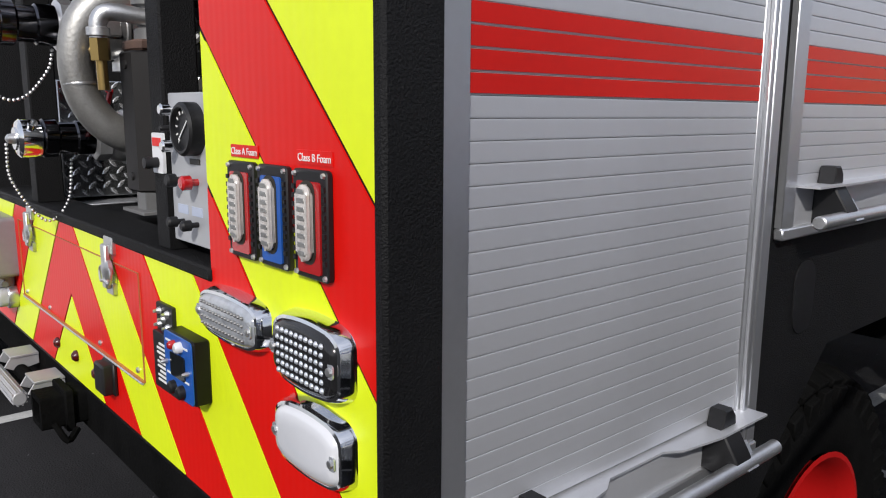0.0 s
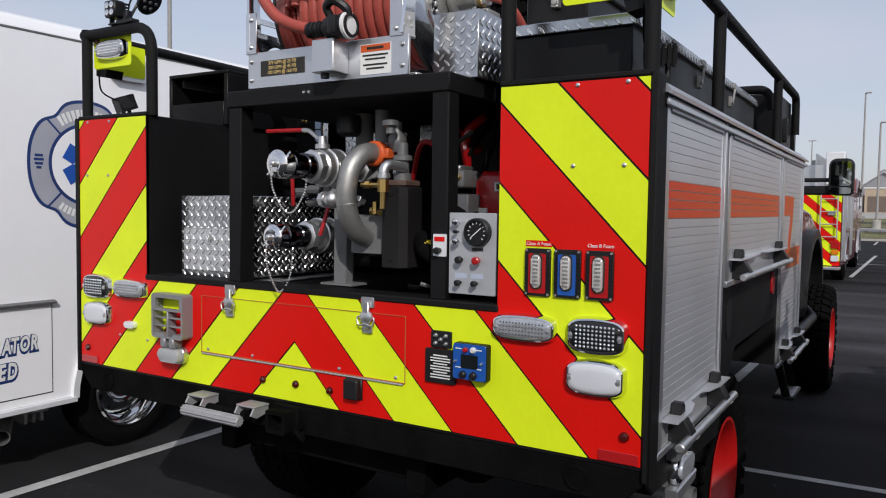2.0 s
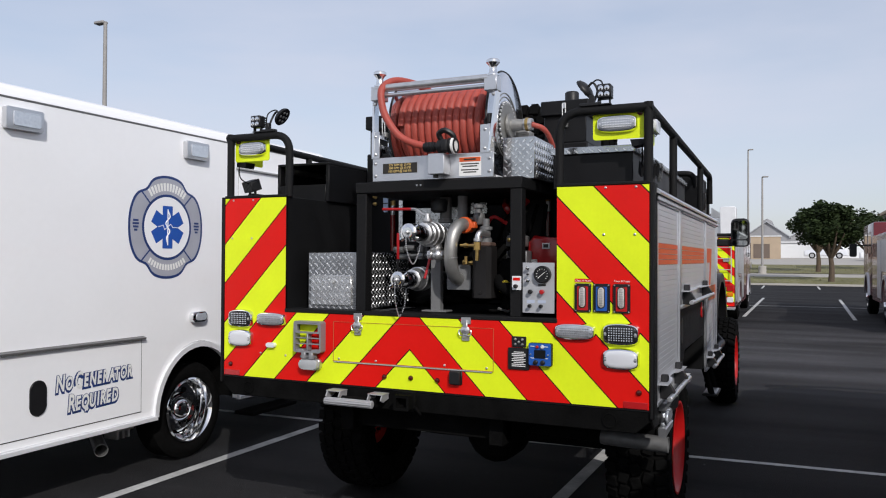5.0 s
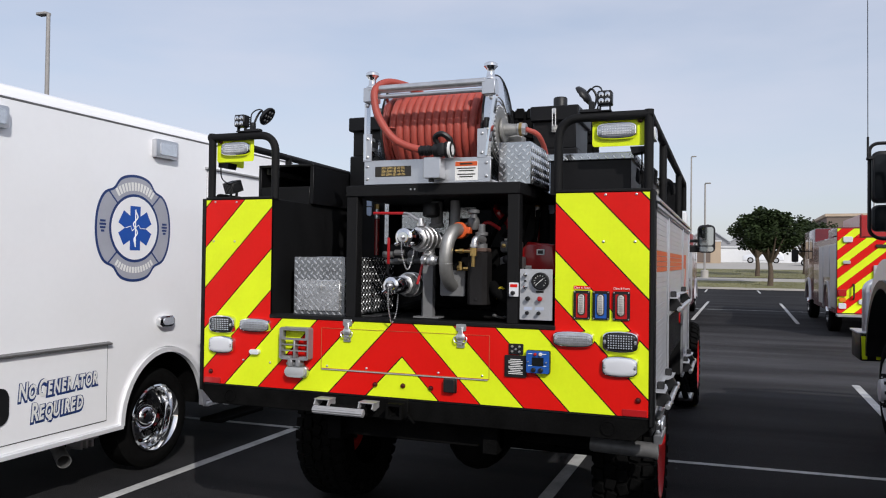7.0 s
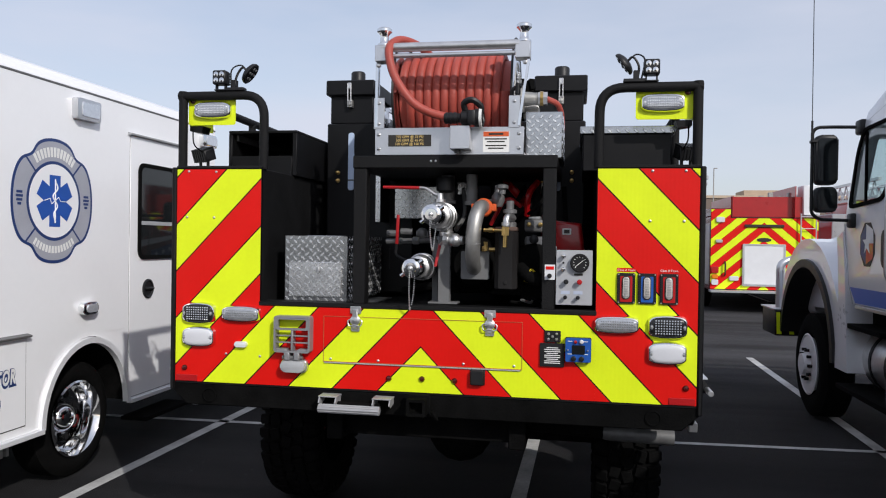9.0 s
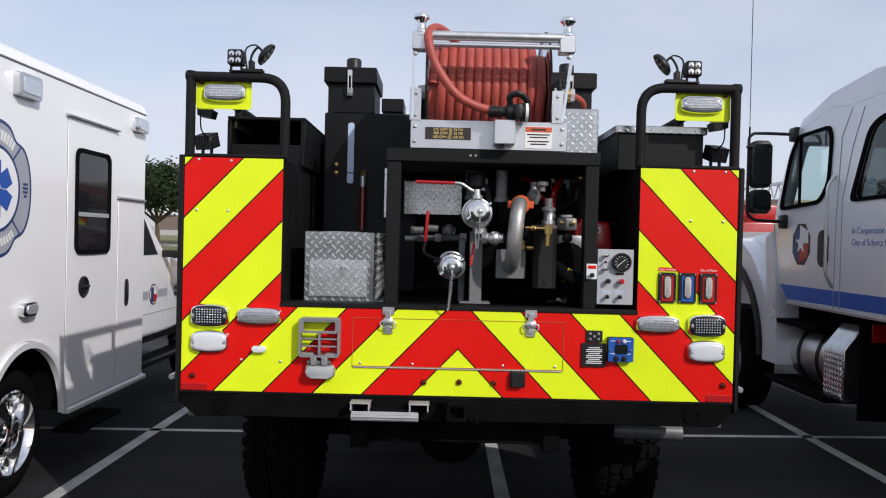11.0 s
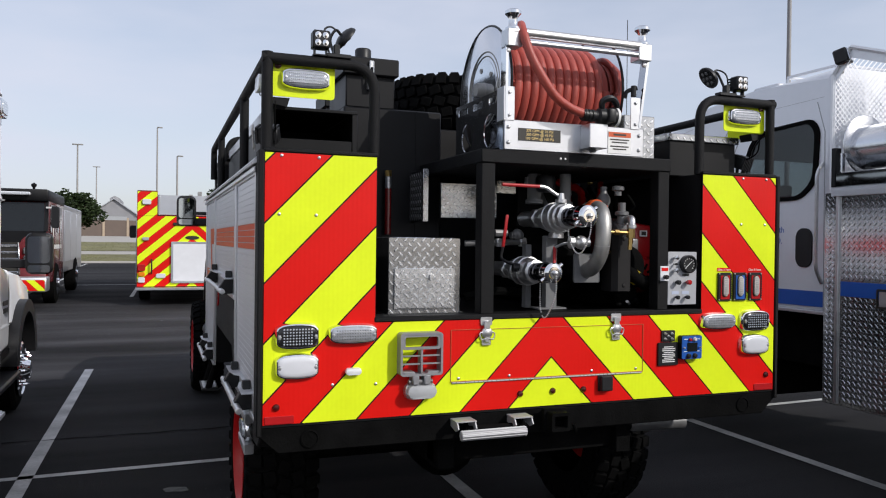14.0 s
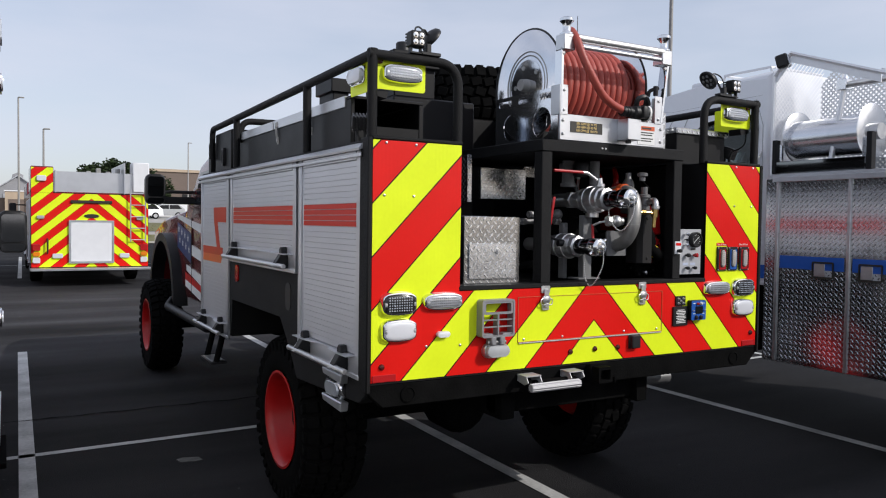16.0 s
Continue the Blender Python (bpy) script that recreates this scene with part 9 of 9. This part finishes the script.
def tree_at(x, y, h, r, seed):
    q = random.Random(seed)
    z0 = rise(y) + 0.02
    tr = thing("tree", (x, y, z0), "leafy green oak with a short trunk on the verge", "tree", "trees along the verge")
    b = B()
    hb = h * 0.34
    tube(b, bend([(x, y, z0 - 0.1), (x + 0.05, y, z0 + hb * 0.5), (x - 0.03, y, z0 + hb)], 4), lambda s: 0.20 - 0.07 * s, 10)
    tips = []
    for k in range(9):
        a = 2 * math.pi * k / 9 + q.uniform(-0.3, 0.3)
        rr = r * q.uniform(0.4, 0.75)
        end = Vector((x + rr * math.cos(a), y + rr * math.sin(a), z0 + h * q.uniform(0.6, 0.88)))
        tube(b, bend([(x, y, z0 + hb * 0.9), ((x + end.x) / 2, (y + end.y) / 2, z0 + hb + (end.z - z0 - hb) * 0.35), end], 4), lambda s: 0.11 * (1 - s) + 0.02, 6)
        tips.append(end)
    part("trunk", b, BARK, tr)
    c = B()
    blobs = []
    for k in range(52):
        a, u = q.uniform(0, 6.28), q.random() ** 0.5
        zz = q.uniform(0, 1)
        w = math.sin(math.pi * (0.15 + 0.75 * zz)) ** 0.7
        blobs.append((Vector((x + r * u * w * math.cos(a), y + r * u * w * math.sin(a), z0 + h * (0.52 + 0.43 * zz))), r * q.uniform(0.15, 0.27)))
    for p, br in blobs:
        for k in range(150):
            d = Vector((q.gauss(0, 1), q.gauss(0, 1), q.gauss(0, 0.8))).normalized() * br * q.uniform(0.55, 1.15)
            o = p + d
            n = Vector((q.gauss(0, 1), q.gauss(0, 1), q.gauss(0.5, 1))).normalized()
            _, u, v = frame_of(n)
            sz = q.uniform(0.07, 0.16)
            c.faces.new([c.verts.new(o + u * sz), c.verts.new(o + v * sz * 0.6), c.verts.new(o - u * sz), c.verts.new(o - v * sz * 0.6)])
    part("crown", c, LEAF, tr)
    return tr


for k, (x, y, h, r) in enumerate(((4.05, 50.5, 5.0, 2.05), (3.60, 61, 4.9, 2.2), (7.4, 66, 4.4, 2.3), (-7.05, 53, 4.1, 2.1), (-18.4, 56, 5.2, 2.5), (-21, 53, 6.2, 3.8), (-26, 58, 6.5, 4.0))):
    tree_at(x, y, h, r, 20 + k)


def pole_at(x, y, h, arms=(1,)):
    z0 = rise(y)
    p = thing("lamp_post", (x, y, z0), "tall grey parking lot lamp post", "lamp post", "lamp posts")
    t = B()
    tube(t, [(x, y, z0 + 0.5), (x, y, z0 + h)], lambda s: 0.09 - 0.03 * s, 10)
    part("pole", t, POLE, p)
    t = B()
    lathe(t, (x, y, z0 - 0.05), (0, 0, 1), [(0, 0.28), (0.6, 0.28), (0.64, 0.24)], 16)
    part("footing", t, CONC, p)
    for s in arms:
        t = B()
        box(t, min(x, x + s * 0.42), max(x, x + s * 0.42), y - 0.12, y + 0.12, z0 + h - 0.02, z0 + h + 0.07, 0.02)
        part("lamp_head", t, POLE, p)


for x, y, h, arms in ((-7.8, 67, 8.4, (-1, 1)), (-8.4, 97, 8.2, (-1, 1)), (-1.62, 67, 10.2, (1,)), (-0.2, 58, 7.2, (1,)), (-18.9, 14.7, 9.4, (-1,)), (17.75, 16.6, 12.0, (1,)), (16.5, 92, 9, (1,))):
    pole_at(x, y, h, arms)

# ---- far buildings and parked cars ----
zf = rise(110)
bl = thing("brown_building", (36, 112, zf), "long low brown brick building with a flat roof", "building")
t = B()
box(t, 13.5, 75, 108, 125, zf - 1, zf + 6.0, 0.05)
part("wall", t, BROWN, bl)
t = B()
box(t, 13.3, 75.2, 107.8, 125.2, zf + 6.0, zf + 6.4, 0.05)
box(t, 24, 29, 112, 118, zf + 6.4, zf + 7.4)
part("roof", t, TAN, bl)
for k in range(15):
    t = B()
    box(t, 15 + 3.9 * k, 17.4 + 3.9 * k, 107.9, 108, zf + 1.2, zf + 3.0)
    part("window", t, DGLASS, bl)
wl_ = thing("pale_wall_building", (6, 100, rise(100)), "long low white shed beyond the road", "building")
t = B()
box(t, -1.5, 40, 100, 106, rise(100) - 0.5, rise(100) + 1.9, 0.03)
part("wall", t, PALEW, wl_)
t = B()
box(t, -1.7, 40.2, 99.8, 106.2, rise(100) + 1.9, rise(100) + 2.05)
part("roof", t, PALEW, wl_)
gh = thing("gabled_sheds", (-12, 104, rise(104)), "row of grey metal gabled sheds with ridge vents", "building")
for k in range(7):
    x = -32 + 5.6 * k
    t = B()
    prism(t, [(x, rise(104) - 0.5), (x, rise(104) + 2.6), (x + 2.8, rise(104) + 4.6), (x + 5.6, rise(104) + 2.6), (x + 5.6, rise(104) - 0.5)], "y", 104, 122)
    sd = part("shed", t, SHEDM, gh)
    zr = rise(104)
    for s in (-1, 1):
        part("roof", prism(B(), [(x + 2.8, zr + 4.62), (x + 2.8 + s * 2.95, zr + 2.50), (x + 2.8 + s * 2.95, zr + 2.62), (x + 2.8, zr + 4.76)], "y", 103.7, 122.2), ALUF, sd)
    part("ridge_vent", prism(B(), [(x + 2.2, zr + 4.3), (x + 2.2, zr + 4.85), (x + 2.8, zr + 5.15), (x + 3.4, zr + 4.85), (x + 3.4, zr + 4.3)], "y", 106, 118), SHEDM, sd)
    t = B()
    box(t, x + 1.2, x + 4.4, 103.9, 104, rise(104) + 0.3, rise(104) + 2.4)
    part("door", t, GREY, sd)
fn = thing("screen_fence", (-16, 94, rise(94)), "dark brown screen fence with tan posts", "fence")
for k in range(14):
    x = -36 + 2.6 * k
    t = B()
    box(t, x, x + 2.5, 94, 94.1, rise(94), rise(94) + 1.9)
    part("fence_panel", t, BROWN, fn)
    t = B()
    box(t, x - 0.12, x + 0.12, 93.9, 94.2, rise(94), rise(94) + 2.2)
    part("post", t, TAN, fn)
t = B()
box(t, -2.6, 0.6, 93, 95, rise(94), rise(94) + 2.6)
tb_ = part("transformer_hut", t, TAN)
part("door", box(B(), -2.3, -0.55, 92.95, 93.0, rise(94) + 0.1, rise(94) + 1.75), BROWN, tb_)
part("roof_edge", box(B(), -2.7, 0.7, 92.9, 95.1, rise(94) + 2.6, rise(94) + 2.72), PALEW, tb_)
tagged(tb_, "small tan utility hut with a brown door", "hut")


def parked_car(x, y, m, label):
    z0 = rise(y)
    c = thing("parked_car", (x, y, z0), label, "car", "cars along the far road")
    t = B()
    prism(t, [(x - 2.3, z0 + 0.3), (x - 2.3, z0 + 0.9), (x - 1.9, z0 + 1.0), (x - 1.2, z0 + 1.08), (x - 0.5, z0 + 1.6), (x + 1.5, z0 + 1.66), (x + 2.2, z0 + 1.1), (x + 2.3, z0 + 0.35)], "y", y - 0.9, y + 0.9, 0.1, 3)
    part("body", t, m, c)
    for pts in ([(x - 1.05, z0 + 1.08), (x - 0.45, z0 + 1.5), (x + 0.35, z0 + 1.54), (x + 0.35, z0 + 1.08)], [(x + 0.45, z0 + 1.08), (x + 0.45, z0 + 1.54), (x + 1.4, z0 + 1.56), (x + 1.85, z0 + 1.1)]):
        part("side_window", prism(B(), pts, "y", y - 0.912, y - 0.9), DGLASS, c)
    for dx in (-1.45, 1.4):
        t = B()
        lathe(t, (x + dx, y - 0.92, z0 + 0.36), (0, 1, 0), [(0, 0.2), (0.01, 0.36), (0.22, 0.36), (0.23, 0.2)], 24)
        w = part("wheel", t, RUBBER, c)
        t = B()
        lathe(t, (x + dx, y - 0.93, z0 + 0.36), (0, 1, 0), [(0, 0.22), (0.02, 0.2)], 18)
        part("rim", t, STEEL, w)


parked_car(5.4, 97, SILVERP, "silver estate car parked along the far road")
parked_car(10.6, 88, WHITE, "white car parked along the far road")
parked_car(13.6, 91, GREY, "grey car parked along the far road")
